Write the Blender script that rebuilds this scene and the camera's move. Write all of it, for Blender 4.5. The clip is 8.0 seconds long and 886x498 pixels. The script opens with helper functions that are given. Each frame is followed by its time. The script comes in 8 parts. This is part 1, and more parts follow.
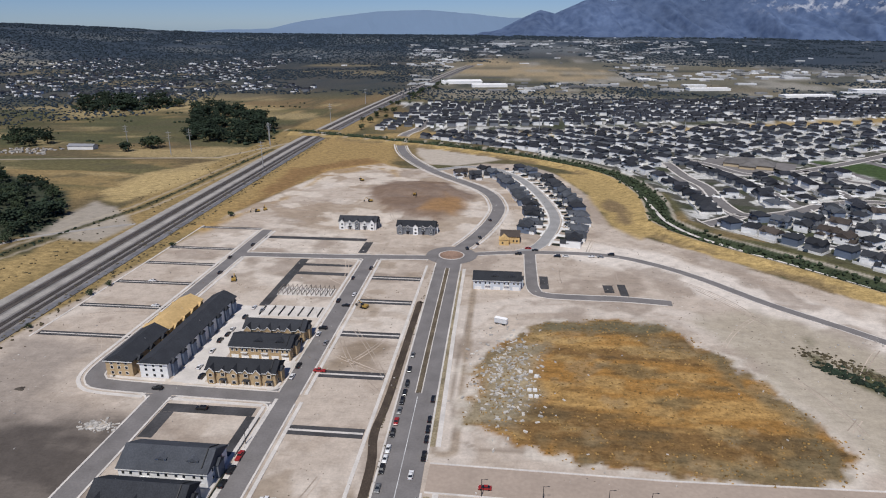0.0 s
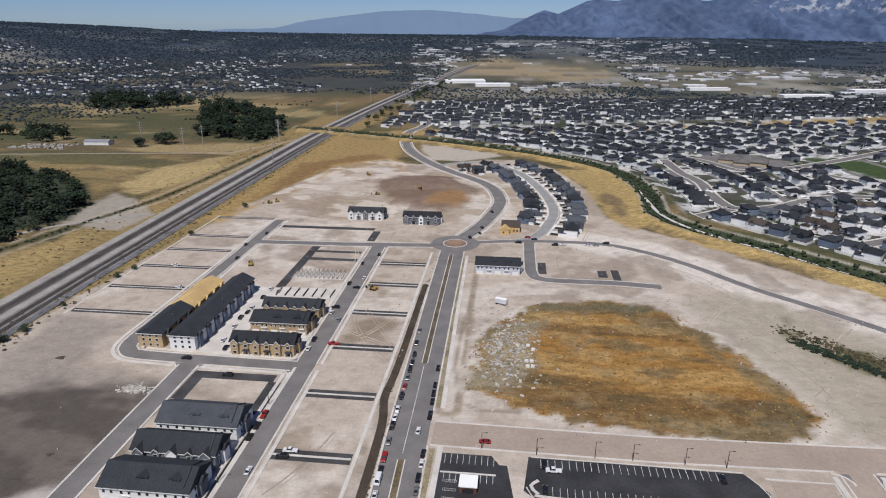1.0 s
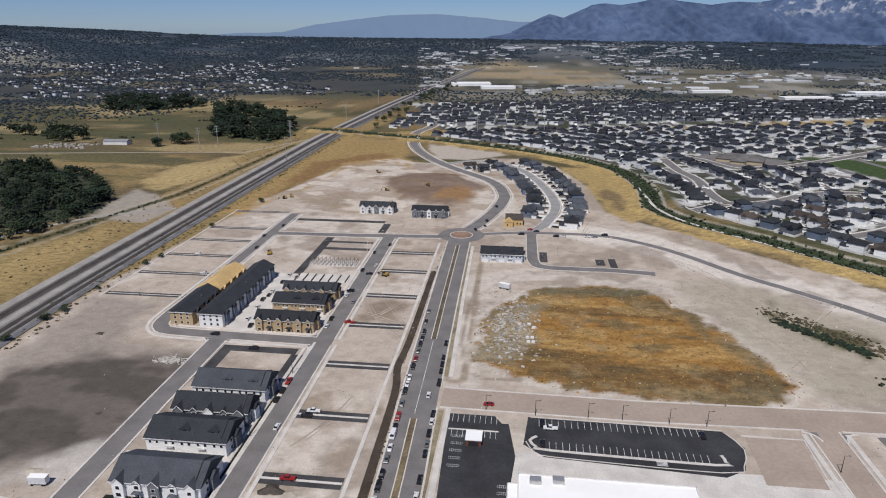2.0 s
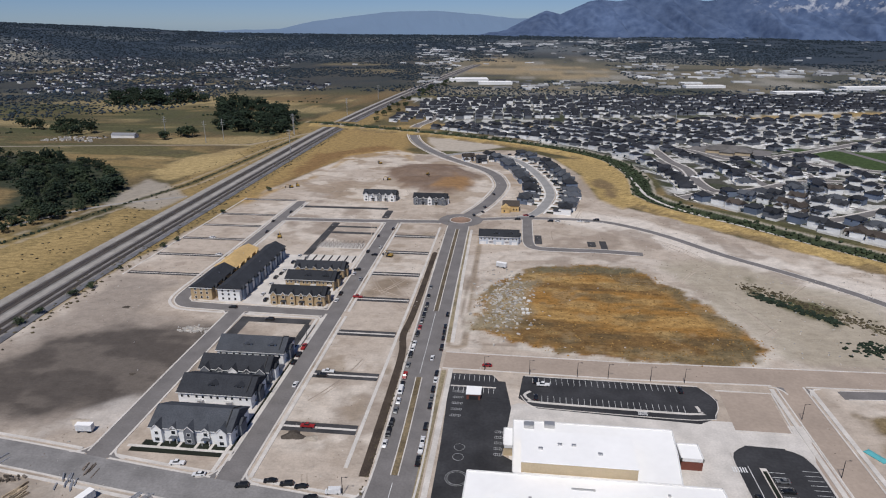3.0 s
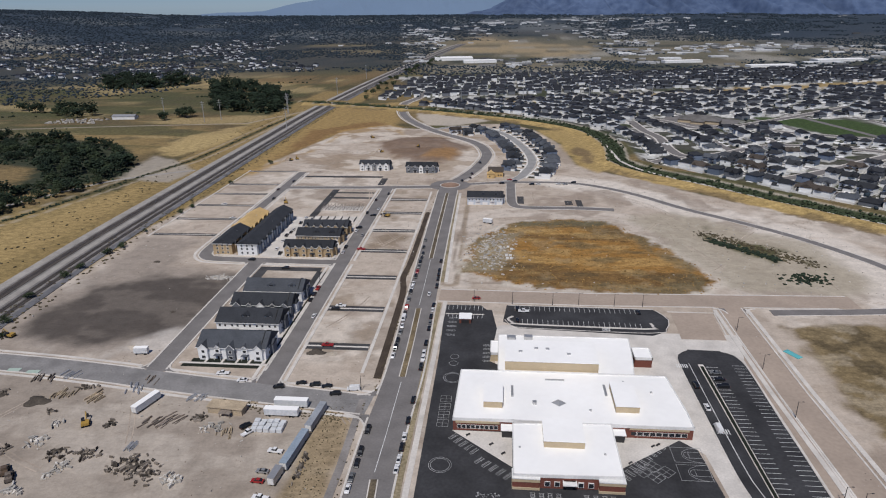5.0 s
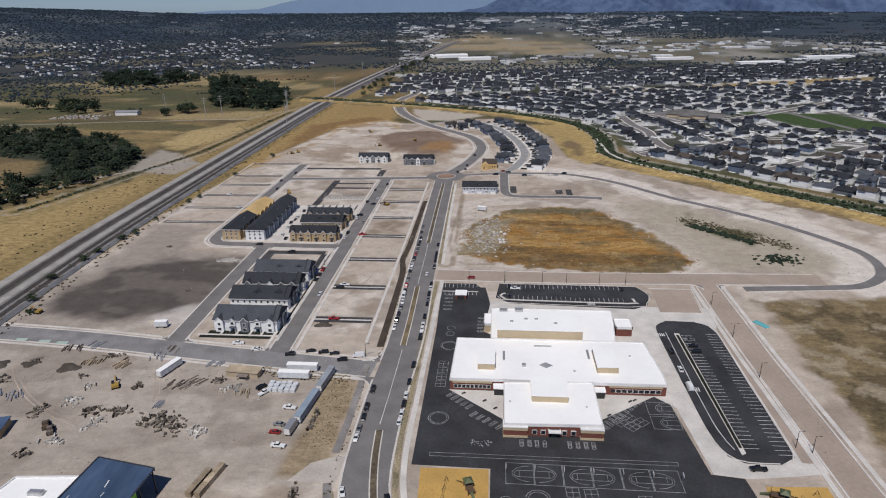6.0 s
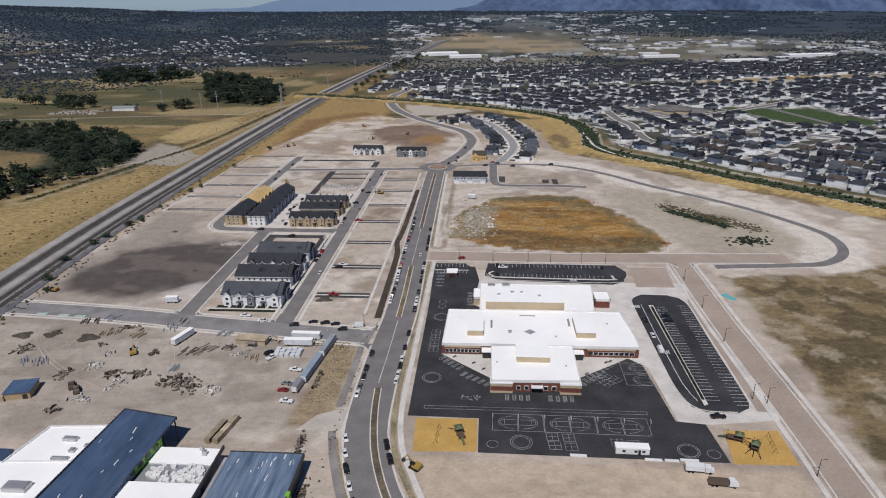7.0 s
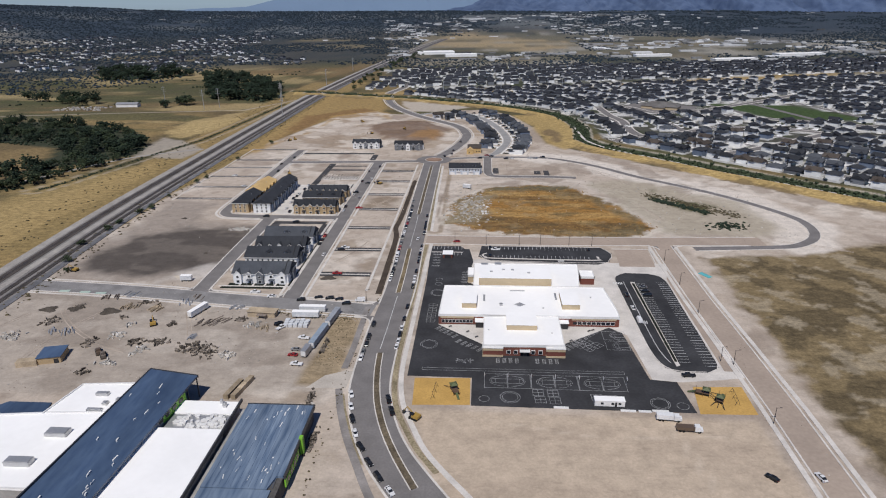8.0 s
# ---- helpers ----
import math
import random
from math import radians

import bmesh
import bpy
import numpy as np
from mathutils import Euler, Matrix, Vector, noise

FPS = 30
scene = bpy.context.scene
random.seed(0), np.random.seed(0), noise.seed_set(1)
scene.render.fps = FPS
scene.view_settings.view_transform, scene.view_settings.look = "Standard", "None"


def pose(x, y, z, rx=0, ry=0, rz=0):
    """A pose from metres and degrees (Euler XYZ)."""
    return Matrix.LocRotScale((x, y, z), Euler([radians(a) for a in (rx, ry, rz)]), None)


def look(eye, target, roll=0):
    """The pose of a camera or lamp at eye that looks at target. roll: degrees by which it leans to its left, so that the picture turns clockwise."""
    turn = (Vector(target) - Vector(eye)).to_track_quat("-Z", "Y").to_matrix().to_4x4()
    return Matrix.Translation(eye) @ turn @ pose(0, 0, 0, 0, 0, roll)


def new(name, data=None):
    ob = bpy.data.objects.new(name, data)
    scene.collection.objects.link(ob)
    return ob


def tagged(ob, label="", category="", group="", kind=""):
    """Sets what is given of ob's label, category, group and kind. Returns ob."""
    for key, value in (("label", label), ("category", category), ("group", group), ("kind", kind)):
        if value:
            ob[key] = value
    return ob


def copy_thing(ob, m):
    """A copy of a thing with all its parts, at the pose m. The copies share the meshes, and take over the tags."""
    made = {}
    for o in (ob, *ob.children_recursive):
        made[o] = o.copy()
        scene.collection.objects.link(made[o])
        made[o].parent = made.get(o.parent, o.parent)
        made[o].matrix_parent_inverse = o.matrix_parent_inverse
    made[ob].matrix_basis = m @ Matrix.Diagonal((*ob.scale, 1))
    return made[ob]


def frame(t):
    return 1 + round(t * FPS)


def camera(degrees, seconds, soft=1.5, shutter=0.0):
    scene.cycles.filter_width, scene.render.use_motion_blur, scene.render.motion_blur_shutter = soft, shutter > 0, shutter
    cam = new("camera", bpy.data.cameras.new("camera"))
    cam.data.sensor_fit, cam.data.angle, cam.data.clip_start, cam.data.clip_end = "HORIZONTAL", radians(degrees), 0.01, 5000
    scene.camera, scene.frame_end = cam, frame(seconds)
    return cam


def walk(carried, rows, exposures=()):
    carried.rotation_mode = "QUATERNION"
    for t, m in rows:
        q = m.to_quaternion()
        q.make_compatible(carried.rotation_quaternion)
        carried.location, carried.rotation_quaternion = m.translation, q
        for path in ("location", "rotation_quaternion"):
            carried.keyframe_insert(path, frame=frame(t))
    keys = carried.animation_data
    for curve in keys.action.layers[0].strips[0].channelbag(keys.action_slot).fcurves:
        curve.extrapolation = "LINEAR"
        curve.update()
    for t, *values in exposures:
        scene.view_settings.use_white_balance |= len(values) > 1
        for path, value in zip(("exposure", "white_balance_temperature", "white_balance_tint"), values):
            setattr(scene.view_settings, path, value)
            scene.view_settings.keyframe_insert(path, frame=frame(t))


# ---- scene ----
cam = camera(69.6, 8.0, 1.1)
METRES, EYE, TILT, LEAN, TURN = 222.7, 155.0, 0.0, 0.0, 6.1
ROWS = [
    (0.0, 0.0, 0.0, 0.0, -0.04, -19.53, 0.1),
    (0.5, -0.0021, -0.0609, 0.0014, 0.1, -19.63, 0.01),
    (1.0, -0.004, -0.1233, 0.0031, 0.28, -19.54, -0.03),
    (2.5, -0.0125, -0.3191, 0.0023, 0.88, -19.16, 0.06),
    (3.0, -0.017, -0.384, -0.0013, 0.53, -19.49, 0.09),
    (3.5, -0.0209, -0.4471, -0.0017, 0.23, -20.15, 0.24),
    (4.0, -0.024, -0.5079, -0.0013, -0.16, -20.6, 0.47),
    (4.5, -0.0266, -0.5677, -0.0001, -0.58, -20.92, 0.75),
    (6.0, -0.0348, -0.7507, 0.0046, -1.3, -21.3, 0.94),
    (6.5, -0.0376, -0.8123, 0.0035, -1.64, -21.37, 0.87),
    (7.0, -0.0399, -0.8737, 0.001, -2.08, -21.41, 0.82),
    (7.5, -0.0422, -0.9358, -0.0012, -2.32, -21.42, 0.8),
    (8.0, -0.0447, -0.9985, -0.0025, -2.41, -21.42, 0.73),
]
walk(cam, [(t, pose(0, 0, EYE, TILT, LEAN, TURN) @ pose(METRES * x, METRES * y, METRES * z, 90 + pitch, roll, yaw)) for t, x, y, z, yaw, pitch, roll in ROWS],
     exposures=[(0.0, 0.06), (2.5, -0.06), (4.5, -0.18), (6.5, -0.18), (8.0, -0.08)])

# world and sun: high sun behind the camera
SUN_FROM = Vector((-0.10, -0.64, 1.0)).normalized()
world = bpy.data.worlds.new("sky")
scene.world = world
world.use_nodes = True
wn = world.node_tree.nodes
sky = wn.new("ShaderNodeTexSky")
sky.sky_type, sky.sun_disc = "NISHITA", False
sky.sun_elevation = math.asin(SUN_FROM.z)
sky.sun_rotation = math.atan2(SUN_FROM.x, SUN_FROM.y)
sky.air_density, sky.dust_density, sky.ozone_density, sky.altitude = 0.8, 0.35, 2.2, 1400
haze = wn.new("ShaderNodeMix")
haze.data_type, haze.blend_type = "RGBA", "MULTIPLY"
haze.inputs[0].default_value, haze.inputs[7].default_value = 1.0, (0.57, 0.69, 0.97, 1)
world.node_tree.links.new(sky.outputs[0], haze.inputs[6])
world.node_tree.links.new(haze.outputs[2], wn["Background"].inputs[0])
wn["Background"].inputs[1].default_value = 0.071
sun = new("sun", bpy.data.lights.new("sun", "SUN"))
sun.data.energy, sun.data.angle, sun.data.color = 3.7, radians(0.53), (1.0, 0.966, 0.928)
sun.matrix_world = look(SUN_FROM * 400, (0, 0, 0))

# ---- mesh and material tools ----
class Shape:
    """Collects vertices and faces of one mesh."""
    def __init__(self):
        self.v, self.f = [], []

    def add(self, verts, faces):
        n = len(self.v)
        self.v += [tuple(p) for p in verts]
        self.f += [tuple(n + i for i in q) for q in faces]
        return self

    def prism(self, poly, z0, z1):
        k = len(poly)
        ring = [(x, y, z0) for x, y in poly] + [(x, y, z1) for x, y in poly]
        sides = [(i, (i + 1) % k, k + (i + 1) % k, k + i) for i in range(k)]
        return self.add(ring, sides + [tuple(range(k - 1, -1, -1)), tuple(range(k, 2 * k))])

    def box(self, x0, y0, z0, x1, y1, z1, turn=0.0):
        cx, cy, c, s = (x0 + x1) / 2, (y0 + y1) / 2, math.cos(turn), math.sin(turn)
        pts = [(x0, y0), (x1, y0), (x1, y1), (x0, y1)]
        return self.prism([(cx + c * (x - cx) - s * (y - cy), cy + s * (x - cx) + c * (y - cy)) for x, y in pts], z0, z1)

    def gable(self, x0, y0, x1, y1, z, rise, along="x", thick=0.25):
        """A pitched roof slab over a rectangle, with closed gable ends."""
        if along == "x":
            m = (y0 + y1) / 2
            sec = [(y0, z - thick), (y1, z - thick), (y1, z), (m, z + rise), (y0, z)]
            a, b = [(x0, y, h) for y, h in sec], [(x1, y, h) for y, h in sec]
        else:
            m = (x0 + x1) / 2
            sec = [(x1, z - thick), (x0, z - thick), (x0, z), (m, z + rise), (x1, z)]
            a, b = [(x, y0, h) for x, h in sec], [(x, y1, h) for x, h in sec]
        k = 5
        return self.add(a + b, [(k - 1, 3, 2, 1, 0), tuple(range(k, 2 * k))] + [(i, (i + 1) % k, k + (i + 1) % k, k + i) for i in range(k)])

    def hip(self, x0, y0, x1, y1, z, rise, thick=0.25):
        w, d = x1 - x0, y1 - y0
        i = min(w, d) / 2 * 0.98
        if w >= d:
            r = [(x0 + i, (y0 + y1) / 2, z + rise), (x1 - i, (y0 + y1) / 2, z + rise)]
            top = [(4, 5, 9, 8), (5, 6, 9), (6, 7, 8, 9), (7, 4, 8)]
        else:
            r = [((x0 + x1) / 2, y0 + i, z + rise), ((x0 + x1) / 2, y1 - i, z + rise)]
            top = [(4, 5, 8), (5, 6, 9, 8), (6, 7, 9), (7, 4, 8, 9)]
        low = [(x0, y0, z - thick), (x1, y0, z - thick), (x1, y1, z - thick), (x0, y1, z - thick)]
        return self.add(low + [(x, y, z) for x, y, _ in low] + r, [(3, 2, 1, 0)] + [(k, (k + 1) % 4, 4 + (k + 1) % 4, 4 + k) for k in range(4)] + top)

    def rod(self, a, b, r0, r1, n=6):
        a, b = Vector(a), Vector(b)
        q = (b - a).to_track_quat("Z", "Y")
        ring = [q @ Vector((math.cos(2 * math.pi * k / n), math.sin(2 * math.pi * k / n), 0)) for k in range(n)]
        return self.add([a + r0 * p for p in ring] + [b + r1 * p for p in ring],
                        [(k, (k + 1) % n, n + (k + 1) % n, n + k) for k in range(n)] + [tuple(range(n - 1, -1, -1)), tuple(range(n, 2 * n))])

    def disc(self, x, y, z0, z1, r, n=24):
        return self.prism([(x + r * math.cos(2 * math.pi * k / n), y + r * math.sin(2 * math.pi * k / n)) for k in range(n)], z0, z1)

    def ring(self, x, y, z0, z1, r, w, n=36):
        v = [(x + q * math.cos(2 * math.pi * k / n), y + q * math.sin(2 * math.pi * k / n), z) for q, z in ((r, z0), (r, z1), (r - w, z1), (r - w, z0)) for k in range(n)]
        return self.add(v, [(a * n + k, a * n + (k + 1) % n, b * n + (k + 1) % n, b * n + k) for a, b in ((0, 1), (1, 2), (2, 3)) for k in range(n)])

    def strip(self, pts, width, z0, z1, side=0.0):
        """A slab along a line of points, side metres to the left of it."""
        L, R = [], []
        for i, p in enumerate(pts):
            a, b = Vector(pts[max(i - 1, 0)]), Vector(pts[min(i + 1, len(pts) - 1)])
            d = (b - a).normalized()
            nrm = Vector((-d.y, d.x))
            m = Vector(p) + nrm * side
            L.append(m + nrm * width / 2)
            R.append(m - nrm * width / 2)
        k = len(pts)
        v = [(p.x, p.y, z) for z in (z0, z1) for s in (L, R) for p in s]
        f = []
        for i in range(k - 1):
            f += [(2 * k + i, 3 * k + i, 3 * k + i + 1, 2 * k + i + 1), (i, 2 * k + i, 2 * k + i + 1, i + 1), (k + i + 1, 3 * k + i + 1, 3 * k + i, k + i)]
        f += [(0, k, 3 * k, 2 * k), (2 * k - 1, k - 1, 3 * k - 1, 4 * k - 1)]
        return self.add(v, f)

    def mesh(self, name, material):
        me = bpy.data.meshes.new(name)
        me.from_pydata(self.v, [], self.f)
        me.materials.append(material)
        return me


def lump(rng, flat=0.7):
    """Twelve corners and twenty faces of an uneven clump of size one."""
    g = (1 + 5 ** 0.5) / 2
    base = [(-1, g, 0), (1, g, 0), (-1, -g, 0), (1, -g, 0), (0, -1, g), (0, 1, g), (0, -1, -g), (0, 1, -g), (g, 0, -1), (g, 0, 1), (-g, 0, -1), (-g, 0, 1)]
    v = np.array(base) / 1.9 * rng.uniform(0.62, 1.2, (12, 1))
    return v * (1, 1, flat)


LUMP_FACES = np.array([(0, 11, 5), (0, 5, 1), (0, 1, 7), (0, 7, 10), (0, 10, 11), (1, 5, 9), (5, 11, 4), (11, 10, 2), (10, 7, 6), (7, 1, 8),
                       (3, 9, 4), (3, 4, 2), (3, 2, 6), (3, 6, 8), (3, 8, 9), (4, 9, 5), (2, 4, 11), (6, 2, 10), (8, 6, 7), (9, 8, 1)])


def part(name, shape, material, parent=None, label=""):
    ob = new(name, shape if isinstance(shape, bpy.types.Mesh) else shape.mesh(name, material))
    ob.parent = parent
    return tagged(ob, label)


def thing(name, label, category, group="", x=0.0, y=0.0, z=0.0, turn=0.0):
    ob = new(name)
    ob.empty_display_size = 0.5
    ob.matrix_world = pose(x, y, z, 0, 0, turn)
    return tagged(ob, label, category, group)


def setting(name, shape, material, label=""):
    return tagged(part(name, shape, material), label, kind="structure")


def spline(points, step=6.0):
    """A smooth line through the points."""
    p = [Vector(q) for q in points]
    p = [2 * p[0] - p[1], *p, 2 * p[-1] - p[-2]]
    out = []
    for i in range(1, len(p) - 2):
        k = max(2, int((p[i + 1] - p[i]).length / step))
        for j in range(k):
            t = j / k
            out.append(0.5 * (2 * p[i] + (p[i + 1] - p[i - 1]) * t + (2 * p[i - 1] - 5 * p[i] + 4 * p[i + 1] - p[i + 2]) * t * t + (3 * p[i] - p[i - 1] - 3 * p[i + 1] + p[i + 2]) * t ** 3))
    return [tuple(q) for q in out + [p[-2]]]


def surf(name, a, b, scale=1.0, rough=0.9, bump=0.15, metal=0.0, own=0.0, big=0.25, stretch=None, islands=False, fine=None):
    """A surface of two colours mixed by a grain of the given size in metres, with slow stains over it and fine relief."""
    m = bpy.data.materials.new(name)
    m.use_nodes = True
    n, l = m.node_tree.nodes, m.node_tree.links
    bsdf = n["Principled BSDF"]
    bsdf.inputs["Roughness"].default_value, bsdf.inputs["Metallic"].default_value = rough, metal
    if rough >= 0.8:
        bsdf.inputs["Specular IOR Level"].default_value = 0.2
    at = n.new("ShaderNodeNewGeometry").outputs["Position"]
    if stretch:
        mp = n.new("ShaderNodeMapping")
        mp.inputs["Scale"].default_value = stretch
        l.new(at, mp.inputs[0])
        at = mp.outputs[0]
    def grain(size, detail):
        t = n.new("ShaderNodeTexNoise")
        t.inputs["Scale"].default_value, t.inputs["Detail"].default_value = 1.0 / size, detail
        l.new(at, t.inputs["Vector"])
        return t.outputs["Fac"]
    small, large = grain(scale, 5), grain(scale * 11, 3)
    ramp = n.new("ShaderNodeMapRange")
    ramp.inputs[1].default_value, ramp.inputs[2].default_value = 0.3, 0.7
    l.new(small, ramp.inputs[0])
    mix = n.new("ShaderNodeMix")
    mix.data_type = "RGBA"
    mix.inputs[6].default_value, mix.inputs[7].default_value = (*a, 1), (*b, 1)
    l.new(ramp.outputs[0], mix.inputs[0])
    tone = n.new("ShaderNodeMapRange")
    tone.inputs[1].default_value, tone.inputs[2].default_value = 0.3, 0.7
    tone.inputs[3].default_value, tone.inputs[4].default_value = 1 - big, 1 + big
    l.new(large, tone.inputs[0])
    value = tone.outputs[0]
    if own or islands:
        src = n.new("ShaderNodeNewGeometry").outputs["Random Per Island"] if islands else n.new("ShaderNodeObjectInfo").outputs["Random"]
        r = n.new("ShaderNodeMapRange")
        r.inputs[3].default_value, r.inputs[4].default_value = 1 - own, 1 + own
        l.new(src, r.inputs[0])
        mu = n.new("ShaderNodeMath")
        mu.operation = "MULTIPLY"
        l.new(value, mu.inputs[0])
        l.new(r.outputs[0], mu.inputs[1])
        value = mu.outputs[0]
    sc = n.new("ShaderNodeVectorMath")
    sc.operation = "SCALE"
    l.new(mix.outputs[2], sc.inputs[0])
    l.new(value, sc.inputs["Scale"])
    l.new(sc.outputs[0], bsdf.inputs["Base Color"])
    if bump:
        bp = n.new("ShaderNodeBump")
        bp.inputs["Strength"].default_value, bp.inputs["Distance"].default_value = bump, scale * 0.3
        l.new(small, bp.inputs["Height"])
        l.new(bp.outputs[0], bsdf.inputs["Normal"])
    return m


def plain(name, a, rough=0.5, metal=0.0, own=0.0):
    return surf(name, a, tuple(0.86 * c for c in a), 0.6, rough, 0.02, metal, own, 0.06)


ASPHALT = surf("road_asphalt", (0.205, 0.192, 0.186), (0.165, 0.154, 0.150), 0.8, 0.9, 0.05, big=0.14)
WORN_ASPHALT = surf("worn_asphalt", (0.265, 0.255, 0.25), (0.205, 0.197, 0.193), 0.9, 0.9, 0.05, big=0.2)
PALE_ASPHALT = surf("pale_asphalt", (0.33, 0.325, 0.32), (0.26, 0.255, 0.25), 0.8, 0.9, 0.05, big=0.14)
BLACKTOP = surf("fresh_blacktop", (0.05, 0.05, 0.053), (0.036, 0.036, 0.039), 1.2, 0.82, 0.05, big=0.3)
DARK_ALLEY = surf("alley_asphalt", (0.075, 0.072, 0.074), (0.05, 0.05, 0.052), 1.0, 0.88, 0.05, big=0.3)
DUSTY = surf("dusty_road", (0.40, 0.325, 0.265), (0.34, 0.275, 0.225), 1.6, 0.92, 0.04, big=0.1)
DUSTY_DRIVE = surf("dusty_drive", (0.50, 0.455, 0.40), (0.42, 0.375, 0.325), 0.9, 0.92, 0.05, big=0.14)
CONCRETE = surf("pale_concrete", (0.64, 0.60, 0.555), (0.54, 0.505, 0.465), 0.8, 0.88, 0.05, big=0.14)
LINE = surf("road_paint", (0.72, 0.72, 0.70), (0.5, 0.5, 0.5), 0.5, 0.7, 0.0, big=0.25)
FAINT_LINE = surf("worn_paint", (0.42, 0.42, 0.42), (0.25, 0.25, 0.25), 0.6, 0.75, 0.0, big=0.3)
MULCH = surf("trench_soil", (0.085, 0.065, 0.05), (0.05, 0.038, 0.03), 0.7, 0.95, 0.5, big=0.25)
VERGE = surf("dry_verge", (0.36, 0.30, 0.20), (0.18, 0.15, 0.09), 0.9, 0.95, 0.5, big=0.35)
MEDIAN = surf("median_straw", (0.25, 0.19, 0.11), (0.11, 0.09, 0.058), 0.9, 0.95, 0.5, big=0.35)
DARK_BED = surf("brown_bed", (0.17, 0.135, 0.09), (0.075, 0.062, 0.045), 0.8, 0.95, 0.5, big=0.35)
LAWN = surf("lawn", (0.024, 0.028, 0.020), (0.014, 0.017, 0.012), 0.6, 0.95, 0.3, big=0.25)
GRAVEL = surf("pale_gravel", (0.38, 0.355, 0.325), (0.28, 0.26, 0.24), 0.9, 0.95, 0.3, big=0.18)
BALLAST = surf("ballast", (0.24, 0.225, 0.215), (0.16, 0.15, 0.145), 0.9, 0.95, 0.4, big=0.2)
STEEL = surf("rail_steel", (0.30, 0.28, 0.26), (0.2, 0.18, 0.16), 0.5, 0.45, 0.0, 0.8)
TIES = surf("rail_ties", (0.105, 0.09, 0.08), (0.06, 0.052, 0.048), 0.8, 0.9, 0.1)
TAN = surf("play_bark", (0.55, 0.34, 0.105), (0.44, 0.27, 0.085), 0.8, 0.95, 0.3, big=0.12)
ROOF_WHITE = surf("white_membrane", (0.94, 0.93, 0.91), (0.91, 0.90, 0.88), 2.5, 0.65, 0.01, big=0.05)
SHINGLE = surf("charcoal_shingles", (0.042, 0.045, 0.052), (0.026, 0.028, 0.033), 0.5, 0.85, 0.3, own=0.25, big=0.12)
BROWN_SHINGLE = surf("brown_shingles", (0.085, 0.07, 0.06), (0.05, 0.042, 0.037), 0.5, 0.85, 0.3, own=0.25, big=0.12)
GREY_SHINGLE = surf("slate_shingles", (0.085, 0.092, 0.105), (0.055, 0.060, 0.070), 0.5, 0.85, 0.3, own=0.3, big=0.12)
BRICK = surf("red_brick", (0.20, 0.075, 0.055), (0.14, 0.052, 0.04), 0.5, 0.9, 0.2, big=0.1)
TAN_BRICK = surf("tan_block", (0.52, 0.42, 0.28), (0.45, 0.36, 0.24), 0.6, 0.9, 0.15, big=0.08)
SIDING_WHITE = surf("white_siding", (0.80, 0.80, 0.79), (0.72, 0.72, 0.71), 0.5, 0.75, 0.08, own=0.06, big=0.06, stretch=(0.2, 0.2, 3))
SIDING_GREY = surf("grey_siding", (0.17, 0.18, 0.20), (0.13, 0.14, 0.155), 0.5, 0.8, 0.08, own=0.2, big=0.06, stretch=(0.2, 0.2, 3))
SIDING_BLUE = surf("blue_grey_siding", (0.16, 0.20, 0.27), (0.13, 0.16, 0.22), 0.5, 0.8, 0.08, own=0.2, big=0.06, stretch=(0.2, 0.2, 3))
SIDING_TAN = surf("tan_stucco", (0.46, 0.34, 0.20), (0.38, 0.28, 0.165), 0.6, 0.9, 0.1, own=0.08, big=0.1)
WRAP = surf("house_wrap", (0.55, 0.58, 0.62), (0.42, 0.46, 0.52), 1.2, 0.7, 0.05, big=0.1)
OSB = surf("osb_sheathing", (0.62, 0.43, 0.20), (0.50, 0.34, 0.15), 1.3, 0.85, 0.1, big=0.12)
TRIM = plain("white_trim", (0.78, 0.77, 0.75))
GLASS = plain("dark_window_glass", (0.02, 0.024, 0.03), 0.12)
DARK = plain("dark_paint", (0.03, 0.03, 0.032), 0.5)
TYRE = plain("tyre_rubber", (0.018, 0.018, 0.018), 0.85)
NAVY_DUSTY = surf("dusty_navy_membrane", (0.20, 0.255, 0.33), (0.075, 0.115, 0.18), 2.2, 0.42, 0.12, big=0.35, stretch=(1.4, 0.16, 1))
NAVY = surf("navy_membrane", (0.075, 0.115, 0.185), (0.048, 0.078, 0.14), 3.0, 0.38, 0.10, big=0.3, stretch=(1.6, 0.35, 1))
LIME = plain("lime_panel", (0.22, 0.52, 0.05), 0.5)
LUMBER = surf("weathered_lumber", (0.46, 0.37, 0.26), (0.3, 0.24, 0.17), 0.5, 0.9, 0.15, own=0.25)
SCRAP = surf("mixed_scrap", (0.24, 0.20, 0.17), (0.12, 0.10, 0.085), 0.6, 0.9, 0.2, own=0.45)
RUBBLE = surf("concrete_rubble", (0.52, 0.49, 0.45), (0.36, 0.34, 0.31), 0.6, 0.92, 0.3, own=0.3, islands=True)
BARK = surf("bark", (0.10, 0.075, 0.055), (0.06, 0.045, 0.033), 0.3, 0.95, 0.4)
LEAF = surf("leaves", (0.052, 0.070, 0.036), (0.030, 0.042, 0.024), 0.9, 0.9, 0.5, own=0.4, islands=True, big=0.25)
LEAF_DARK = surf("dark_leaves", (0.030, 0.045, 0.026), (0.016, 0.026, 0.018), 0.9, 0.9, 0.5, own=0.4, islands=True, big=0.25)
SCRUB = surf("scrub", (0.12, 0.10, 0.062), (0.06, 0.05, 0.028), 0.8, 0.95, 0.5, own=0.4, islands=True, big=0.25)
GALV = plain("galvanised_steel", (0.55, 0.55, 0.55), 0.45, 0.6)

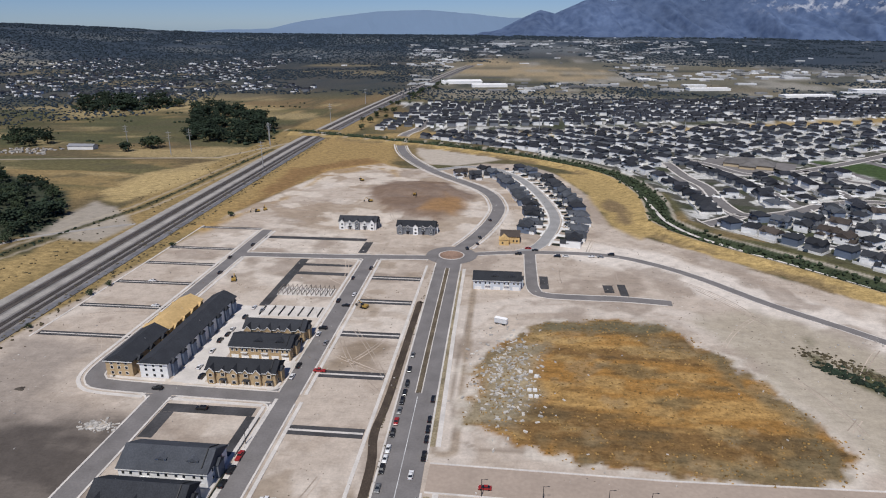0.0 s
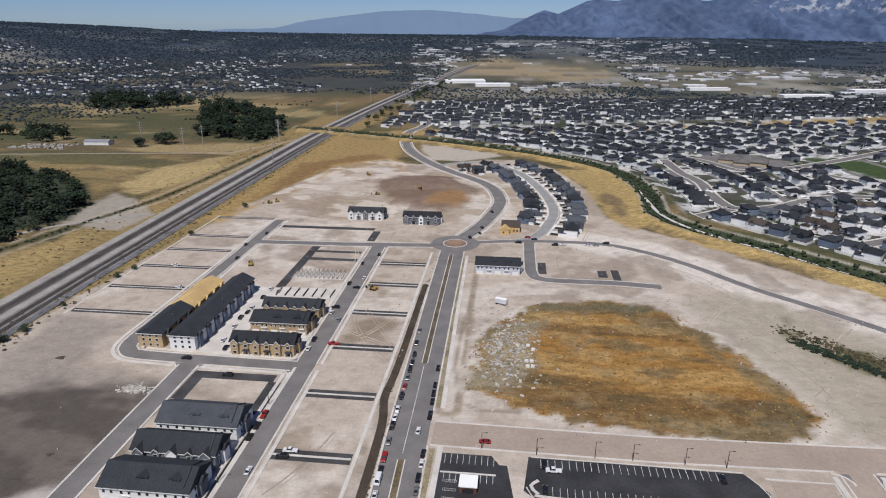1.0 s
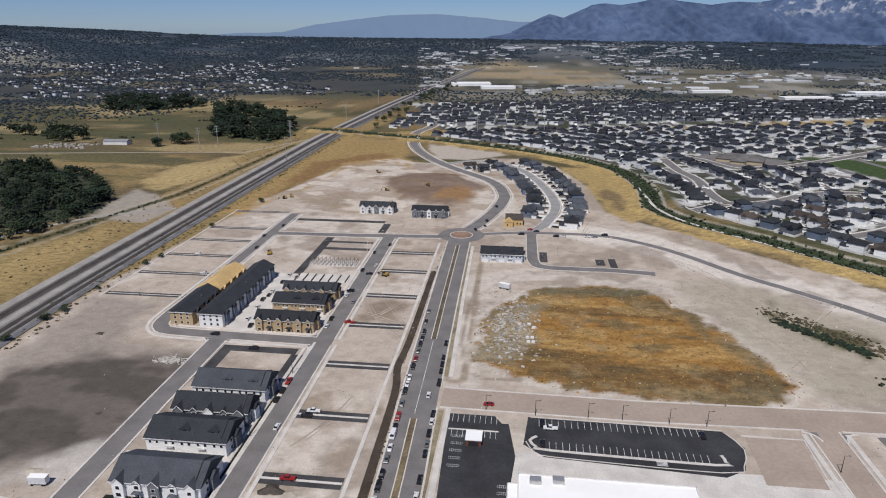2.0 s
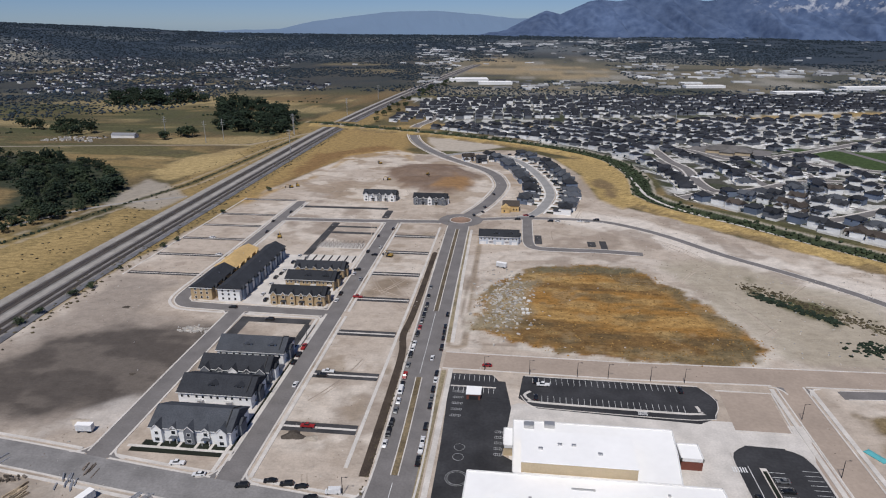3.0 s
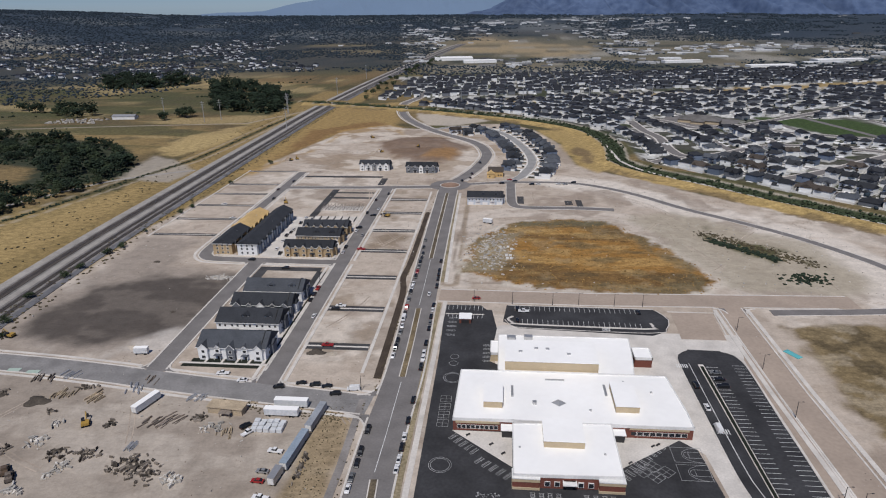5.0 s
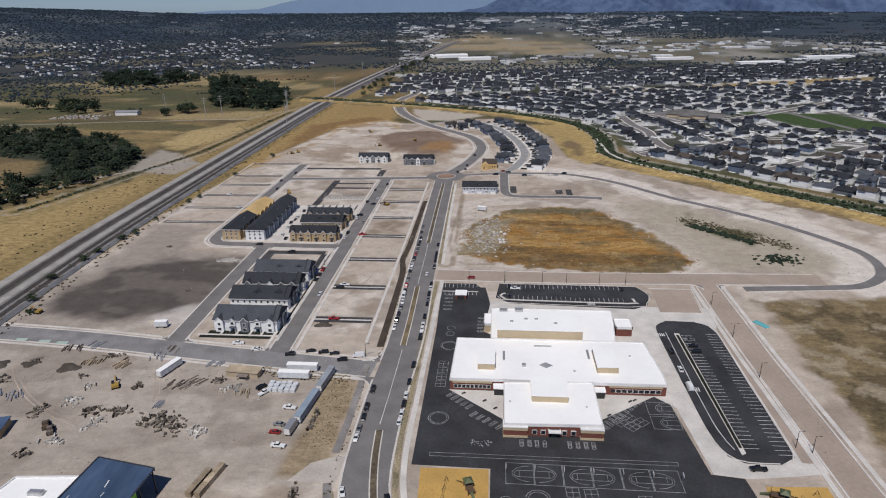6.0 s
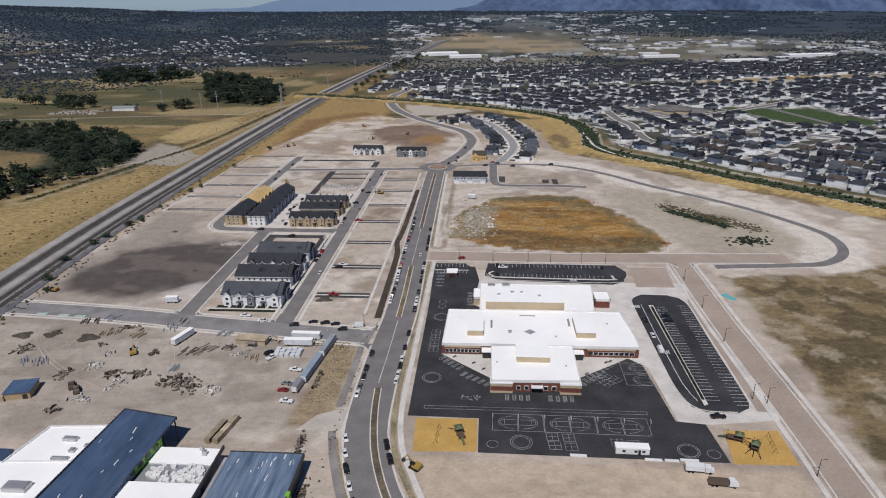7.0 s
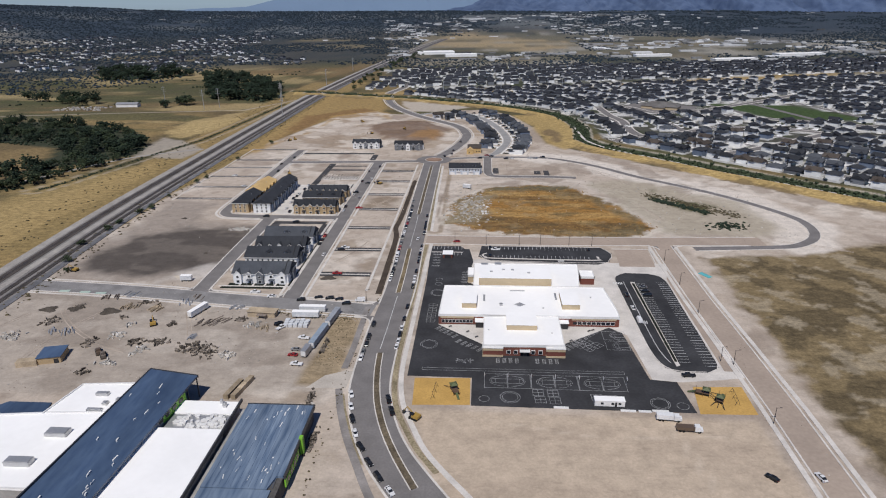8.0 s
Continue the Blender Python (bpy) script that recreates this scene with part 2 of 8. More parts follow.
# ---- the land: one sheet to the horizon ----
TABLE = np.random.RandomState(7).rand(256, 256)


def vnoise(x, y, size, shift=0):
    x, y = np.asarray(x, float) / size + 37.3 * shift, np.asarray(y, float) / size + 11.7 * shift
    xi, yi = np.floor(x).astype(int), np.floor(y).astype(int)
    u, v = x - xi, y - yi
    u, v = u * u * (3 - 2 * u), v * v * (3 - 2 * v)
    g = lambda a, b: TABLE[(xi + a) % 256, (yi + b) % 256]
    return (g(0, 0) * (1 - u) + g(1, 0) * u) * (1 - v) + (g(0, 1) * (1 - u) + g(1, 1) * u) * v


def fbm(x, y, size, octaves=4, shift=0):
    return sum(vnoise(x, y, size / 2 ** k, shift + k) * 0.5 ** k for k in range(octaves)) / (2 - 0.5 ** (octaves - 1))


def inside(x, y, poly):
    """Metres inside (positive) or outside the polygon."""
    d, odd = np.full(np.shape(x), 1e9), np.zeros(np.shape(x), bool)
    for (ax, ay), (bx, by) in zip(poly, poly[1:] + poly[:1]):
        ex, ey = bx - ax, by - ay
        t = np.clip(((x - ax) * ex + (y - ay) * ey) / (ex * ex + ey * ey + 1e-9), 0, 1)
        d = np.minimum(d, np.hypot(x - ax - t * ex, y - ay - t * ey))
        if ey:
            odd ^= ((ay > y) != (by > y)) & (x < ex * (y - ay) / ey + ax)
    return np.where(odd, d, -d)


def near_line(x, y, line):
    d = np.full(np.shape(x), 1e9)
    for (ax, ay), (bx, by) in zip(line, line[1:]):
        ex, ey = bx - ax, by - ay
        t = np.clip(((x - ax) * ex + (y - ay) * ey) / (ex * ex + ey * ey + 1e-9), 0, 1)
        d = np.minimum(d, np.hypot(x - ax - t * ex, y - ay - t * ey))
    return d


def ease(v, a, b):
    t = np.clip((v - a) / (b - a), 0, 1)
    return t * t * (3 - 2 * t)


RAIL_LINE = spline([(-262, -160), (-272, 60), (-283, 240), (-286, 420), (-288, 640), (-287, 930), (-262, 1416), (-195, 2296), (-110, 3010), (60, 4400)], 25)
CANAL_LINE = spline([(-330, 950), (-134, 870), (-12, 806), (62, 752), (112, 692), (130, 622), (132, 566), (127, 522), (144, 484), (171, 456), (200, 426), (228, 394), (256, 365), (320, 300), (420, 200), (520, 60), (600, -120)], 12)
BROWN_FIELD = [(-14, 222), (-16, 262), (2, 298), (22, 318), (55, 327), (86, 324), (110, 286), (128, 240), (137, 214), (125, 201), (94, 197), (30, 201), (3, 214)]
SITE = [(-252, -200), (-256, 110), (-257, 287), (-238, 500), (-200, 680), (-150, 728), (-126, 700), (-70, 705), (-30, 735), (15, 735), (48, 690), (74, 600), (82, 505), (110, 468), (136, 448), (172, 405), (240, 345), (330, 250), (420, 120), (430, -200)]
EAST_FIELD = [(152, 160), (215, 168), (300, 200), (420, 60), (430, -200), (150, -200)]
PALE_FIELD = [(-2300, 2480), (-1650, 2330), (-1560, 2200), (-1990, 2240), (-2200, 2330)]
DARK_DIRT = [(-246, 150), (-240, 190), (-214, 206), (-150, 212), (-136, 196), (-146, 160), (-160, 128), (-196, 118), (-236, 122)]
MOUND = [(-142, 605), (-118, 640), (-60, 640), (-28, 585), (-34, 530), (-60, 505), (-112, 528)]


CANAL_COARSE = CANAL_LINE[::2] + CANAL_LINE[-1:]
RAIL_COARSE = RAIL_LINE[::3] + RAIL_LINE[-1:]


def near_canal(x, y):
    """Metres from the canal, worked out only where it is near."""
    d = np.full(np.shape(x), 1e4)
    box = (x > -420) & (x < 720) & (y > -220) & (y < 1060)
    d[box] = near_line(x[box], y[box], CANAL_COARSE)
    return d


def height(x, y):
    r = np.hypot(x, y)
    turn = np.degrees(np.arctan2(x, y))
    rim = np.interp(turn, [-60, -41, -33, -25, -14, -1, 12, 30, 60], [180, 165, 136, 100, 86, 78, 74, 62, 55])
    far = ease(r, 2500, 4400) * (1 - 0.8 * ease(r, 4450, 4900)) * rim
    ditch_d = near_canal(x, y)
    bank = 2.2 * np.exp(-((ditch_d - 16) / 7.0) ** 2) * (y > -200)
    ditch = -2.5 * np.exp(-(ditch_d / 4.0) ** 2)
    mound = 4.2 * ease(inside(x, y, MOUND), 0, 18) * (0.15 + 1.3 * fbm(x, y, 24, 4, 9))
    return far + bank + ditch + mound


def axis(dense0, dense1, step, low, high, grow=1.07):
    mid = list(np.arange(dense0, dense1 + 0.1, step))
    up, s = [mid[-1]], step
    while up[-1] < high:
        s *= grow
        up.append(up[-1] + s)
    down, s = [mid[0]], step
    while down[-1] > low:
        s *= grow
        down.append(down[-1] - s)
    return np.array(down[:0:-1] + mid + up[1:])


gx, gy = axis(-330, 330, 1.8, -6500, 6500), axis(-100, 720, 1.8, -3000, 6500)
X, Y = np.meshgrid(gx, gy)
Z = height(X, Y)


def ground_z(x, y):
    """The sheet's height at one spot."""
    i, j = min(max(int(np.searchsorted(gx, x)) - 1, 0), len(gx) - 2), min(max(int(np.searchsorted(gy, y)) - 1, 0), len(gy) - 2)
    u, v = (x - gx[i]) / (gx[i + 1] - gx[i]), (y - gy[j]) / (gy[j + 1] - gy[j])
    return float((Z[j, i] * (1 - u) + Z[j, i + 1] * u) * (1 - v) + (Z[j + 1, i] * (1 - u) + Z[j + 1, i + 1] * u) * v)


# land cover: base colours by place
warp = 9 * (fbm(X, Y, 18, 4, 3) - 0.5)
crumb = 7 * (fbm(X, Y, 6.5, 3, 91) - 0.5)
cover = np.empty((*X.shape, 4))
cover[..., :3], cover[..., 3] = (0.155, 0.115, 0.06), 1.0


def lay(colour, mask, straw=None):
    k = np.clip(mask, 0, 1)[..., None]
    cover[..., :3] = cover[..., :3] * (1 - k) + np.array(colour) * k
    if straw is not None:
        cover[..., 3] = cover[..., 3] * (1 - k[..., 0]) + straw * k[..., 0]


R = np.hypot(X, Y)
TURNS = np.degrees(np.arctan2(X, Y))
broad, mid_n = fbm(X, Y, 420, 4, 1), fbm(X, Y, 90, 4, 2)
lay((0.10, 0.095, 0.045), ease(broad, 0.45, 0.6))
lay((0.24, 0.172, 0.082), ease(mid_n, 0.52, 0.66) * 0.8)
lay((0.075, 0.068, 0.035), ease(fbm(X, Y * 1.6, 55, 5, 14), 0.57, 0.66) * 0.7)
# banded farmland over the railway
FARM = [(-980, 1175), (-607, 1165), (-462, 885), (-667, 784), (-820, 822)]
farm = ease(inside(X, Y, FARM) + 0.5 * warp, -4, 4)
lay((0.078, 0.075, 0.034), farm * 0.95)
bands = vnoise(X * 0.06 + 40, Y + 0.12 * X, 15, 4)
lay((0.27, 0.20, 0.095), ease(bands, 0.58, 0.66) * farm * 0.75)
lay((0.13, 0.105, 0.055), ease(vnoise(X * 0.1, Y + 0.12 * X, 34, 6), 0.6, 0.7) * farm * 0.7)
lay((0.20, 0.14, 0.07), ease(inside(X, Y, [(-560, 1250), (-330, 1130), (-268, 1420), (-540, 1440)]) + warp * 2, -8, 8) * 0.9)
lay((0.37, 0.27, 0.125), ease(inside(X, Y, [(-640, 1190), (-500, 1200), (-400, 1120), (-380, 1170), (-500, 1260), (-660, 1290)]) + warp * 2, -8, 8) * 0.85)
lay((0.15, 0.11, 0.058), ease(inside(X, Y, [(-760, 690), (-355, 745), (-340, 690), (-420, 610), (-700, 660)]) + warp * 2, -8, 8) * 0.8)
lay((0.30, 0.215, 0.095), ease(inside(X, Y, [(-460, 420), (-335, 640), (-420, 720), (-640, 700), (-560, 640), (-470, 560)]) + warp * 3, -18, 24) * 0.75)
west = ease(-X, 320, 345) * ease(Y, 560, 600) * (1 - ease(Y, 1380, 1450))
lay((0.085, 0.088, 0.042), west * ease(fbm(X * 0.35, Y + 0.1 * X, 60, 4, 95), 0.50, 0.55) * 0.75)
lay((0.37, 0.285, 0.145), west * ease(fbm(X * 0.35, Y + 0.1 * X, 74, 4, 96), 0.555, 0.60) * 0.75)
lay((0.10, 0.088, 0.050), west * ease(fbm(X, Y * 1.4, 26, 4, 97), 0.56, 0.62) * 0.6)
lay((0.40, 0.30, 0.145), ease(inside(X, Y, [(-400, 640), (-345, 735), (-330, 650), (-352, 560), (-392, 556)]) + warp * 2 + crumb, -5, 5) * 0.85)
lay((0.43, 0.32, 0.15), ease(inside(X, Y, [(-384, 240), (-352, 312), (-336, 410), (-310, 390), (-314, 258), (-323, 160), (-352, 130)]) + warp + crumb, -5, 5) * 0.8)
# fields beside the railway: ditch, gravel fork and gold grass
ditch_line = [(-385, 300), (-374, 330), (-363, 376), (-350, 430), (-327, 516), (-320, 595), (-314, 713), (-308, 800)]
# golden strips by the railway
lay((0.31, 0.22, 0.095), ease(60 - near_line(X, Y, RAIL_COARSE) + warp, 0, 8) * (Y < 1100) * 0.8)
lay((0.36, 0.26, 0.115), ease(inside(X, Y, [(-400, 100), (-400, 330), (-318, 420), (-318, 100)]) + warp * 2, -10, 14) * 0.8)
lay((0.36, 0.32, 0.27), ease(inside(X, Y, [(-372, 440), (-383, 536), (-352, 520), (-326, 493), (-306, 470), (-304, 420), (-335, 425)]) + warp, -3, 5) * 0.9, 0.0)
lay((0.075, 0.07, 0.035), ease(4.5 - near_line(X, Y, ditch_line) + 0.4 * warp, 0, 2) * 0.9)
lay((0.42, 0.36, 0.28), ease(2.5 - np.abs(near_line(X, Y, ditch_line) - 9) + 0.2 * warp, 0, 1.5) * 0.6, 0.3)
lay((0.40, 0.35, 0.28), ease(3.5 - near_line(X, Y, [(-760, 680), (-535, 716), (-355, 740), (-300, 850)]), 0, 2) * 0.8, 0.3)
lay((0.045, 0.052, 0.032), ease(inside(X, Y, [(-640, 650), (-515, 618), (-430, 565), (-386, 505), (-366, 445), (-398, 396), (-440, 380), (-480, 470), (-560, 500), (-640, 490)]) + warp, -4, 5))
# suburbs across the canal: yards, walks and dry lawns
SUBURB = [(-10, 842), (96, 715), (150, 600), (150, 520), (200, 470), (330, 330), (520, 120), (1400, 200), (2600, 1500), (1500, 1500), (500, 1340), (-240, 1330), (-210, 1250), (-120, 950)]
sub = ease(inside(X, Y, SUBURB), -4, 8)
lay((0.085, 0.083, 0.068), sub)
lay((0.62, 0.61, 0.58), sub * ease(fbm(X, Y, 17, 3, 5), 0.50, 0.55) * 0.85)
lay((0.05, 0.06, 0.03), sub * ease(fbm(X, Y, 32, 3, 6), 0.55, 0.66) * 0.8)
lay((0.055, 0.085, 0.030), ease(inside(X, Y, [(345, 790), (470, 770), (520, 640), (400, 660)]), -6, 6))
belt = near_line(X, Y, [(-160, 920), (0, 940), (121, 960), (252, 1003), (518, 1110), (900, 1240)])
lay((0.38, 0.27, 0.12), ease(32 - belt + warp, 0, 10) * 0.9)
lay((0.10, 0.105, 0.045), ease(inside(X, Y, [(20, 925), (120, 950), (230, 985), (300, 1000), (240, 960), (100, 920)]) + warp, -4, 6) * 0.8)
lay((0.55, 0.52, 0.47), ease(4 - np.abs(belt - 30), 0, 2) * (X > 0) * 0.85)
# far valley: dark trees, pale clearings, blued in the cover colour for distance haze
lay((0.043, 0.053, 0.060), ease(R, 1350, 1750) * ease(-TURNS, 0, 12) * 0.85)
lay((0.20, 0.165, 0.10), ease(R, 1450, 1700) * ease(-TURNS, 2, 12) * ease(fbm(X * 0.5, Y * 2.6, 420, 4, 15), 0.57, 0.62) * (1 - ease(R, 2600, 3400)) * 0.8)
town = ease(R, 1330, 1480) * ease(TURNS, -10, -4)
lay((0.15, 0.14, 0.105), town * 0.9)
lay((0.33, 0.31, 0.27), town * ease(fbm(X, Y * 1.5, 150, 5, 12), 0.50, 0.58) * 0.75)
lay((0.045, 0.052, 0.045), town * ease(fbm(X, Y * 1.4, 190, 5, 17), 0.52, 0.60) * 0.8)
lay((0.22, 0.185, 0.125), town * ease(fbm(X, Y * 1.6, 240, 4, 19), 0.60, 0.66) * 0.6)
lay((0.34, 0.265, 0.16), (0.35 + 0.65 * ease(fbm(X, Y * 1.5, 130, 5, 98), 0.44, 0.54)) * ease(inside(X, Y, [(-230, 2273), (-108, 3100), (0, 2719), (332, 2318), (283, 1961), (141, 1830), (-13, 1980), (-150, 2100)]) + warp * 4, -10, 30) * 0.9)
lay((0.11, 0.10, 0.06), ease(inside(X, Y, [(-200, 2080), (20, 1900), (150, 1800), (60, 1760), (-180, 1950)]) + warp * 4, -10, 20) * 0.8)
# wooded far ground, with haze and cloud shadow put into its dark blue
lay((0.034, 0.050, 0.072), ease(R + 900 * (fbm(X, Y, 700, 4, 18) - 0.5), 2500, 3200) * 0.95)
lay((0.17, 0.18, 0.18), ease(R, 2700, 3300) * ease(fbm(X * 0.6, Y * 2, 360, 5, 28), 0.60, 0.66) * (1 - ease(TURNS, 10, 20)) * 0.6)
lay((0.30, 0.28, 0.235), ease(inside(X, Y, PALE_FIELD), -10, 10) * 0.9)
# gold and rust grass north-west of the site
lay((0.35, 0.24, 0.10), ease(inside(X, Y, [(-258, 440), (-262, 920), (-165, 920), (-140, 760), (-130, 690), (-200, 650), (-236, 500)]) + warp * 1.5, -4, 8) * 0.9)
lay((0.22, 0.125, 0.055), ease(inside(X, Y, [(-240, 520), (-246, 690), (-170, 760), (-140, 720), (-205, 660), (-225, 540)]) + warp * 2.6, -6, 10) * 0.75)
lay((0.44, 0.33, 0.155), ease(inside(X, Y, [(-392, 556), (-388, 650), (-332, 680), (-334, 593), (-356, 524)]) + warp * 2, -6, 6) * 0.8)
# construction site
site = ease(inside(X, Y, SITE) + warp * 0.8, -3, 3)
lay((0.49, 0.415, 0.345), site, 0.0)
lay((0.62, 0.55, 0.475), site * ease(fbm(X, Y, 60, 4, 21), 0.5, 0.62) * 0.8, 0.0)
lay((0.40, 0.33, 0.265), site * ease(fbm(X * 0.7 + Y * 0.2, Y, 11, 5, 24), 0.54, 0.62) * 0.65, 0.0)
lay((0.68, 0.615, 0.545), site * ease(24 - near_line(X, Y, [(60, 436), (98, 420), (150, 362), (215, 292), (244, 226), (225, 186)]) + warp * 1.5, -2, 8) * 0.85, 0.0)
lay((0.60, 0.53, 0.46), site * ease(9 - np.abs(near_line(X, Y, [(-20, 205), (-20, 330), (20, 345), (93, 338), (128, 300), (140, 235), (150, 205)]) - 3) + warp, 0, 4) * 0.8, 0.0)
lay((0.36, 0.29, 0.23), site * ease(1.6 - np.abs(near_line(X, Y, [(-17, 210), (-18, 300), (0, 340), (60, 350), (120, 322), (150, 250)]) + 0.5 * warp), 0, 1.5) * 0.5, 0.0)
PAD = [(-16, -6), (121, -8), (123, -60), (116, -110), (24, -110), (-4, -46)]
pad = ease(inside(X, Y, PAD), -2, 3)
lay((0.31, 0.25, 0.20), site * ease(fbm(X, Y, 30, 5, 22), 0.54, 0.66) * 0.7, 0.0)
lay((0.22, 0.165, 0.11), ease(inside(X, Y, [(-84, 262), (-60, 260), (-57, 288), (-66, 292), (-82, 284)]) + warp * 1.6 + crumb, -3, 5) * 0.75, 0.5)
lay((0.28, 0.215, 0.15), ease(2.6 - np.abs(near_line(X, Y, [(-22, 206), (-23.5, 300), (-24.5, 380)]) - 4.5) + 0.3 * crumb, 0, 2) * 0.75, 0.6)
lay((0.25, 0.20, 0.155), ease(1.8 - near_line(X, Y, [(-19, 328), (-22, 284), (-22, 243), (-18, 212), (-8, 206), (11, 207)]) + 0.25 * crumb, 0, 1.5) * 0.75, 0.2)
lay((0.30, 0.235, 0.17), site * (X < -50) * (X > -90) * ease(fbm(X, Y, 16, 4, 23), 0.58, 0.68) * 0.6, 0.2)
lay((0.40, 0.26, 0.10), ease(inside(X, Y, [(-252, 470), (-205, 560), (-208, 690), (-150, 735), (-126, 705), (-110, 640), (-150, 700), (-185, 660), (-215, 560), (-236, 440)]) + warp, -3, 8) * 0.9, 1.0)
lay((0.33, 0.25, 0.175), site * ease(Y, 455, 490) * (X < 60) * ease(fbm(X, Y * 1.3, 34, 5, 25), 0.50, 0.58) * 0.65, 0.2)
lay((0.66, 0.585, 0.50), site * ease(Y, 455, 490) * (X < -90) * ease(fbm(X, Y * 1.3, 28, 5, 26), 0.56, 0.62) * 0.7, 0.0)
lay((0.17, 0.11, 0.075), ease(inside(X, Y, MOUND) + warp * 2.4, -4, 12) * 0.85, 0.2)
lay((0.34, 0.19, 0.075), ease(inside(X, Y, [(-76, 530), (-46, 520), (-30, 560), (-60, 585)]) + warp * 2, -6, 8) * 0.7, 0.5)
lay((0.29, 0.248, 0.212), ease(inside(X, Y, [(-254, 110), (-157, 108), (-157, 214), (-200, 226), (-200, 272), (-252, 276)]) + warp * 2, -6, 12) * 0.75, 0.0)
yard = ease(inside(X, Y, [(-256, 100), (-120, 82), (-60, 74), (-52, 2), (-180, -4), (-256, -4)]) + warp, -3, 5)
lay((0.385, 0.335, 0.285), yard * 0.75, 0.0)
lay((0.27, 0.225, 0.185), yard * ease(fbm(X, Y * 1.6, 26, 5, 99), 0.55, 0.63) * 0.6, 0.0)
lay((0.075, 0.064, 0.057), ease(inside(X, Y, DARK_DIRT) + warp * 2.6, -5, 10) * 0.9, 0.0)
lay((0.24, 0.205, 0.175), ease(inside(X, Y, DARK_DIRT) + warp * 2.6, -5, 10) * ease(fbm(X, Y * 1.5, 24, 4, 51), 0.54, 0.66) * 0.35, 0.0)
lay((0.62, 0.57, 0.52), ease(inside(X, Y, [(-176, 128), (-150, 140), (-146, 122), (-180, 112)]) + warp * 2.4, -4, 6) * 0.7, 0.0)
# the straw field with its bare, stony western end
field = inside(X, Y, BROWN_FIELD) + warp * 1.5 + crumb * 1.3
lay((0.64, 0.58, 0.50), ease(field, -9, -3) * ease(fbm(X, Y, 9, 4, 92), 0.46, 0.56) * 0.7, 0.0)
lay((0.31, 0.165, 0.048), ease(field, -0.8, 1.6), 1.0)
lay((0.165, 0.10, 0.042), ease(field, -2, 4) * ease(fbm(X, Y * 2.4, 40, 5, 31), 0.48, 0.6) * 0.8, 1.0)
lay((0.43, 0.27, 0.10), ease(field, 2, 8) * ease(fbm(X * 0.5, Y * 2.6, 36, 4, 32), 0.52, 0.64) * 0.7, 1.0)
lay((0.46, 0.33, 0.15), ease(field, 1, 4) * ease(fbm(X * 0.6, Y * 1.2, 13, 5, 93), 0.56, 0.64) * 0.4, 1.0)
lay((0.12, 0.088, 0.045), ease(field, 0, 5) * ease(fbm(X * 0.8 + 0.3 * Y, Y * 2.0, 26, 5, 33), 0.55, 0.63) * 0.65, 1.0)
lay((0.17, 0.135, 0.075), ease(field, -3, 2) * (1 - ease(field, 6, 16)) * ease(fbm(X, Y, 20, 4, 34), 0.42, 0.56) * 0.8, 0.9)
lay((0.30, 0.22, 0.12), ease(field, -3, 3) * ease(fbm(X, Y, 14, 5, 35), 0.62, 0.68) * 0.5, 0.8)
lay((0.30, 0.26, 0.18), ease(inside(X, Y, [(-16, 222), (-16, 262), (4, 296), (22, 296), (18, 250), (4, 222)]) + warp * 2.2, -4, 8) * 0.8, 0.8)
lay((0.13, 0.12, 0.075), ease(inside(X, Y, [(20, 308), (22, 322), (88, 328), (94, 312)]) + warp, -2, 5) * 0.7, 0.8)
# east: rough pale ground, weeds and the brown field
lay((0.40, 0.35, 0.27), ease(inside(X, Y, [(138, 206), (120, 280), (98, 330), (140, 350), (215, 280), (225, 215), (200, 195)]) + warp * 2, -6, 8) * 0.8, 0.3)
lay((0.115, 0.11, 0.055), ease(inside(X, Y, [(148, 292), (156, 312), (206, 258), (198, 240), (180, 240)]) + warp * 1.2, -5, 5) * ease(fbm(X, Y, 22, 3, 41), 0.42, 0.58), 1.0)
east = ease(inside(X, Y, EAST_FIELD) + warp + crumb, -2, 4)
lay((0.20, 0.148, 0.074), east * 0.95, 1.0)
lay((0.105, 0.08, 0.045), east * ease(fbm(X * 1.2 + Y * 0.6, Y * 0.9 - X * 0.5, 17, 6, 42), 0.47, 0.54) * 0.8, 1.0)
lay((0.40, 0.335, 0.24), east * ease(fbm(X * 1.2 + Y * 0.7, Y * 0.9 - X * 0.4, 13, 6, 43), 0.54, 0.60) * 0.55, 0.7)
lay((0.30, 0.225, 0.13), (ease(inside(X, Y, [(-67, 8), (-64, 74), (-110, 78), (-110, 84), (-49, 78), (-49, 8)]) + 0.6 * warp, -2, 3)) * 0.85, 0.9)
lay((0.50, 0.44, 0.37), ease(inside(X, Y, [(-124, 860), (-50, 815), (-8, 760), (-60, 720), (-100, 730), (-118, 790)]) + warp, -4, 5) * 0.9, 0.1)
# graded pad before the school, with a few pale wheel lines
lay((0.50, 0.405, 0.31), pad, 0.0)
lay((0.43, 0.345, 0.265), pad * ease(fbm(X * 0.25, Y, 14, 3, 94), 0.52, 0.62) * 0.6, 0.0)
for track in ([(84, -8), (88, -30), (96, -70)], [(86.4, -8), (90.4, -30), (98.4, -70)], [(20, -14), (60, -22), (112, -18)]):
    lay((0.58, 0.485, 0.385), pad * ease(1.0 - near_line(X, Y, track), 0, 1) * 0.6, 0.0)
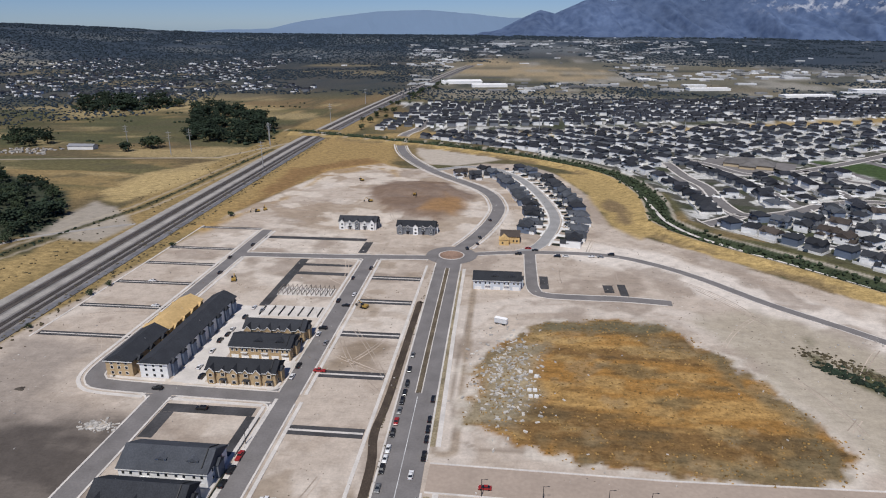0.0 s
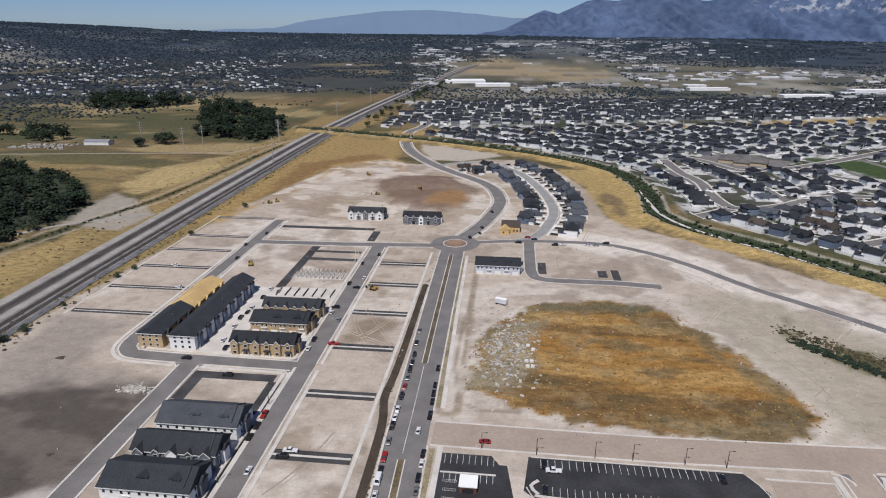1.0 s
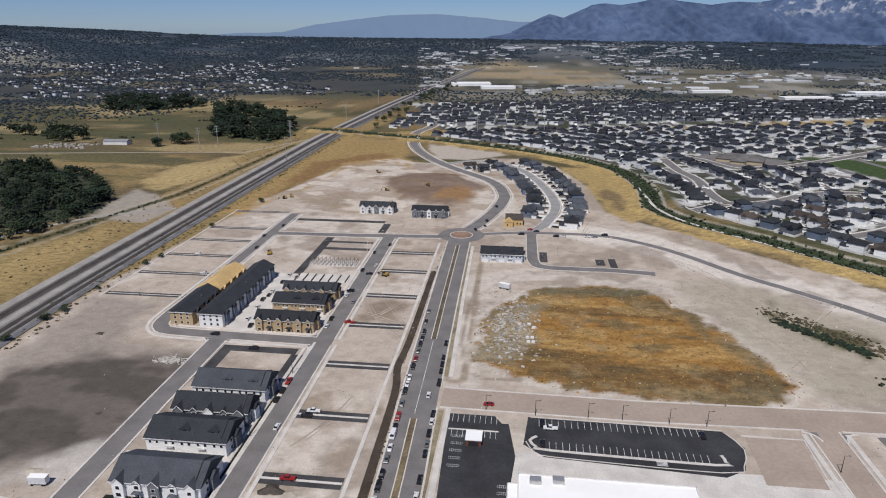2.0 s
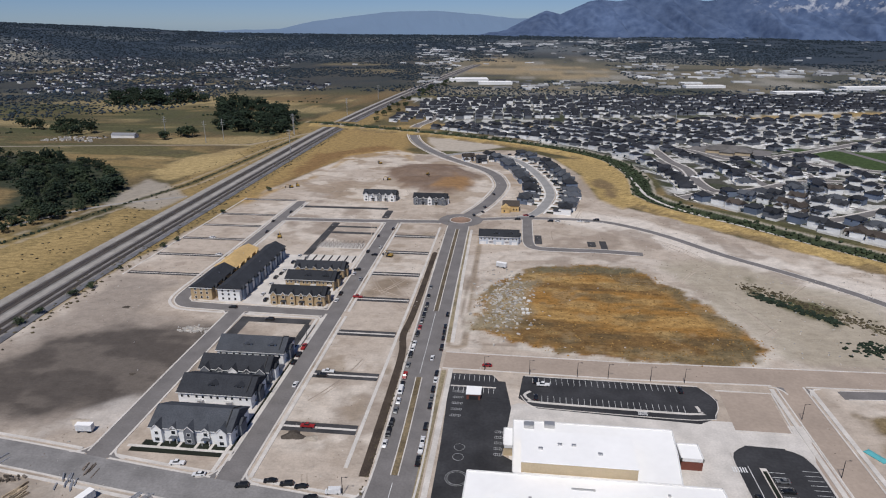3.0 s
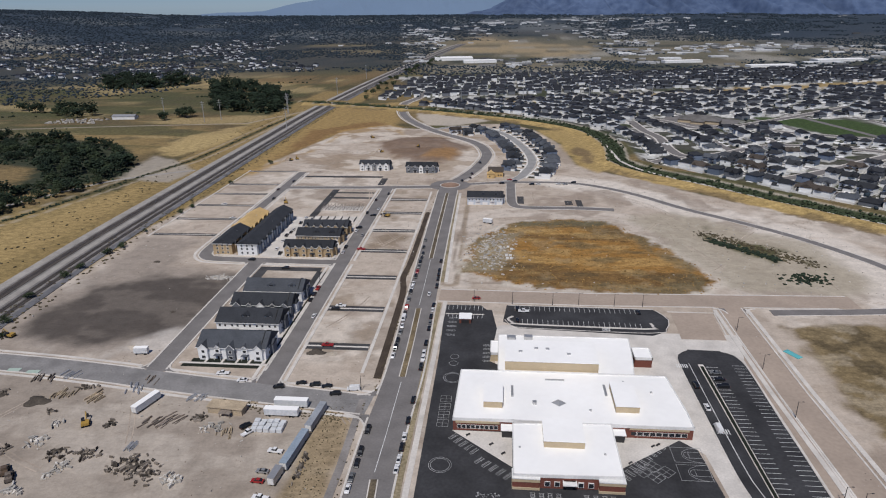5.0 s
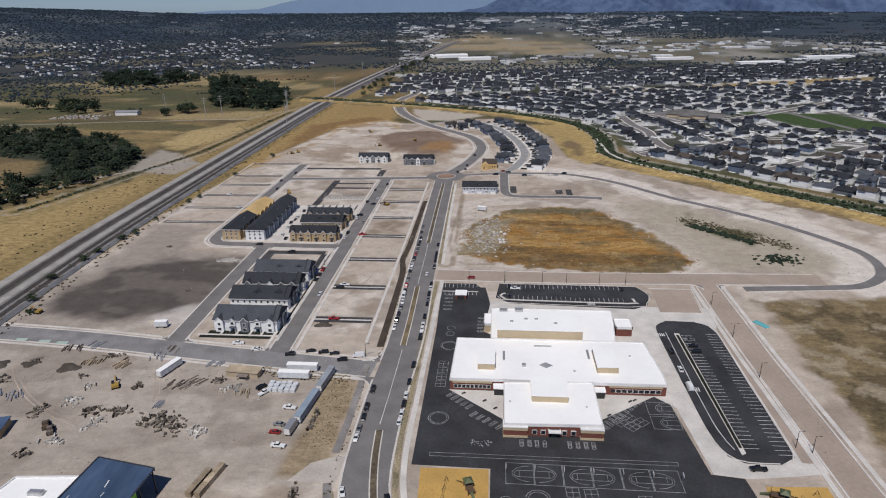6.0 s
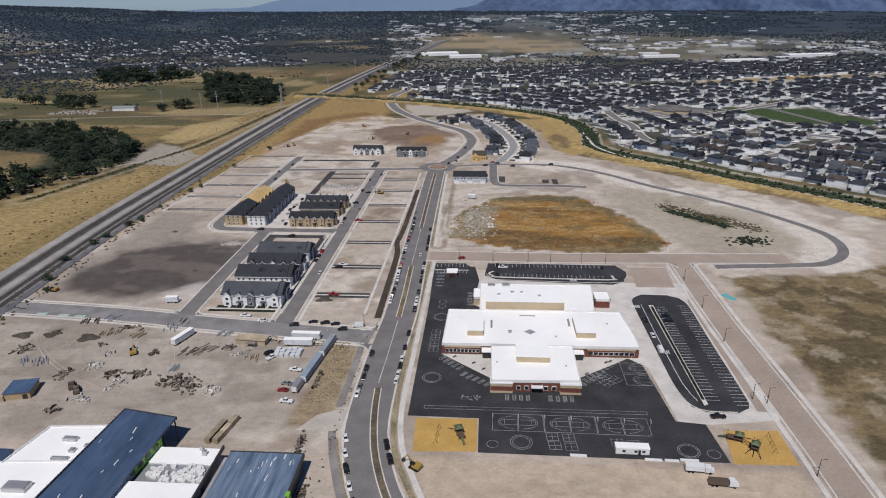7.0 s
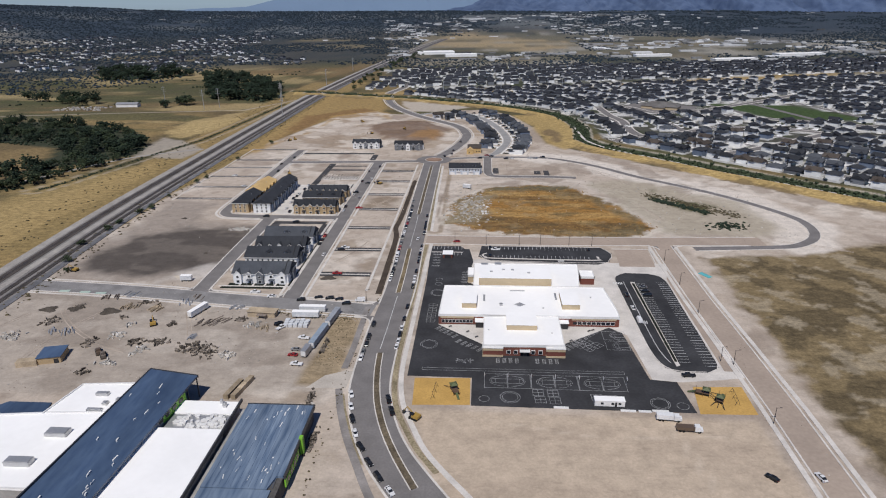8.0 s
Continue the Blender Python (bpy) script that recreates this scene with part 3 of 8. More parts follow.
# golden canal bank, its bare edge and the green ditch
canal = near_canal(X, Y)
south = inside(X, Y, CANAL_COARSE + [(430, -300), (-300, -300)]) > 0
lay((0.42, 0.30, 0.125), south * ease(34 - canal + warp, 0, 4) * ease(canal, 9, 12), 1.0)
lay((0.20, 0.145, 0.075), south * ease(36 - canal + warp + crumb, 0, 3) * ease(canal + crumb, 19, 25) * ease(fbm(X, Y, 22, 4, 44), 0.42, 0.54) * 0.85, 1.0)
lay((0.42, 0.30, 0.125), ease(inside(X, Y, [(82, 500), (74, 600), (48, 695), (96, 690), (120, 610), (128, 540), (124, 490), (100, 470)]) + warp, -3, 6) * 0.9, 1.0)
lay((0.17, 0.12, 0.07), ease(inside(X, Y, [(92, 505), (84, 560), (92, 600), (104, 570), (104, 510)]) + warp * 1.6, -3, 6) * 0.8, 1.0)
lay((0.47, 0.42, 0.35), ease(2.6 - np.abs(canal - 10 + 0.3 * warp), 0, 2) * 0.8, 0.0)
lay((0.045, 0.058, 0.030), ease(10.5 - canal + 0.4 * warp, 0, 2), 1.0)

nx, ny = len(gx), len(gy)
me = bpy.data.meshes.new("ground")
idx = np.arange(nx * ny).reshape(ny, nx)
quads = np.stack([idx[:-1, :-1], idx[:-1, 1:], idx[1:, 1:], idx[1:, :-1]], -1).reshape(-1, 4)
me.vertices.add(nx * ny)
me.vertices.foreach_set("co", np.stack([X, Y, Z], -1).astype(np.float32).ravel())
me.loops.add(quads.size)
me.loops.foreach_set("vertex_index", quads.astype(np.int32).ravel())
me.polygons.add(len(quads))
me.polygons.foreach_set("loop_start", np.arange(0, quads.size, 4, dtype=np.int32))
me.update(calc_edges=True)
me.shade_smooth()
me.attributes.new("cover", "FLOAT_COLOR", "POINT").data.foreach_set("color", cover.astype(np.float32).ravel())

GROUND = bpy.data.materials.new("open_ground")
GROUND.use_nodes = True
n, l = GROUND.node_tree.nodes, GROUND.node_tree.links
at = n.new("ShaderNodeNewGeometry").outputs["Position"]
attr = n.new("ShaderNodeAttribute")
attr.attribute_name = "cover"


def gnoise(scale, detail, stretch=(1, 1, 1), rough=0.6):
    mp = n.new("ShaderNodeMapping")
    mp.inputs["Scale"].default_value = stretch
    l.new(at, mp.inputs[0])
    t = n.new("ShaderNodeTexNoise")
    t.inputs["Scale"].default_value, t.inputs["Detail"].default_value, t.inputs["Roughness"].default_value = 1 / scale, detail, rough
    l.new(mp.outputs[0], t.inputs["Vector"])
    return t.outputs["Fac"]


def gmap(v, a, b, lo, hi):
    r = n.new("ShaderNodeMapRange")
    for k, q in enumerate((a, b, lo, hi)):
        r.inputs[k + 1].default_value = q
    l.new(v, r.inputs[0])
    return r.outputs[0]


def gmul(a, b, op="MULTIPLY"):
    m = n.new("ShaderNodeMath")
    m.operation = op
    for k, q in enumerate((a, b)):
        if isinstance(q, float):
            m.inputs[k].default_value = q
        else:
            l.new(q, m.inputs[k])
    return m.outputs[0]


soil = gmul(gmul(gmap(gnoise(7, 9, (1, 1, 1), 0.72), 0.3, 0.7, 0.78, 1.16), gmap(gnoise(1.1, 5), 0.3, 0.7, 0.90, 1.08)), gmap(gnoise(2.2, 6, (0.25, 1.0, 1)), 0.56, 0.68, 1.0, 0.86))
straw = gmul(gmap(gnoise(4.5, 9, (0.75, 1.15, 1), 0.74), 0.32, 0.68, 0.50, 1.40), gmap(gnoise(1.3, 5), 0.3, 0.7, 0.75, 1.2))
mixv = n.new("ShaderNodeMix")
l.new(attr.outputs["Alpha"], mixv.inputs[0])
l.new(soil, mixv.inputs[2])
l.new(straw, mixv.inputs[3])
gs = n.new("ShaderNodeVectorMath")
gs.operation = "SCALE"
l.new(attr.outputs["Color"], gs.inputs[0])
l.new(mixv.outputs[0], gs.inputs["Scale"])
gb = n["Principled BSDF"]
gb.inputs["Roughness"].default_value = 0.95
gb.inputs["Specular IOR Level"].default_value = 0.2
l.new(gs.outputs[0], gb.inputs["Base Color"])
bp = n.new("ShaderNodeBump")
bp.inputs["Strength"].default_value, bp.inputs["Distance"].default_value = 0.35, 0.5
l.new(gnoise(1.6, 6), bp.inputs["Height"])
l.new(bp.outputs[0], gb.inputs["Normal"])
me.materials.append(GROUND)
tagged(new("ground", me), "bare construction soil, straw and dry fields", kind="structure")


def far_range(name, lo, hi, r0, r1, crest, material, seed, label, cut=0.62):
    """A mountain range as a relief sheet between two bearings, up to the crest heights, with spurs and gullies."""
    na, nr = 520, 80
    A, T = np.meshgrid(np.linspace(lo, hi, na), np.linspace(0, 1, nr))
    rr = r0 + (r1 - r0) * T
    px, py = rr * np.sin(np.radians(A)), rr * np.cos(np.radians(A))
    bent = px + 0.55 * (rr - r0) + 60 * (fbm(px, py, 260, 3, seed + 1) - 0.5)
    spur = 1 - np.abs(2 * fbm(bent, py * 0.25, 230, 5, seed) - 1) * 2.2
    base = height(px, py) - 6
    top = np.interp(A, [c[0] for c in crest], [c[1] for c in crest]) + 12 * (fbm(px, 0 * py, 110, 4, seed + 3) - 0.5)
    rise = np.clip(T ** 0.9 - cut * (1 - spur) * np.sin(np.pi * T) ** 0.8 * 0.6, 0, 1)
    pz = base + np.maximum(top - base, 0) * rise
    i = np.arange(na * nr).reshape(nr, na)
    f = np.stack([i[:-1, :-1], i[:-1, 1:], i[1:, 1:], i[1:, :-1]], -1).reshape(-1, 4)
    sh = Shape()
    sh.v, sh.f = np.stack([px, py, pz], -1).reshape(-1, 3).tolist(), f.tolist()
    ob = setting(name, sh, material, label)
    ob.data.shade_smooth()


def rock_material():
    """Far rock and woods with the blue of distance haze put into the base colour, and pale bare cliffs high up in the
    east.
    """
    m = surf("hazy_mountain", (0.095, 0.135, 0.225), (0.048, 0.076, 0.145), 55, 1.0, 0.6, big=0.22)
    n, l = m.node_tree.nodes, m.node_tree.links
    at = n.new("ShaderNodeNewGeometry").outputs["Position"]
    xyz = n.new("ShaderNodeSeparateXYZ")
    l.new(at, xyz.inputs[0])
    t = n.new("ShaderNodeTexNoise")
    t.inputs["Scale"].default_value, t.inputs["Detail"].default_value, t.inputs["Roughness"].default_value = 1 / 70, 6, 0.65
    l.new(at, t.inputs["Vector"])
    def ranged(v, a, b):
        r = n.new("ShaderNodeMapRange")
        r.inputs[1].default_value, r.inputs[2].default_value = a, b
        l.new(v, r.inputs[0])
        return r.outputs[0]
    def times(a, b):
        q = n.new("ShaderNodeMath")
        q.operation = "MULTIPLY"
        l.new(a, q.inputs[0])
        l.new(b, q.inputs[1])
        return q.outputs[0]
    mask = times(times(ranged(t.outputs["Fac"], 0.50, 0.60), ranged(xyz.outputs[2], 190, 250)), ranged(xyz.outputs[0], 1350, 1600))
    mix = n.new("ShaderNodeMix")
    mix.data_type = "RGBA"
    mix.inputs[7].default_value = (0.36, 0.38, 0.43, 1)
    bsdf = n["Principled BSDF"]
    l.new(mask, mix.inputs[0])
    l.new(bsdf.inputs["Base Color"].links[0].from_socket, mix.inputs[6])
    l.new(mix.outputs[2], bsdf.inputs["Base Color"])
    return m


# the far range's haze is put into its base colour, close to the sky's
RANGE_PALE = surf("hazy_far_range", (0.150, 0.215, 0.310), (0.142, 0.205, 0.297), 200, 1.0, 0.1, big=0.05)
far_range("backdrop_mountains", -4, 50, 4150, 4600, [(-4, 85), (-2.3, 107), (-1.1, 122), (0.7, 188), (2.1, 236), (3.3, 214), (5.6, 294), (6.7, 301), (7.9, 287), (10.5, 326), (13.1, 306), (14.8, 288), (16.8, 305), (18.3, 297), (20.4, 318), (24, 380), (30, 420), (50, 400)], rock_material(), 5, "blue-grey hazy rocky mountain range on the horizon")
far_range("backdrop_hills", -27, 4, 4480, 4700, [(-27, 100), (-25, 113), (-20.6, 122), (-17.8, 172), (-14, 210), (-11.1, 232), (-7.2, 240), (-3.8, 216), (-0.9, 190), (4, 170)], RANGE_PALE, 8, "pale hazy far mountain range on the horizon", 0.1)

# ---- roads, walks and the railway ----
AVENUE = spline([(10, -82), (-4, -61), (-11, -51), (-20, -37), (-27, -22), (-32, -5), (-35, 14), (-35.5, 60), (-34, 112), (-36, 190), (-38, 300), (-39.5, 408)], 5)
ARTERIAL = spline([(-36, 430), (-22, 470), (-11, 520), (-10, 560), (-26, 612), (-84, 690), (-128, 775), (-150, 860), (-155, 930), (-140, 1010), (-135, 1215)], 8)
EAST_ROAD = spline([(-30, 424), (0, 431), (30, 434), (70, 432), (98, 418), (124, 394), (153, 357), (185, 325), (215, 290), (240, 248), (245, 224), (238, 200), (220, 184), (200, 180), (151, 176)], 6)
CRESCENT = spline([(8, 432), (24, 450), (37, 500), (38, 540), (28, 600), (10, 664), (-14, 705), (-50, 716), (-84, 694)], 6)
LEFT_STREET = spline([(-92, 233), (-140, 234), (-178, 235.5), (-187, 239), (-191, 249), (-191, 280), (-190.5, 340), (-190, 466)], 2.5)
WEST_STREET = [(-149, 98), (-150, 170), (-150, 236)]
MID_STREET = [(-93.5, 84), (-94, 250), (-94.5, 412)]
SOUTH_STREET = spline([(-300, 108), (-200, 100), (-120, 89), (-45, 80)], 8)
SPUR = spline([(16, 431), (16, 395), (17, 367), (24, 357.5), (48, 356), (69, 356), (97, 353)], 2.5)
NORTH_STREET = [(-190, 409), (-120, 411), (-50, 416)]


ROADS = [
    ("avenue", AVENUE, 16.5, ASPHALT, 0.08, 0.8, 0, "wide grey asphalt avenue with parked cars"),
    ("arterial_road", ARTERIAL, 11, ASPHALT, 0.075, 0.6, 1.8, "curving grey asphalt road"),
    ("east_road", EAST_ROAD, 6.5, ASPHALT, 0.07, 0.5, 0, "narrow new asphalt road in bare soil"),
    ("crescent_road", CRESCENT, 8.5, PALE_ASPHALT, 0.062, 0.5, 0, "residential street"),
    ("left_street", LEFT_STREET, 8, ASPHALT, 0.06, 0.8, 1.8, "new residential street"),
    ("west_street", WEST_STREET, 9, ASPHALT, 0.064, 0.9, 0, "new residential street"),
    ("mid_street", MID_STREET, 9.5, ASPHALT, 0.066, 0.8, 1.6, "new residential street"),
    ("south_street", SOUTH_STREET, 13, WORN_ASPHALT, 0.072, 0.8, 1.4, "grey asphalt street"),
    ("north_street", NORTH_STREET, 8, ASPHALT, 0.068, 0.9, 0, "new residential street"),
    ("spur_street", SPUR, 7.5, ASPHALT, 0.061, 0.6, 0, "short new asphalt street in bare soil"),
    ("front_road", [(-26, 188), (60, 187), (200, 191)], 15, DUSTY, 0.057, 0.8, 0, "dust-covered pale road"),
    ("east_street", [(131, 190), (131.4, 100), (133, 50), (134, 0), (133.6, -60), (132, -160)], 11.5, DUSTY, 0.052, 0.7, 2.0, "dust-covered pale road"),
]


def clear_runs(line, side, reach, mine):
    """The stretches of a line beside a road that lie on no other road."""
    pts = []
    for p, q in zip(line, line[1:]):
        p, q = Vector(p), Vector(q)
        d = (q - p).normalized()
        k = max(1, int((q - p).length / 1.5))
        pts += [tuple(p + (q - p) * (j / k) + Vector((-d.y, d.x)) * side) for j in range(k)]
    x, y = np.array([p[0] for p in pts]), np.array([p[1] for p in pts])
    ok = np.hypot(x + 39, y - 422) > 18 + reach
    for r in ROADS:
        if r[0] != mine:
            ok &= near_line(x, y, r[1]) > r[2] / 2 + reach
    runs, run = [], []
    for p, good in zip(pts, ok):
        if good:
            run.append(p)
        elif run:
            runs.append(run)
            run = []
    return [r for r in runs + [run] if len(r) > 2]


for name, line, width, material, z, kerb, walk_width, label in ROADS:
    setting(name, Shape().strip(line, width, -0.2, z), material, label)
    for s in (1, -1):
        for run in clear_runs(line, s * (width / 2 + kerb / 2), 0.6, name):
            setting("kerb", Shape().strip(run, kerb, -0.2, z + 0.15), CONCRETE, "pale concrete kerb")
        if walk_width:
            for run in clear_runs(line, s * (width / 2 + kerb + 1.2 + walk_width / 2), 2.0, name):
                setting("pavement", Shape().strip(run, walk_width, -0.2, z + 0.13), CONCRETE, "pale concrete footway")


def fillet(x, y, sx, sy, r, z=0.059):
    """The rounded corner of a junction: asphalt up to an arc, and its kerb."""
    arc = [(x + sx * (r - r * math.sin(t)), y + sy * (r - r * math.cos(t))) for t in np.linspace(0, math.pi / 2, 9)]
    poly = [(x, y)] + arc
    if sx * sy > 0:
        poly = poly[::-1]
    setting("road_corner", Shape().prism(poly, -0.2, z), ASPHALT, "rounded asphalt road corner")
    setting("kerb", Shape().strip([(px + 0.3 * sx, py + 0.3 * sy) for px, py in arc], 0.8, -0.2, z + 0.15), CONCRETE, "pale concrete kerb")


for x, y, sx, sy, r in ((-98.7, 92.6, -1, 1, 7), (-88.8, 91.4, 1, 1, 7), (-144.6, 99.5, 1, 1, 7), (-153.6, 101, -1, 1, 7), (-43.4, 86.6, -1, 1, 8), (-43.6, 73.4, -1, -1, 10), (-145.5, 229.5, 1, -1, 6), (-154.5, 230, -1, -1, 6),
                        (-98.8, 229, -1, -1, 6), (-98.8, 238, -1, 1, 6), (-99.2, 407, -1, -1, 6), (-89.7, 408.5, 1, -1, 6), (-186, 405, 1, -1, 6), (128.2, 180, -1, -1, 6), (137.8, 180.4, 1, -1, 6)):
    fillet(x, y, sx, sy, r)

# roundabout
ra = Shape().disc(-39, 422, -0.2, 0.1, 18, 44)
setting("roundabout", ra, ASPHALT, "grey asphalt roundabout")
setting("roundabout_kerb", Shape().ring(-39, 422, -0.1, 0.26, 9.2, 0.8), CONCRETE, "pale kerb ring")
setting("roundabout_island", Shape().disc(-39, 422, -0.1, 0.3, 8.4, 32), surf("island_gravel", (0.34, 0.22, 0.16), (0.22, 0.15, 0.11), 0.8, 0.95, 0.3), "reddish gravel roundabout island")

# avenue median beds
for bed in ([(-9, -52), (-17, -37), (-24, -21), (-29.5, -3), (-33, 18), (-34.5, 36)], [(-34.5, 102), (-34.8, 130), (-35.8, 170)], [(-37, 243), (-38, 300), (-39.3, 396)]):
    line = spline(bed, 5)
    setting("median_kerb", Shape().strip(line, 3.2, 0, 0.24), CONCRETE, "pale median kerb")
    setting("median_bed", Shape().strip(line, 2.3, 0, 0.30), MEDIAN if 90 < bed[0][1] < 200 else DARK_BED, "straw-covered median bed")
setting("avenue_line", Shape().strip([(-35, 40), (-34.6, 62), (-34.4, 98)], 0.25, 0, 0.1), LINE, "white road line")
setting("avenue_line", Shape().strip([(-36, 174), (-36.4, 205), (-37, 240)], 0.25, 0, 0.1), LINE, "white road line")

# soil trench and walks beside the avenue
setting("trench", Shape().strip(spline([(-45.5, 100), (-46.2, 140), (-47.5, 190), (-50.5, 212), (-49.5, 240), (-50, 330), (-50, 340)], 5), 3.6, -0.2, 0.09), MULCH, "dark dug trench strip beside the avenue")
setting("pavement", Shape().strip(spline([(-22, 180), (-22.4, 60), (-22.2, 20), (-19.2, -2), (-14.2, -16), (-7.2, -32), (1, -44), (11, -57), (24, -76)], 4), 2.2, -0.2, 0.16), CONCRETE, "pale concrete footway")
setting("pavement", Shape().strip([(-24, 206), (-26.5, 300), (-28, 396)], 2.0, -0.2, 0.16), CONCRETE, "pale concrete footway")
setting("pavement", Shape().strip([(-48.5, 84), (-48, 40), (-48.5, 22)], 3.0, -0.2, 0.14), surf("grey_walk", (0.27, 0.25, 0.235), (0.22, 0.2, 0.19), 0.8, 0.9, 0.05), "grey walk beside the avenue")
setting("pavement", Shape().strip(spline([(-47.6, 6), (-43.6, -9), (-37.6, -26), (-31.4, -40), (-23.4, -57), (-12, -76)], 4), 3.0, -0.2, 0.14), bpy.data.materials["grey_walk"], "grey walk beside the avenue")

# rough verges between the avenue's kerb and its footways
for line in (spline([(-25, 178), (-25.4, 60), (-25, 22), (-22, -3), (-16.6, -18), (-10, -32), (-2, -44)], 4), [(-26.4, 206), (-28.6, 300), (-30.2, 392)]):
    setting("verge", Shape().strip(line, 2.2, -0.2, 0.11), VERGE, "rough dry verge beside the avenue")
setting("verge", Shape().strip(spline([(-45.2, 2), (-41.4, -11), (-35.6, -27), (-29.4, -41)], 4), 1.6, -0.2, 0.11), VERGE, "rough dry verge beside the avenue")
# lot edge walks
setting("pavement", Shape().strip([(-53.2, 104), (-53.6, 400)], 1.5, -0.2, 0.12), CONCRETE, "pale concrete footway")
setting("pavement", Shape().strip([(-248.6, 276), (-246, 472)], 1.2, -0.2, 0.12), CONCRETE, "pale concrete footway")
setting("drive_apron", Shape().prism([(-62, 6), (-44.6, 6.5), (-44.2, 20), (-48, 20), (-56, 16)], -0.2, 0.06), DUSTY_DRIVE, "dusty pale drive into the builders' yard")
# alleys between the empty lots
for y in (127, 168, 211, 255, 296, 338, 375):
    setting("alley", Shape().box(-86.6, y - 3.2, -0.2, -54.6, y + 3.2, 0.05), DARK_ALLEY, "dark asphalt alley between bare lots")
    setting("alley_gutter", Shape().box(-86.6, y - 0.6, 0, -54.8, y + 0.6, 0.09), CONCRETE, "pale concrete alley gutter")
for y in (281, 317, 353, 387, 419, 468):
    setting("alley", Shape().box(-247, y - 2.4, -0.2, -196, y + 2.4, 0.05), DARK_ALLEY, "dark asphalt alley between bare lots")
    setting("alley_gutter", Shape().box(-246, y - 0.4, 0, -196, y + 0.4, 0.09), CONCRETE, "pale concrete alley gutter")
for x0, y0, x1, y1 in ((-144, 218, -104, 224), (-144, 200, -138, 217.9), (-106, 192, -100, 217.9), (-143, 326, -137, 404), (-136.9, 376, -102, 381), (-186, 446, -106, 452), (21.2, 367, 26.6, 388), (60, 365, 66, 377), (69, 361, 74, 379), (-137, 392, -104, 396), (-106, 420, -100, 444)):
    setting("alley", Shape().box(min(x0, x1), min(y0, y1), -0.2, max(x0, x1), max(y0, y1), 0.05), DARK_ALLEY, "dark asphalt alley between bare lots")

# railway: ballast, tracks with ties and rails, gravel service ways
setting("rail_bed", Shape().strip(RAIL_LINE, 38, -0.3, 0.3, -6), BALLAST, "grey ballast railway bed")
setting("rail_slope", Shape().strip(RAIL_LINE, 4.5, -0.2, 0.34, -23), surf("grey_ballast", (0.17, 0.17, 0.18), (0.12, 0.12, 0.13), 0.9, 0.95, 0.4), "dark grey ballast slope")
setting("gravel_track", Shape().strip(RAIL_LINE, 6.4, -0.2, 0.36, 10.4), GRAVEL, "pale gravel service track")
setting("gravel_track", Shape().strip(RAIL_LINE, 4.6, -0.2, 0.36, -5.2), GRAVEL, "pale gravel service track")
for s, w in ((2.3, 6.5), (-11.3, 3.4), (-17.2, 3.4)):
    setting("tie_bed", Shape().strip(RAIL_LINE, w, 0, 0.5, s), TIES, "dark railway tie bed")
    for q in (-0.72, 0.72):
        setting("rail", Shape().strip(RAIL_LINE, 0.2, 0.3, 0.72, s + q), STEEL, "steel rail")
setting("gravel_track", Shape().strip(spline([(-420, 330), (-372, 420), (-330, 455), (-304, 470)], 8), 5, -0.2, 0.08), GRAVEL, "pale gravel track")

# school grounds
setting("school_yard", Shape().prism([(-19.5, 17.5), (9, 17), (9, -3.5), (99, -4.5), (97, 17.5), (86, 19), (84, 40), (82, 60), (76, 66), (4, 118), (7, 150), (4, 171), (-21.5, 171), (-20, 120)], -0.2, 0.05), BLACKTOP, "black asphalt school yard with painted games")
setting("school_apron", Shape().prism([(4, 150), (7, 112), (76, 66), (84, 58), (87, 19), (99, 17.5), (116, 20), (127, 22), (127, 150), (120, 150), (96, 150), (88, 150), (60, 152), (10, 154)], -0.25, 0.03), CONCRETE, "pale concrete apron round the school")
setting("play_bark", Shape().prism([(-16, 16), (8.4, 16.6), (8.6, -3), (-15, -4)], -0.2, 0.08), TAN, "golden bark play area")
setting("play_bark", Shape().prism([(102.5, 14), (123, 15), (122.5, -4.5), (100, -5)], -0.2, 0.08), TAN, "golden bark play area")
setting("north_lot", Shape().prism([(12, 177), (82, 176), (90, 176), (96, 166), (92, 152), (84, 147), (18, 151), (10, 158)], -0.2, 0.06), BLACKTOP, "black asphalt car park")
setting("north_lot", Shape().prism([(-21, 176), (-2, 176), (3, 168), (2, 153), (-20, 154)], -0.2, 0.062), BLACKTOP, "black asphalt car park")
setting("east_lot", Shape().prism([(90, 124), (92, 130), (97, 134.5), (112, 134), (117, 131), (119.5, 123), (118.8, 30), (112, 25.4), (100, 25.6), (95, 29), (92, 40), (91, 62)], -0.2, 0.064), BLACKTOP, "black asphalt car park")

# ---- the school ----
def wall_windows(root, x0, x1, y, z0, z1, count, facing=-1):
    """A row of separate windows along a wall that faces along y."""
    w = (x1 - x0) / count
    for k in range(count):
        a, b = x0 + k * w + 0.2, x0 + (k + 1) * w - 0.2
        win = part("window", Shape().box(a, y - 0.06, z0, b, y + 0.06, z1), GLASS, root)
        part("window_frame", Shape().box(a - 0.12, y - 0.04, z0 - 0.14, b + 0.12, y + 0.04, z1 + 0.12), TRIM, win)


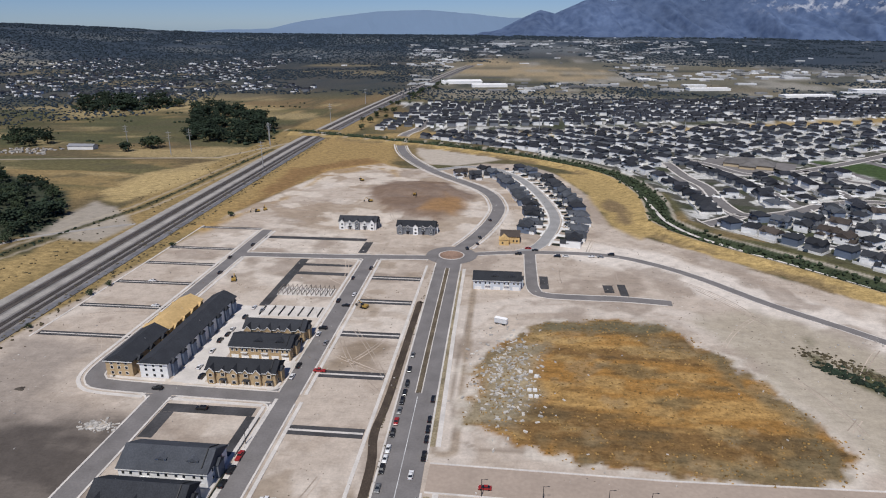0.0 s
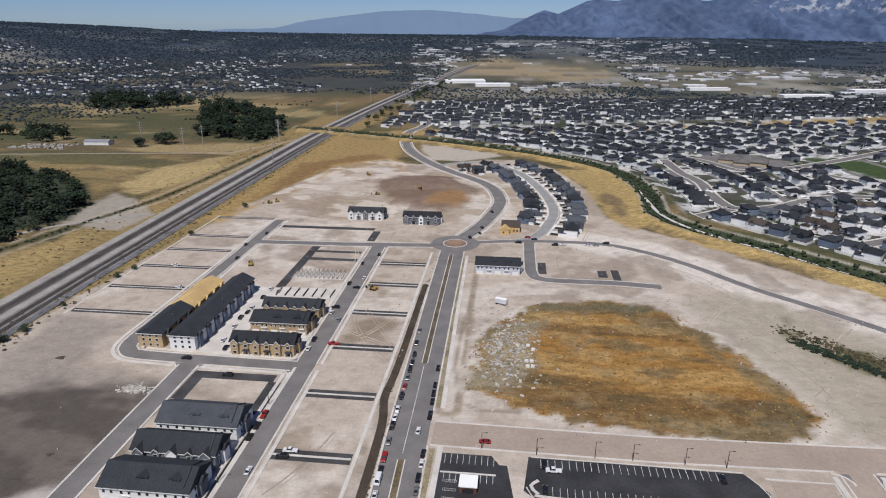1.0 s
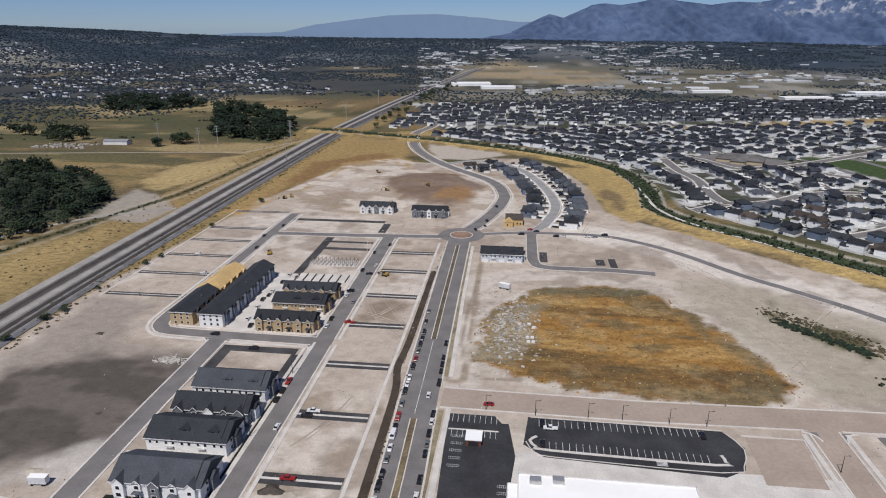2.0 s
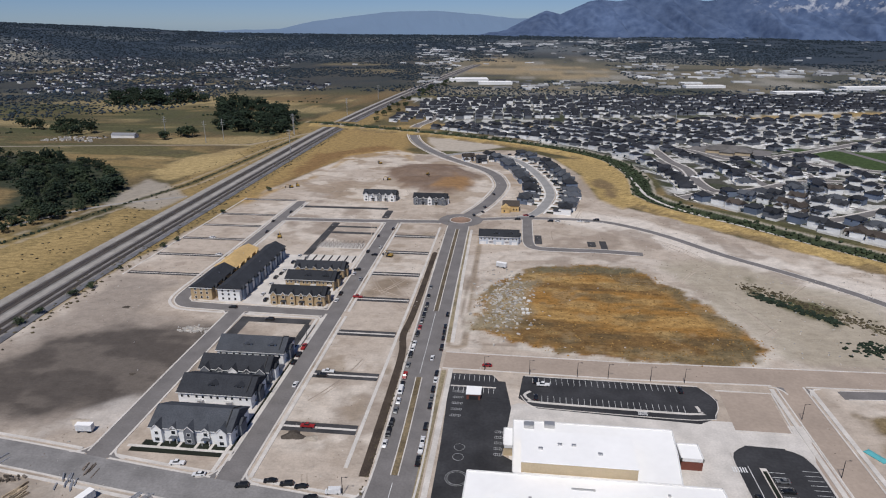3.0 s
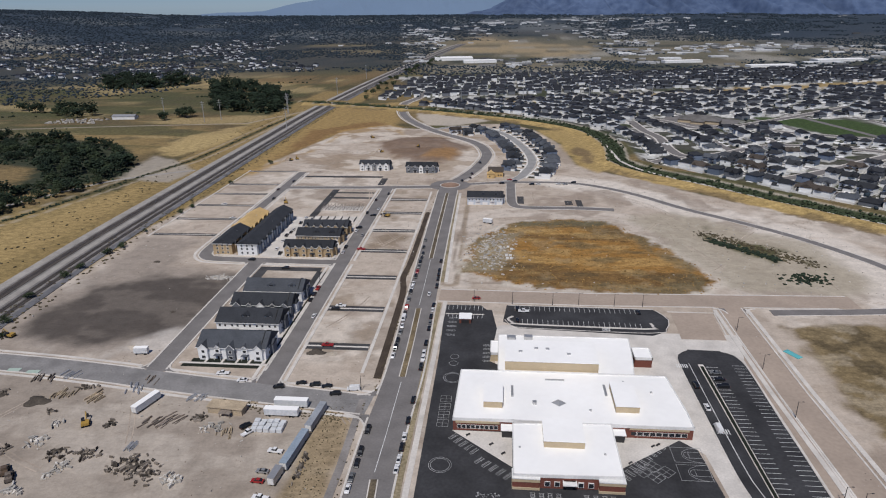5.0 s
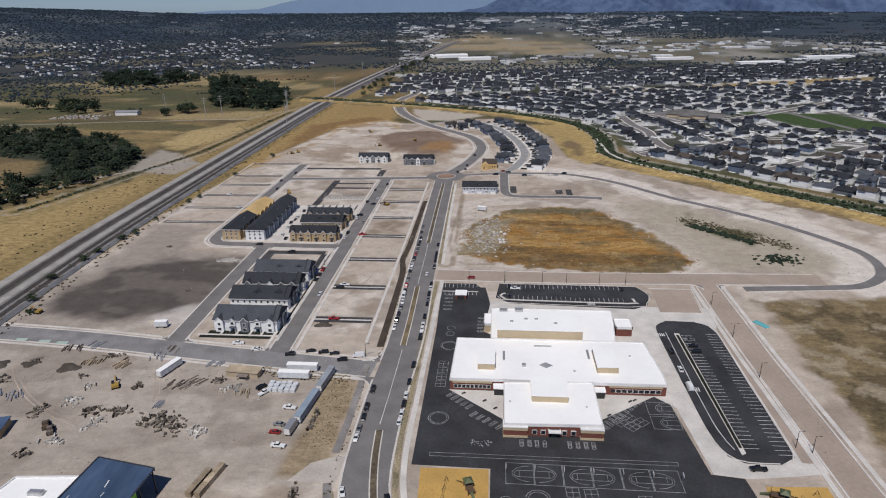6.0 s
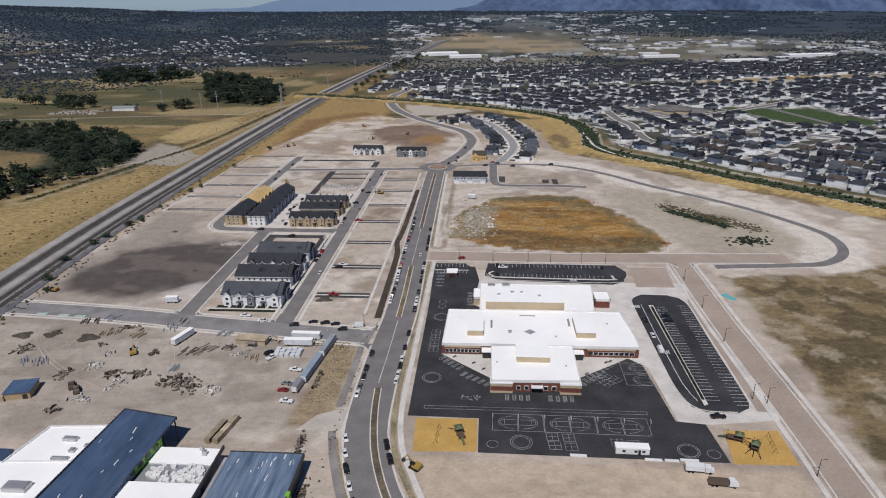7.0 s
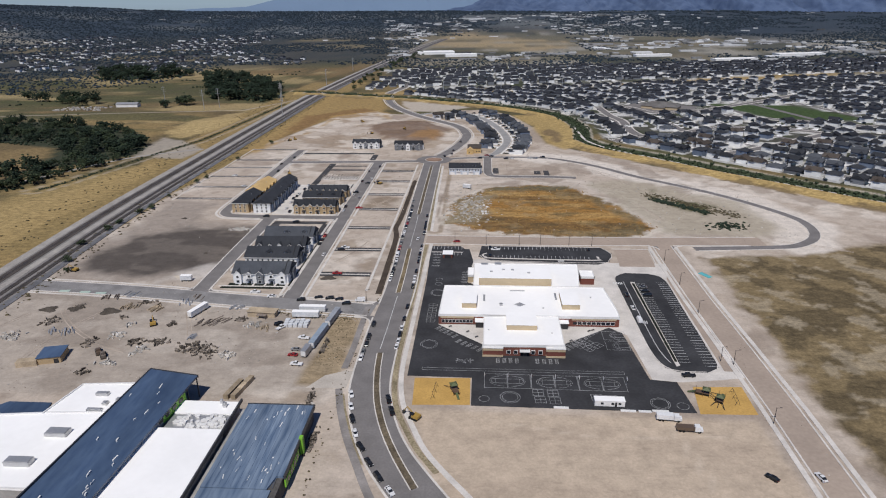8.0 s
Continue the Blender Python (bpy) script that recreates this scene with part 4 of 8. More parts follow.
def school():
    root = thing("school", "low school with white flat roofs and red brick walls", "school")
    def wing(poly, h, wall_mat):
        cx, cy = sum(p[0] for p in poly) / len(poly), sum(p[1] for p in poly) / len(poly)
        part("wall", Shape().prism(poly, 0, h - 0.3), wall_mat, root)
        part("roof", Shape().prism(poly, h - 0.3, h), ROOF_WHITE, root, "white membrane flat roof")
        rim = Shape()
        for (ax, ay), (bx, by) in zip(poly, poly[1:] + poly[:1]):
            d = Vector((bx - ax, by - ay)).normalized() * 0.2
            rim.strip([(ax - d.x, ay - d.y), (bx + d.x, by + d.y)], 0.4, h - 0.9, h + 0.35)
        part("parapet", rim, TRIM, root, "white metal parapet cap")
    wing([(14, 36), (51, 37), (51, 66), (14, 64)], 5.5, BRICK)
    wing([(-9, 66), (14.2, 66.3), (51, 65.8), (81.5, 66), (81.5, 75), (79, 101), (-8, 101)], 5.4, BRICK)
    wing([(8, 101.2), (66, 101.2), (68, 118), (69, 133), (8, 133)], 5.6, TAN_BRICK)
    wing([(69.3, 117), (77, 117), (77, 126), (69.3, 126)], 4.8, BRICK)
    wing([(4.4, 118), (7.8, 118), (7.8, 129), (4.4, 129)], 4.4, TAN_BRICK)
    part("gym_wall", Shape().box(11, 102, 5, 51, 120, 10.0), TAN_BRICK, root, "tan block upper gym wall")
    part("gym_roof", Shape().box(10.8, 101.8, 10.0, 51.2, 120.2, 10.4), ROOF_WHITE, root)
    for x0, y0, x1, y1 in ((2.5, 74, 10, 87), (54, 74, 63, 91), (25, 51, 39.5, 64)):
        part("clerestory_wall", Shape().box(x0, y0, 5, x1, y1, 8.2), TAN_BRICK, root)
        part("clerestory_roof", Shape().box(x0 - 0.2, y0 - 0.2, 8.2, x1 + 0.2, y1 + 0.2, 8.55), ROOF_WHITE, root)
    # south front: pale bands, corner bays, entrance
    for x0, x1 in ((13.6, 22.8), (42.8, 51.4)):
        part("corner_bay", Shape().box(x0, 35.3, 0, x1, 40, 4.4), BRICK, root)
        part("bay_band", Shape().box(x0 - 0.1, 35.1, 3.2, x1 + 0.1, 40, 4.2), TAN_BRICK, root, "pale stone band")
        part("bay_base", Shape().box(x0 - 0.1, 35.0, 0, x1 + 0.1, 40, 0.9), TAN_BRICK, root, "pale stone band")
        part("bay_roof", Shape().box(x0 - 0.2, 35.0, 4.4, x1 + 0.2, 40, 4.75), TRIM, root)
    for x in (25.5, 28.8, 36.8, 40.2):
        win = part("window", Shape().box(x - 0.8, 36.1, 1.2, x + 0.8, 36.7, 2.9), GLASS, root)
        part("window_frame", Shape().box(x - 0.95, 36.14, 1.05, x + 0.95, 36.6, 3.05), TRIM, win)
    part("entrance_recess", Shape().box(31, 36.0, 0, 35, 36.6, 3.6), GLASS, root)
    part("entrance_canopy", Shape().box(30.6, 34, 3.2, 35.4, 37, 3.6), TRIM, root)
    part("entrance_door", Shape().box(32, 35.85, 0, 34, 36.05, 2.4), DARK, root)
    for x0, x1 in ((-8, 9), (58, 80)):
        part("wall_band", Shape().box(x0, 65.75, 3.6, x1, 66.1, 4.6), TAN_BRICK, root, "pale stone band")
        wall_windows(root, x0 + 0.5, x1 - 0.5, 65.9, 1.2, 2.7, 9)
    for x0 in (9.5, 51.2):
        part("link_roof", Shape().box(x0, 62, 3.4, x0 + 5, 66, 3.8), ROOF_WHITE, root)
        part("link_wall", Shape().box(x0 + 0.4, 62.6, 0, x0 + 4.6, 66, 3.4), DARK, root)
    wall_windows(root, 20, 60, 133.1, 1.2, 2.8, 12)
    # roof units, hatches and the centre skylight
    part("skylight", Shape().add([(29.5, 79, 5.45), (32.5, 76.5, 5.45), (35.5, 79, 5.45), (32.5, 81.5, 5.45), (32.5, 79, 6.3)], [(0, 1, 4), (1, 2, 4), (2, 3, 4), (3, 0, 4)]), GALV, root, "grey pyramid skylight")
    for x, y, w, d, h in ((22, 77, 1.6, 1.8, 1.0), (13.5, 82, 1.0, 8, 0.25), (51.5, 85, 1.0, 8, 0.25), (28, 95, 8, 0.7, 0.4), (12, 128, 4, 3, 1.6), (20, 129, 4, 3, 1.6), (44, 74, 0.8, 0.8, 0.6), (60, 95, 0.8, 0.8, 0.6), (70, 88, 0.8, 0.8, 0.5), (16, 50, 0.7, 0.7, 0.5), (46, 48, 0.7, 0.7, 0.5)):
        part("roof_unit", Shape().box(x, y, 5.3, x + w, y + d, 5.4 + h).box(x + 0.2, y + 0.2, 5.4 + h, x + w - 0.2, y + d - 0.2, 5.5 + h), GALV, root)
    for x, y in ((24, 112), (29, 112), (38, 108), (17, 109)):
        part("roof_unit", Shape().box(x, y, 10.3, x + 1.6, y + 1.0, 11.0), GALV, root)
    return root


school()


def mark(shape, material=LINE, label="white painted yard game"):
    setting("yard_marking", shape, material, label)


def frame_rect(s, x0, y0, x1, y1, w=0.14, z=0.075):
    s.box(x0, y0, 0, x1, y0 + w, z).box(x0, y1 - w, 0, x1, y1, z).box(x0, y0 + w, 0, x0 + w, y1 - w, z - 0.004).box(x1 - w, y0 + w, 0, x1, y1 - w, z - 0.004)


def half_court(x0, y0, x1, y1, side):
    """A basketball half court: border, key and arc."""
    s = Shape()
    frame_rect(s, x0, y0, x1, y1)
    m, e = (y0 + y1) / 2, (x0 if side > 0 else x1)
    frame_rect(s, min(e, e + side * 5.2), m - 1.7, max(e, e + side * 5.2), m + 1.7, 0.13, 0.079)
    line = [(e + side * (5.2 + 1.7 * math.cos(a)), m + 1.7 * math.sin(a)) for a in np.linspace(-1.57, 1.57, 12)]
    s.strip(line, 0.14, 0, 0.083)
    line = [(e + side * (1 + 6.6 * math.cos(a)), m + 4.0 * math.sin(a)) for a in np.linspace(-1.5, 1.5, 18)]
    s.strip(line, 0.12, 0, 0.087)
    mark(s, FAINT_LINE, "white painted basketball half court")


for k in range(6):
    half_court(14.4 + k * 10.1, 9.8 - k * 0.12, 14.4 + (k + 1) * 10.1 - 0.2, 20.6 - k * 0.12, 1 if k % 2 else -1)
for y0 in (43.5, 53):
    half_court(72, y0, 83, y0 + 8.4, -1)
for cx, cy, r in ((25.2, 3.2, 4.2), (25.2, 3.2, 3.3), (14.4, 1.6, 2.2), (-12.2, 45.5, 4.2), (-12.2, 45.5, 3.5), (86, 1.4, 4.0), (86, 1.4, 3.3), (94.6, 0, 2.4), (-12, 103, 4.2), (-12, 103, 3.5), (-12.5, 121, 2.1), (-12.5, 115, 2.1)):
    mark(Shape().ring(cx, cy, 0, 0.078, r, 0.15), FAINT_LINE)
for cx, cy, turn in ((37, 7.0, 0.05), (43.2, 6.6, 0.05), (37.6, 1.9, 0.05), (43.6, 1.4, 0.05), (61, 4.6, 0.05), (67, 4.0, 0.05), (59.5, 47, 0.75), (63.6, 50, 0.75), (63.8, 44.5, 0.75), (67.8, 47.5, 0.75), (-13.5, 70, 0), (-13.5, 75.5, 0), (-13.5, 81, 0), (-13.5, 86.5, 0)):
    s = Shape()
    c, q = math.cos(turn), math.sin(turn)
    for u in (-2.2, 0.0, 2.2):
        s.strip([(cx + c * u + q * 2.2, cy + q * u - c * 2.2), (cx + c * u - q * 2.2, cy + q * u + c * 2.2)], 0.13, 0, 0.076)
        s.strip([(cx + c * 2.2 - q * u, cy + q * 2.2 + c * u), (cx - c * 2.2 - q * u, cy - q * 2.2 + c * u)], 0.13, 0, 0.080)
    mark(s, FAINT_LINE, "white painted four-square game")
# hopscotch ladders and small trails
def ladder(x, y, turn, cells=5):
    s = Shape()
    d, nrm = Vector((math.cos(turn), math.sin(turn))), Vector((-math.sin(turn), math.cos(turn)))
    for k in range(cells + 1):
        w = 0.9 if k % 2 else 0.55
        p = Vector((x, y)) + d * (0.75 * k)
        s.strip([tuple(p - nrm * w), tuple(p + nrm * w)], 0.16, 0, 0.076)
    for e in (-0.6, 0.6):
        s.strip([tuple(Vector((x, y)) + nrm * e), tuple(Vector((x, y)) + nrm * e + d * 0.75 * cells)], 0.16, 0, 0.08)
    mark(s, FAINT_LINE, "worn painted hopscotch")
for x, y in ((20.5, 30), (23.5, 30), (26.3, 30), (29.2, 30), (38.5, 30), (41.5, 30), (44.5, 30), (47.3, 30)):
    ladder(x, y, 1.57)
for k in range(5):
    ladder(-10 + k * 2.1, 60.5 - k * 2.0, 0.8)
    ladder(0.5 + k * 2.6, 47.5 - k * 1.9, 0.8)
    ladder(54.5 + k * 1.9, 42.5 + k * 2.0, 2.3)
    ladder(64 + k * 2.0, 53.5 + k * 2.1, 2.3)
    ladder(-18.5, 142 + k * 4.6, 0.0, 6)
    ladder(0.8, 118 + k * 3.6, 0.0, 4)
s = Shape()
frame_rect(s, -13.5, 22.6, 76, 24.6, 0.12)
mark(s, FAINT_LINE, "long worn painted running lane")
rng = np.random.RandomState(3)
s = Shape()
for k in range(40):
    x, y = rng.uniform(1, 9), rng.uniform(29, 32.5)
    s.box(x, y, 0, x + rng.uniform(0.2, 0.9), y + rng.uniform(0.15, 0.5), 0.074, rng.uniform(0, 3))
mark(s, FAINT_LINE, "worn painted map game")
# paved courts between the wings
setting("paved_court", Shape().prism([(-9.5, 65.8), (13.8, 65.8), (13.8, 46)], -0.2, 0.10), CONCRETE, "pale concrete triangular court")
setting("paved_court", Shape().prism([(51.2, 65.8), (77, 65.8), (51.2, 47)], -0.2, 0.10), CONCRETE, "pale concrete triangular court")
for x, y in ((-3, 63), (6, 58), (10.5, 53), (56, 51), (66, 61), (68, 62)):
    t = thing("bench", "small dark metal bench on pale concrete", "bench", "court benches", x, y, 0.1, 40)
    part("seat", Shape().box(-0.9, -0.35, 0.4, 0.9, 0.35, 0.5), DARK, t)
    for a in (-0.7, 0.7):
        part("leg", Shape().box(a - 0.05, -0.3, 0, a + 0.05, 0.3, 0.4), DARK, t)

# play equipment on the bark
PLAY = [plain("play_green", (0.10, 0.12, 0.05), 0.5), plain("play_brown", (0.13, 0.08, 0.05), 0.5)]
def climber(x, y, turn):
    t = thing("climbing_frame", "brown and green climbing frame with slide and roof", "playground", "climbing frames", x, y, 0.08, turn)
    for k, (u, v) in enumerate(((-1.2, -1.2), (1.2, -1.2), (1.2, 1.2), (-1.2, 1.2), (4, -1.2), (4, 1.2))):
        part("post", Shape().rod((u, v, 0), (u, v, 3.2), 0.08, 0.08), PLAY[1], t)
    part("deck", Shape().box(-1.3, -1.3, 1.4, 4.1, 1.3, 1.55), PLAY[1], t)
    part("roof", Shape().hip(-1.6, -1.6, 1.6, 1.6, 3.2, 1.0, 0.1), PLAY[0], t)
    part("slide", Shape().add([(4.1, -0.5, 1.5), (4.1, 0.5, 1.5), (7.2, 0.5, 0.2), (7.2, -0.5, 0.2), (4.1, -0.5, 1.3), (4.1, 0.5, 1.3), (7.2, 0.5, 0), (7.2, -0.5, 0)], [(0, 3, 2, 1), (4, 5, 6, 7), (0, 4, 7, 3), (1, 2, 6, 5), (3, 7, 6, 2), (0, 1, 5, 4)]), PLAY[0], t)
    part("climbing_arch", Shape().rod((-1.2, 0, 1.4), (-4.5, 0, 0.2), 0.12, 0.12).rod((-1.2, 1.1, 1.4), (-4.3, 2.6, 0.2), 0.12, 0.12).rod((-1.2, -1.1, 1.4), (-4.3, -2.8, 0.2), 0.12, 0.12), DARK, t)
climber(1.5, 7, -70)
climber(106, 8, 160)
climber(110, 3, 60)
for x, y, n in ((-6.5, 5, 3), (117, 6, 3)):
    t = thing("swing_set", "thin dark metal swing set on bark", "swing", "swing sets", x, y, 0.08, 85)
    part("top_bar", Shape().rod((-4.5, 0, 2.4), (4.5, 0, 2.4), 0.06, 0.06), DARK, t)
    for u in (-4.5, 0, 4.5):
        part("leg", Shape().rod((u, -1, 0), (u, 0, 2.4), 0.06, 0.06), DARK, t)
        part("leg", Shape().rod((u, 1, 0), (u, 0, 2.4), 0.06, 0.06), DARK, t)
for x, y in ((14.5, 15), (24.6, 15), (34.7, 14.8), (44.8, 14.6), (54.9, 14.5), (65, 14.3), (75, 14.2)):
    t = thing("basketball_hoop", "grey basketball hoop on a pole", "hoop", "yard hoops", x, y, 0.05)
    part("pole", Shape().rod((0, 0, 0), (0, 0, 3.2), 0.07, 0.06), GALV, t)
    part("backboard", Shape().box(-0.06, -0.9, 2.7, 0.06, 0.9, 3.7), TRIM, t)
    part("hoop", Shape().ring(0.35, 0, 2.98, 3.04, 0.24, 0.03, 12), BRICK, t)
# portable, slabs, dustbin store
t = thing("office_trailer", "long white site trailer on the school yard", "trailer", x=65, y=-0.6, turn=-1)
part("body", Shape().box(-6, -1.6, 0.5, 6, 1.6, 3.0), TRIM, t)
part("roof", Shape().box(-6.1, -1.7, 3.0, 6.1, 1.7, 3.25), ROOF_WHITE, t)
for u in (-3.6, 0.6, 3.4):
    part("window", Shape().box(u, -1.66, 1.4, u + 1.1, -1.6, 2.3), GLASS, t)
part("door", Shape().box(2.0, -1.67, 0.5, 2.9, -1.6, 2.5), DARK, t)
part("skirt", Shape().box(-5.8, -1.4, 0, 5.8, 1.4, 0.5), DARK, t)
for x0, x1, y in ((42.5, 48.5, -3.4), (69, 75, -4.4), (76, 81, -4.5), (81.5, 88, -4.0)):
    t = thing("wall_panel", "white panel lying at the yard's edge", "panel", "white panels", (x0 + x1) / 2, y, 0.05, -2)
    part("panel", Shape().box(-(x1 - x0) / 2, -0.6, 0, (x1 - x0) / 2, 0.6, 0.35), TRIM, t)
t = thing("bin_store", "small brick bin store with a white roof", "bin store", x=-9.5, y=157.5)
part("wall", Shape().box(-3, -3, 0, 3, 3, 2.7), BRICK, t)
part("roof", Shape().box(-3.3, -3.3, 2.7, 3.3, 3.3, 3.05), ROOF_WHITE, t)
part("gate", Shape().box(-2, -3.08, 0, 2, -2.98, 2.1), DARK, t)

# car parks: kerbs, islands and stalls
setting("planting_strip", Shape().prism([(120.4, 126), (124.2, 140), (125.4, 60), (126, 27), (120, 27)], -0.2, 0.05), DUSTY, "bare tan planting strip beside the car park")
setting("lot_line", Shape().strip(spline([(94.6, 122), (95, 80), (96, 45), (98.6, 33)], 5), 0.3, 0, 0.085), LINE, "white painted lane line")
setting("lot_island", Shape().prism([(98.4, 121), (100.8, 121), (102.0, 31), (100.2, 30)], -0.1, 0.2), CONCRETE, "pale concrete island")
setting("lot_island", Shape().prism([(98.9, 119), (100.2, 119), (101.5, 34), (100.4, 34)], 0, 0.5), LAWN, "dark hedge strip")
setting("lot_kerb", Shape().strip(spline([(11, 160), (14, 154), (20, 151.5), (83, 149.5), (92, 154), (95.4, 165), (91, 175)], 4), 0.4, 0, 0.2), CONCRETE, "pale kerb")
setting("lot_kerb", Shape().strip(spline([(15.4, 164), (12.6, 161), (15, 157), (20, 155.4), (82, 153.8), (86, 156), (85.5, 160)], 4), 1.3, 0, 0.2), CONCRETE, "pale kerb")
setting("lot_kerb", Shape().strip([(13, 177), (83, 176.6), (90, 176.4)], 0.6, 0, 0.2), CONCRETE, "pale kerb")
setting("lot_kerb", Shape().strip(spline([(112, 133.6), (117, 130.6), (119.6, 122), (119.3, 80), (118.9, 32), (114, 26.4)], 4), 0.6, 0, 0.2), CONCRETE, "pale kerb")
setting("lot_kerb", Shape().strip(spline([(97, 134.2), (92, 130), (90.2, 123), (91, 70), (92, 42), (95, 30), (101, 26.2), (112, 26)], 4), 0.5, 0, 0.2), CONCRETE, "pale kerb")
setting("lot_kerb", Shape().strip([(-20.5, 165), (0, 165)], 0.8, 0, 0.2), CONCRETE, "pale kerb")
setting("bare_plot", Shape().prism([(98.5, 173), (119.5, 173), (118.5, 144.5), (97, 144.5)], -0.2, 0.06), DUSTY, "bare pinkish soil plot")
setting("lot_kerb", Shape().strip([(97, 174), (121, 174), (119.6, 143.5), (96, 143.5)], 0.9, -0.1, 0.14), CONCRETE, "pale kerb")


def stalls(points, along, length, n, label="white stall line"):
    """Lines of a row of stalls: separate painted strips."""
    first = None
    for k in range(n + 1):
        u = k / n
        x, y = points[0][0] * (1 - u) + points[1][0] * u, points[0][1] * (1 - u) + points[1][1] * u
        if first is None:
            first = Shape().strip([(0, 0), (along[0] * length, along[1] * length)], 0.16, -0.05, 0.09).mesh("stall_line", LINE)
        ob = setting("stall_line", first, LINE, label)
        ob.location = (x, y, 0)


stalls(((16.5, 176), (80, 176)), (0.0, -1.0), 5.2, 24)
stalls(((17.5, 156), (80, 154.6)), (0.03, 1.0), 5.0, 24)
stalls(((-19.5, 175.6), (-1, 175.6)), (0.0, -1.0), 5.4, 8)
stalls(((-19, 164.6), (-1, 164.6)), (0.0, -1.0), 4.4, 8)
stalls(((119.0, 121), (118.6, 31)), (-1.0, 0.0), 5.6, 35)
stalls(((101.2, 119), (102.2, 34)), (1.0, 0.0), 5.4, 33)
for x, y, d in ((88.5, 118, 1), (92, 70.5, 1), (60, 151, 0)):
    s = Shape()
    for k in range(6):
        s.box(x + k * 0.9 * d, y + 0.7 * k * (1 - d), 0, x + k * 0.9 * d + (0.45 if d else 4), y + 0.7 * k * (1 - d) + (3 if d else 0.35), 0.085)
    setting("crossing", s, LINE, "white painted crossing")

# ---- townhouses and houses ----
def window(parent, x, y, z, w, h, face, trim=TRIM):
    """A window with its frame on a wall; face: s, n, e or w."""
    dx, dy = {"s": (0, -1), "n": (0, 1), "e": (1, 0), "w": (-1, 0)}[face]
    if dx == 0:
        g, f = (x - w / 2, y - 0.06, z, x + w / 2, y + 0.06, z + h), (x - w / 2 - 0.14, y - 0.045, z - 0.14, x + w / 2 + 0.14, y + 0.045, z + h + 0.14)
    else:
        g, f = (x - 0.06, y - w / 2, z, x + 0.06, y + w / 2, z + h), (x - 0.045, y - w / 2 - 0.14, z - 0.14, x + 0.045, y + w / 2 + 0.14, z + h + 0.14)
    win = part("window", Shape().box(*f), trim, parent)
    part("pane", Shape().box(*g), GLASS, win)


def gable_bay(root, x, y, w, z0, z1, rise, wall, roof, out=1.4, deep=4.0):
    """A projecting bay with its own small gable, facing south."""
    part("bay_wall", Shape().box(x - w / 2, y - out, z0, x + w / 2, y, z1).add(
        [(x - w / 2, y - out, z1), (x + w / 2, y - out, z1), (x, y - out, z1 + rise), (x - w / 2, y, z1), (x + w / 2, y, z1), (x, y, z1 + rise)], [(0, 1, 2), (4, 3, 5)]), wall, root)
    s = Shape()
    e = 0.35
    for sg in (-1, 1):
        a, b = (x + sg * (w / 2 + e), z1 - e * rise / (w / 2)), (x, z1 + rise)
        pts = [(a[0], y - out - 0.3, a[1]), (b[0], y - out - 0.3, b[1]), (b[0], y + deep, b[1]), (a[0], y + deep, a[1])]
        s.add(pts + [(p, q, r + 0.18) for p, q, r in pts], [(0, 1, 2, 3), (4, 5, 6, 7), (0, 1, 5, 4), (1, 2, 6, 5), (2, 3, 7, 6), (3, 0, 4, 7)])
    part("bay_roof", s, roof, root)
    t = Shape()
    for sg in (-1, 1):
        t.add([(x + sg * (w / 2 + e), y - out - 0.34, z1 - 0.45), (x, y - out - 0.34, z1 + rise - 0.2), (x, y - out - 0.34, z1 + rise + 0.16), (x + sg * (w / 2 + e), y - out - 0.34, z1 - 0.1),
               (x + sg * (w / 2 + e), y - out - 0.2, z1 - 0.45), (x, y - out - 0.2, z1 + rise - 0.2), (x, y - out - 0.2, z1 + rise + 0.16), (x + sg * (w / 2 + e), y - out - 0.2, z1 - 0.1)],
              [(0, 1, 2, 3), (7, 6, 5, 4), (3, 2, 6, 7), (0, 4, 5, 1)])
    part("barge_board", t, TRIM, root)


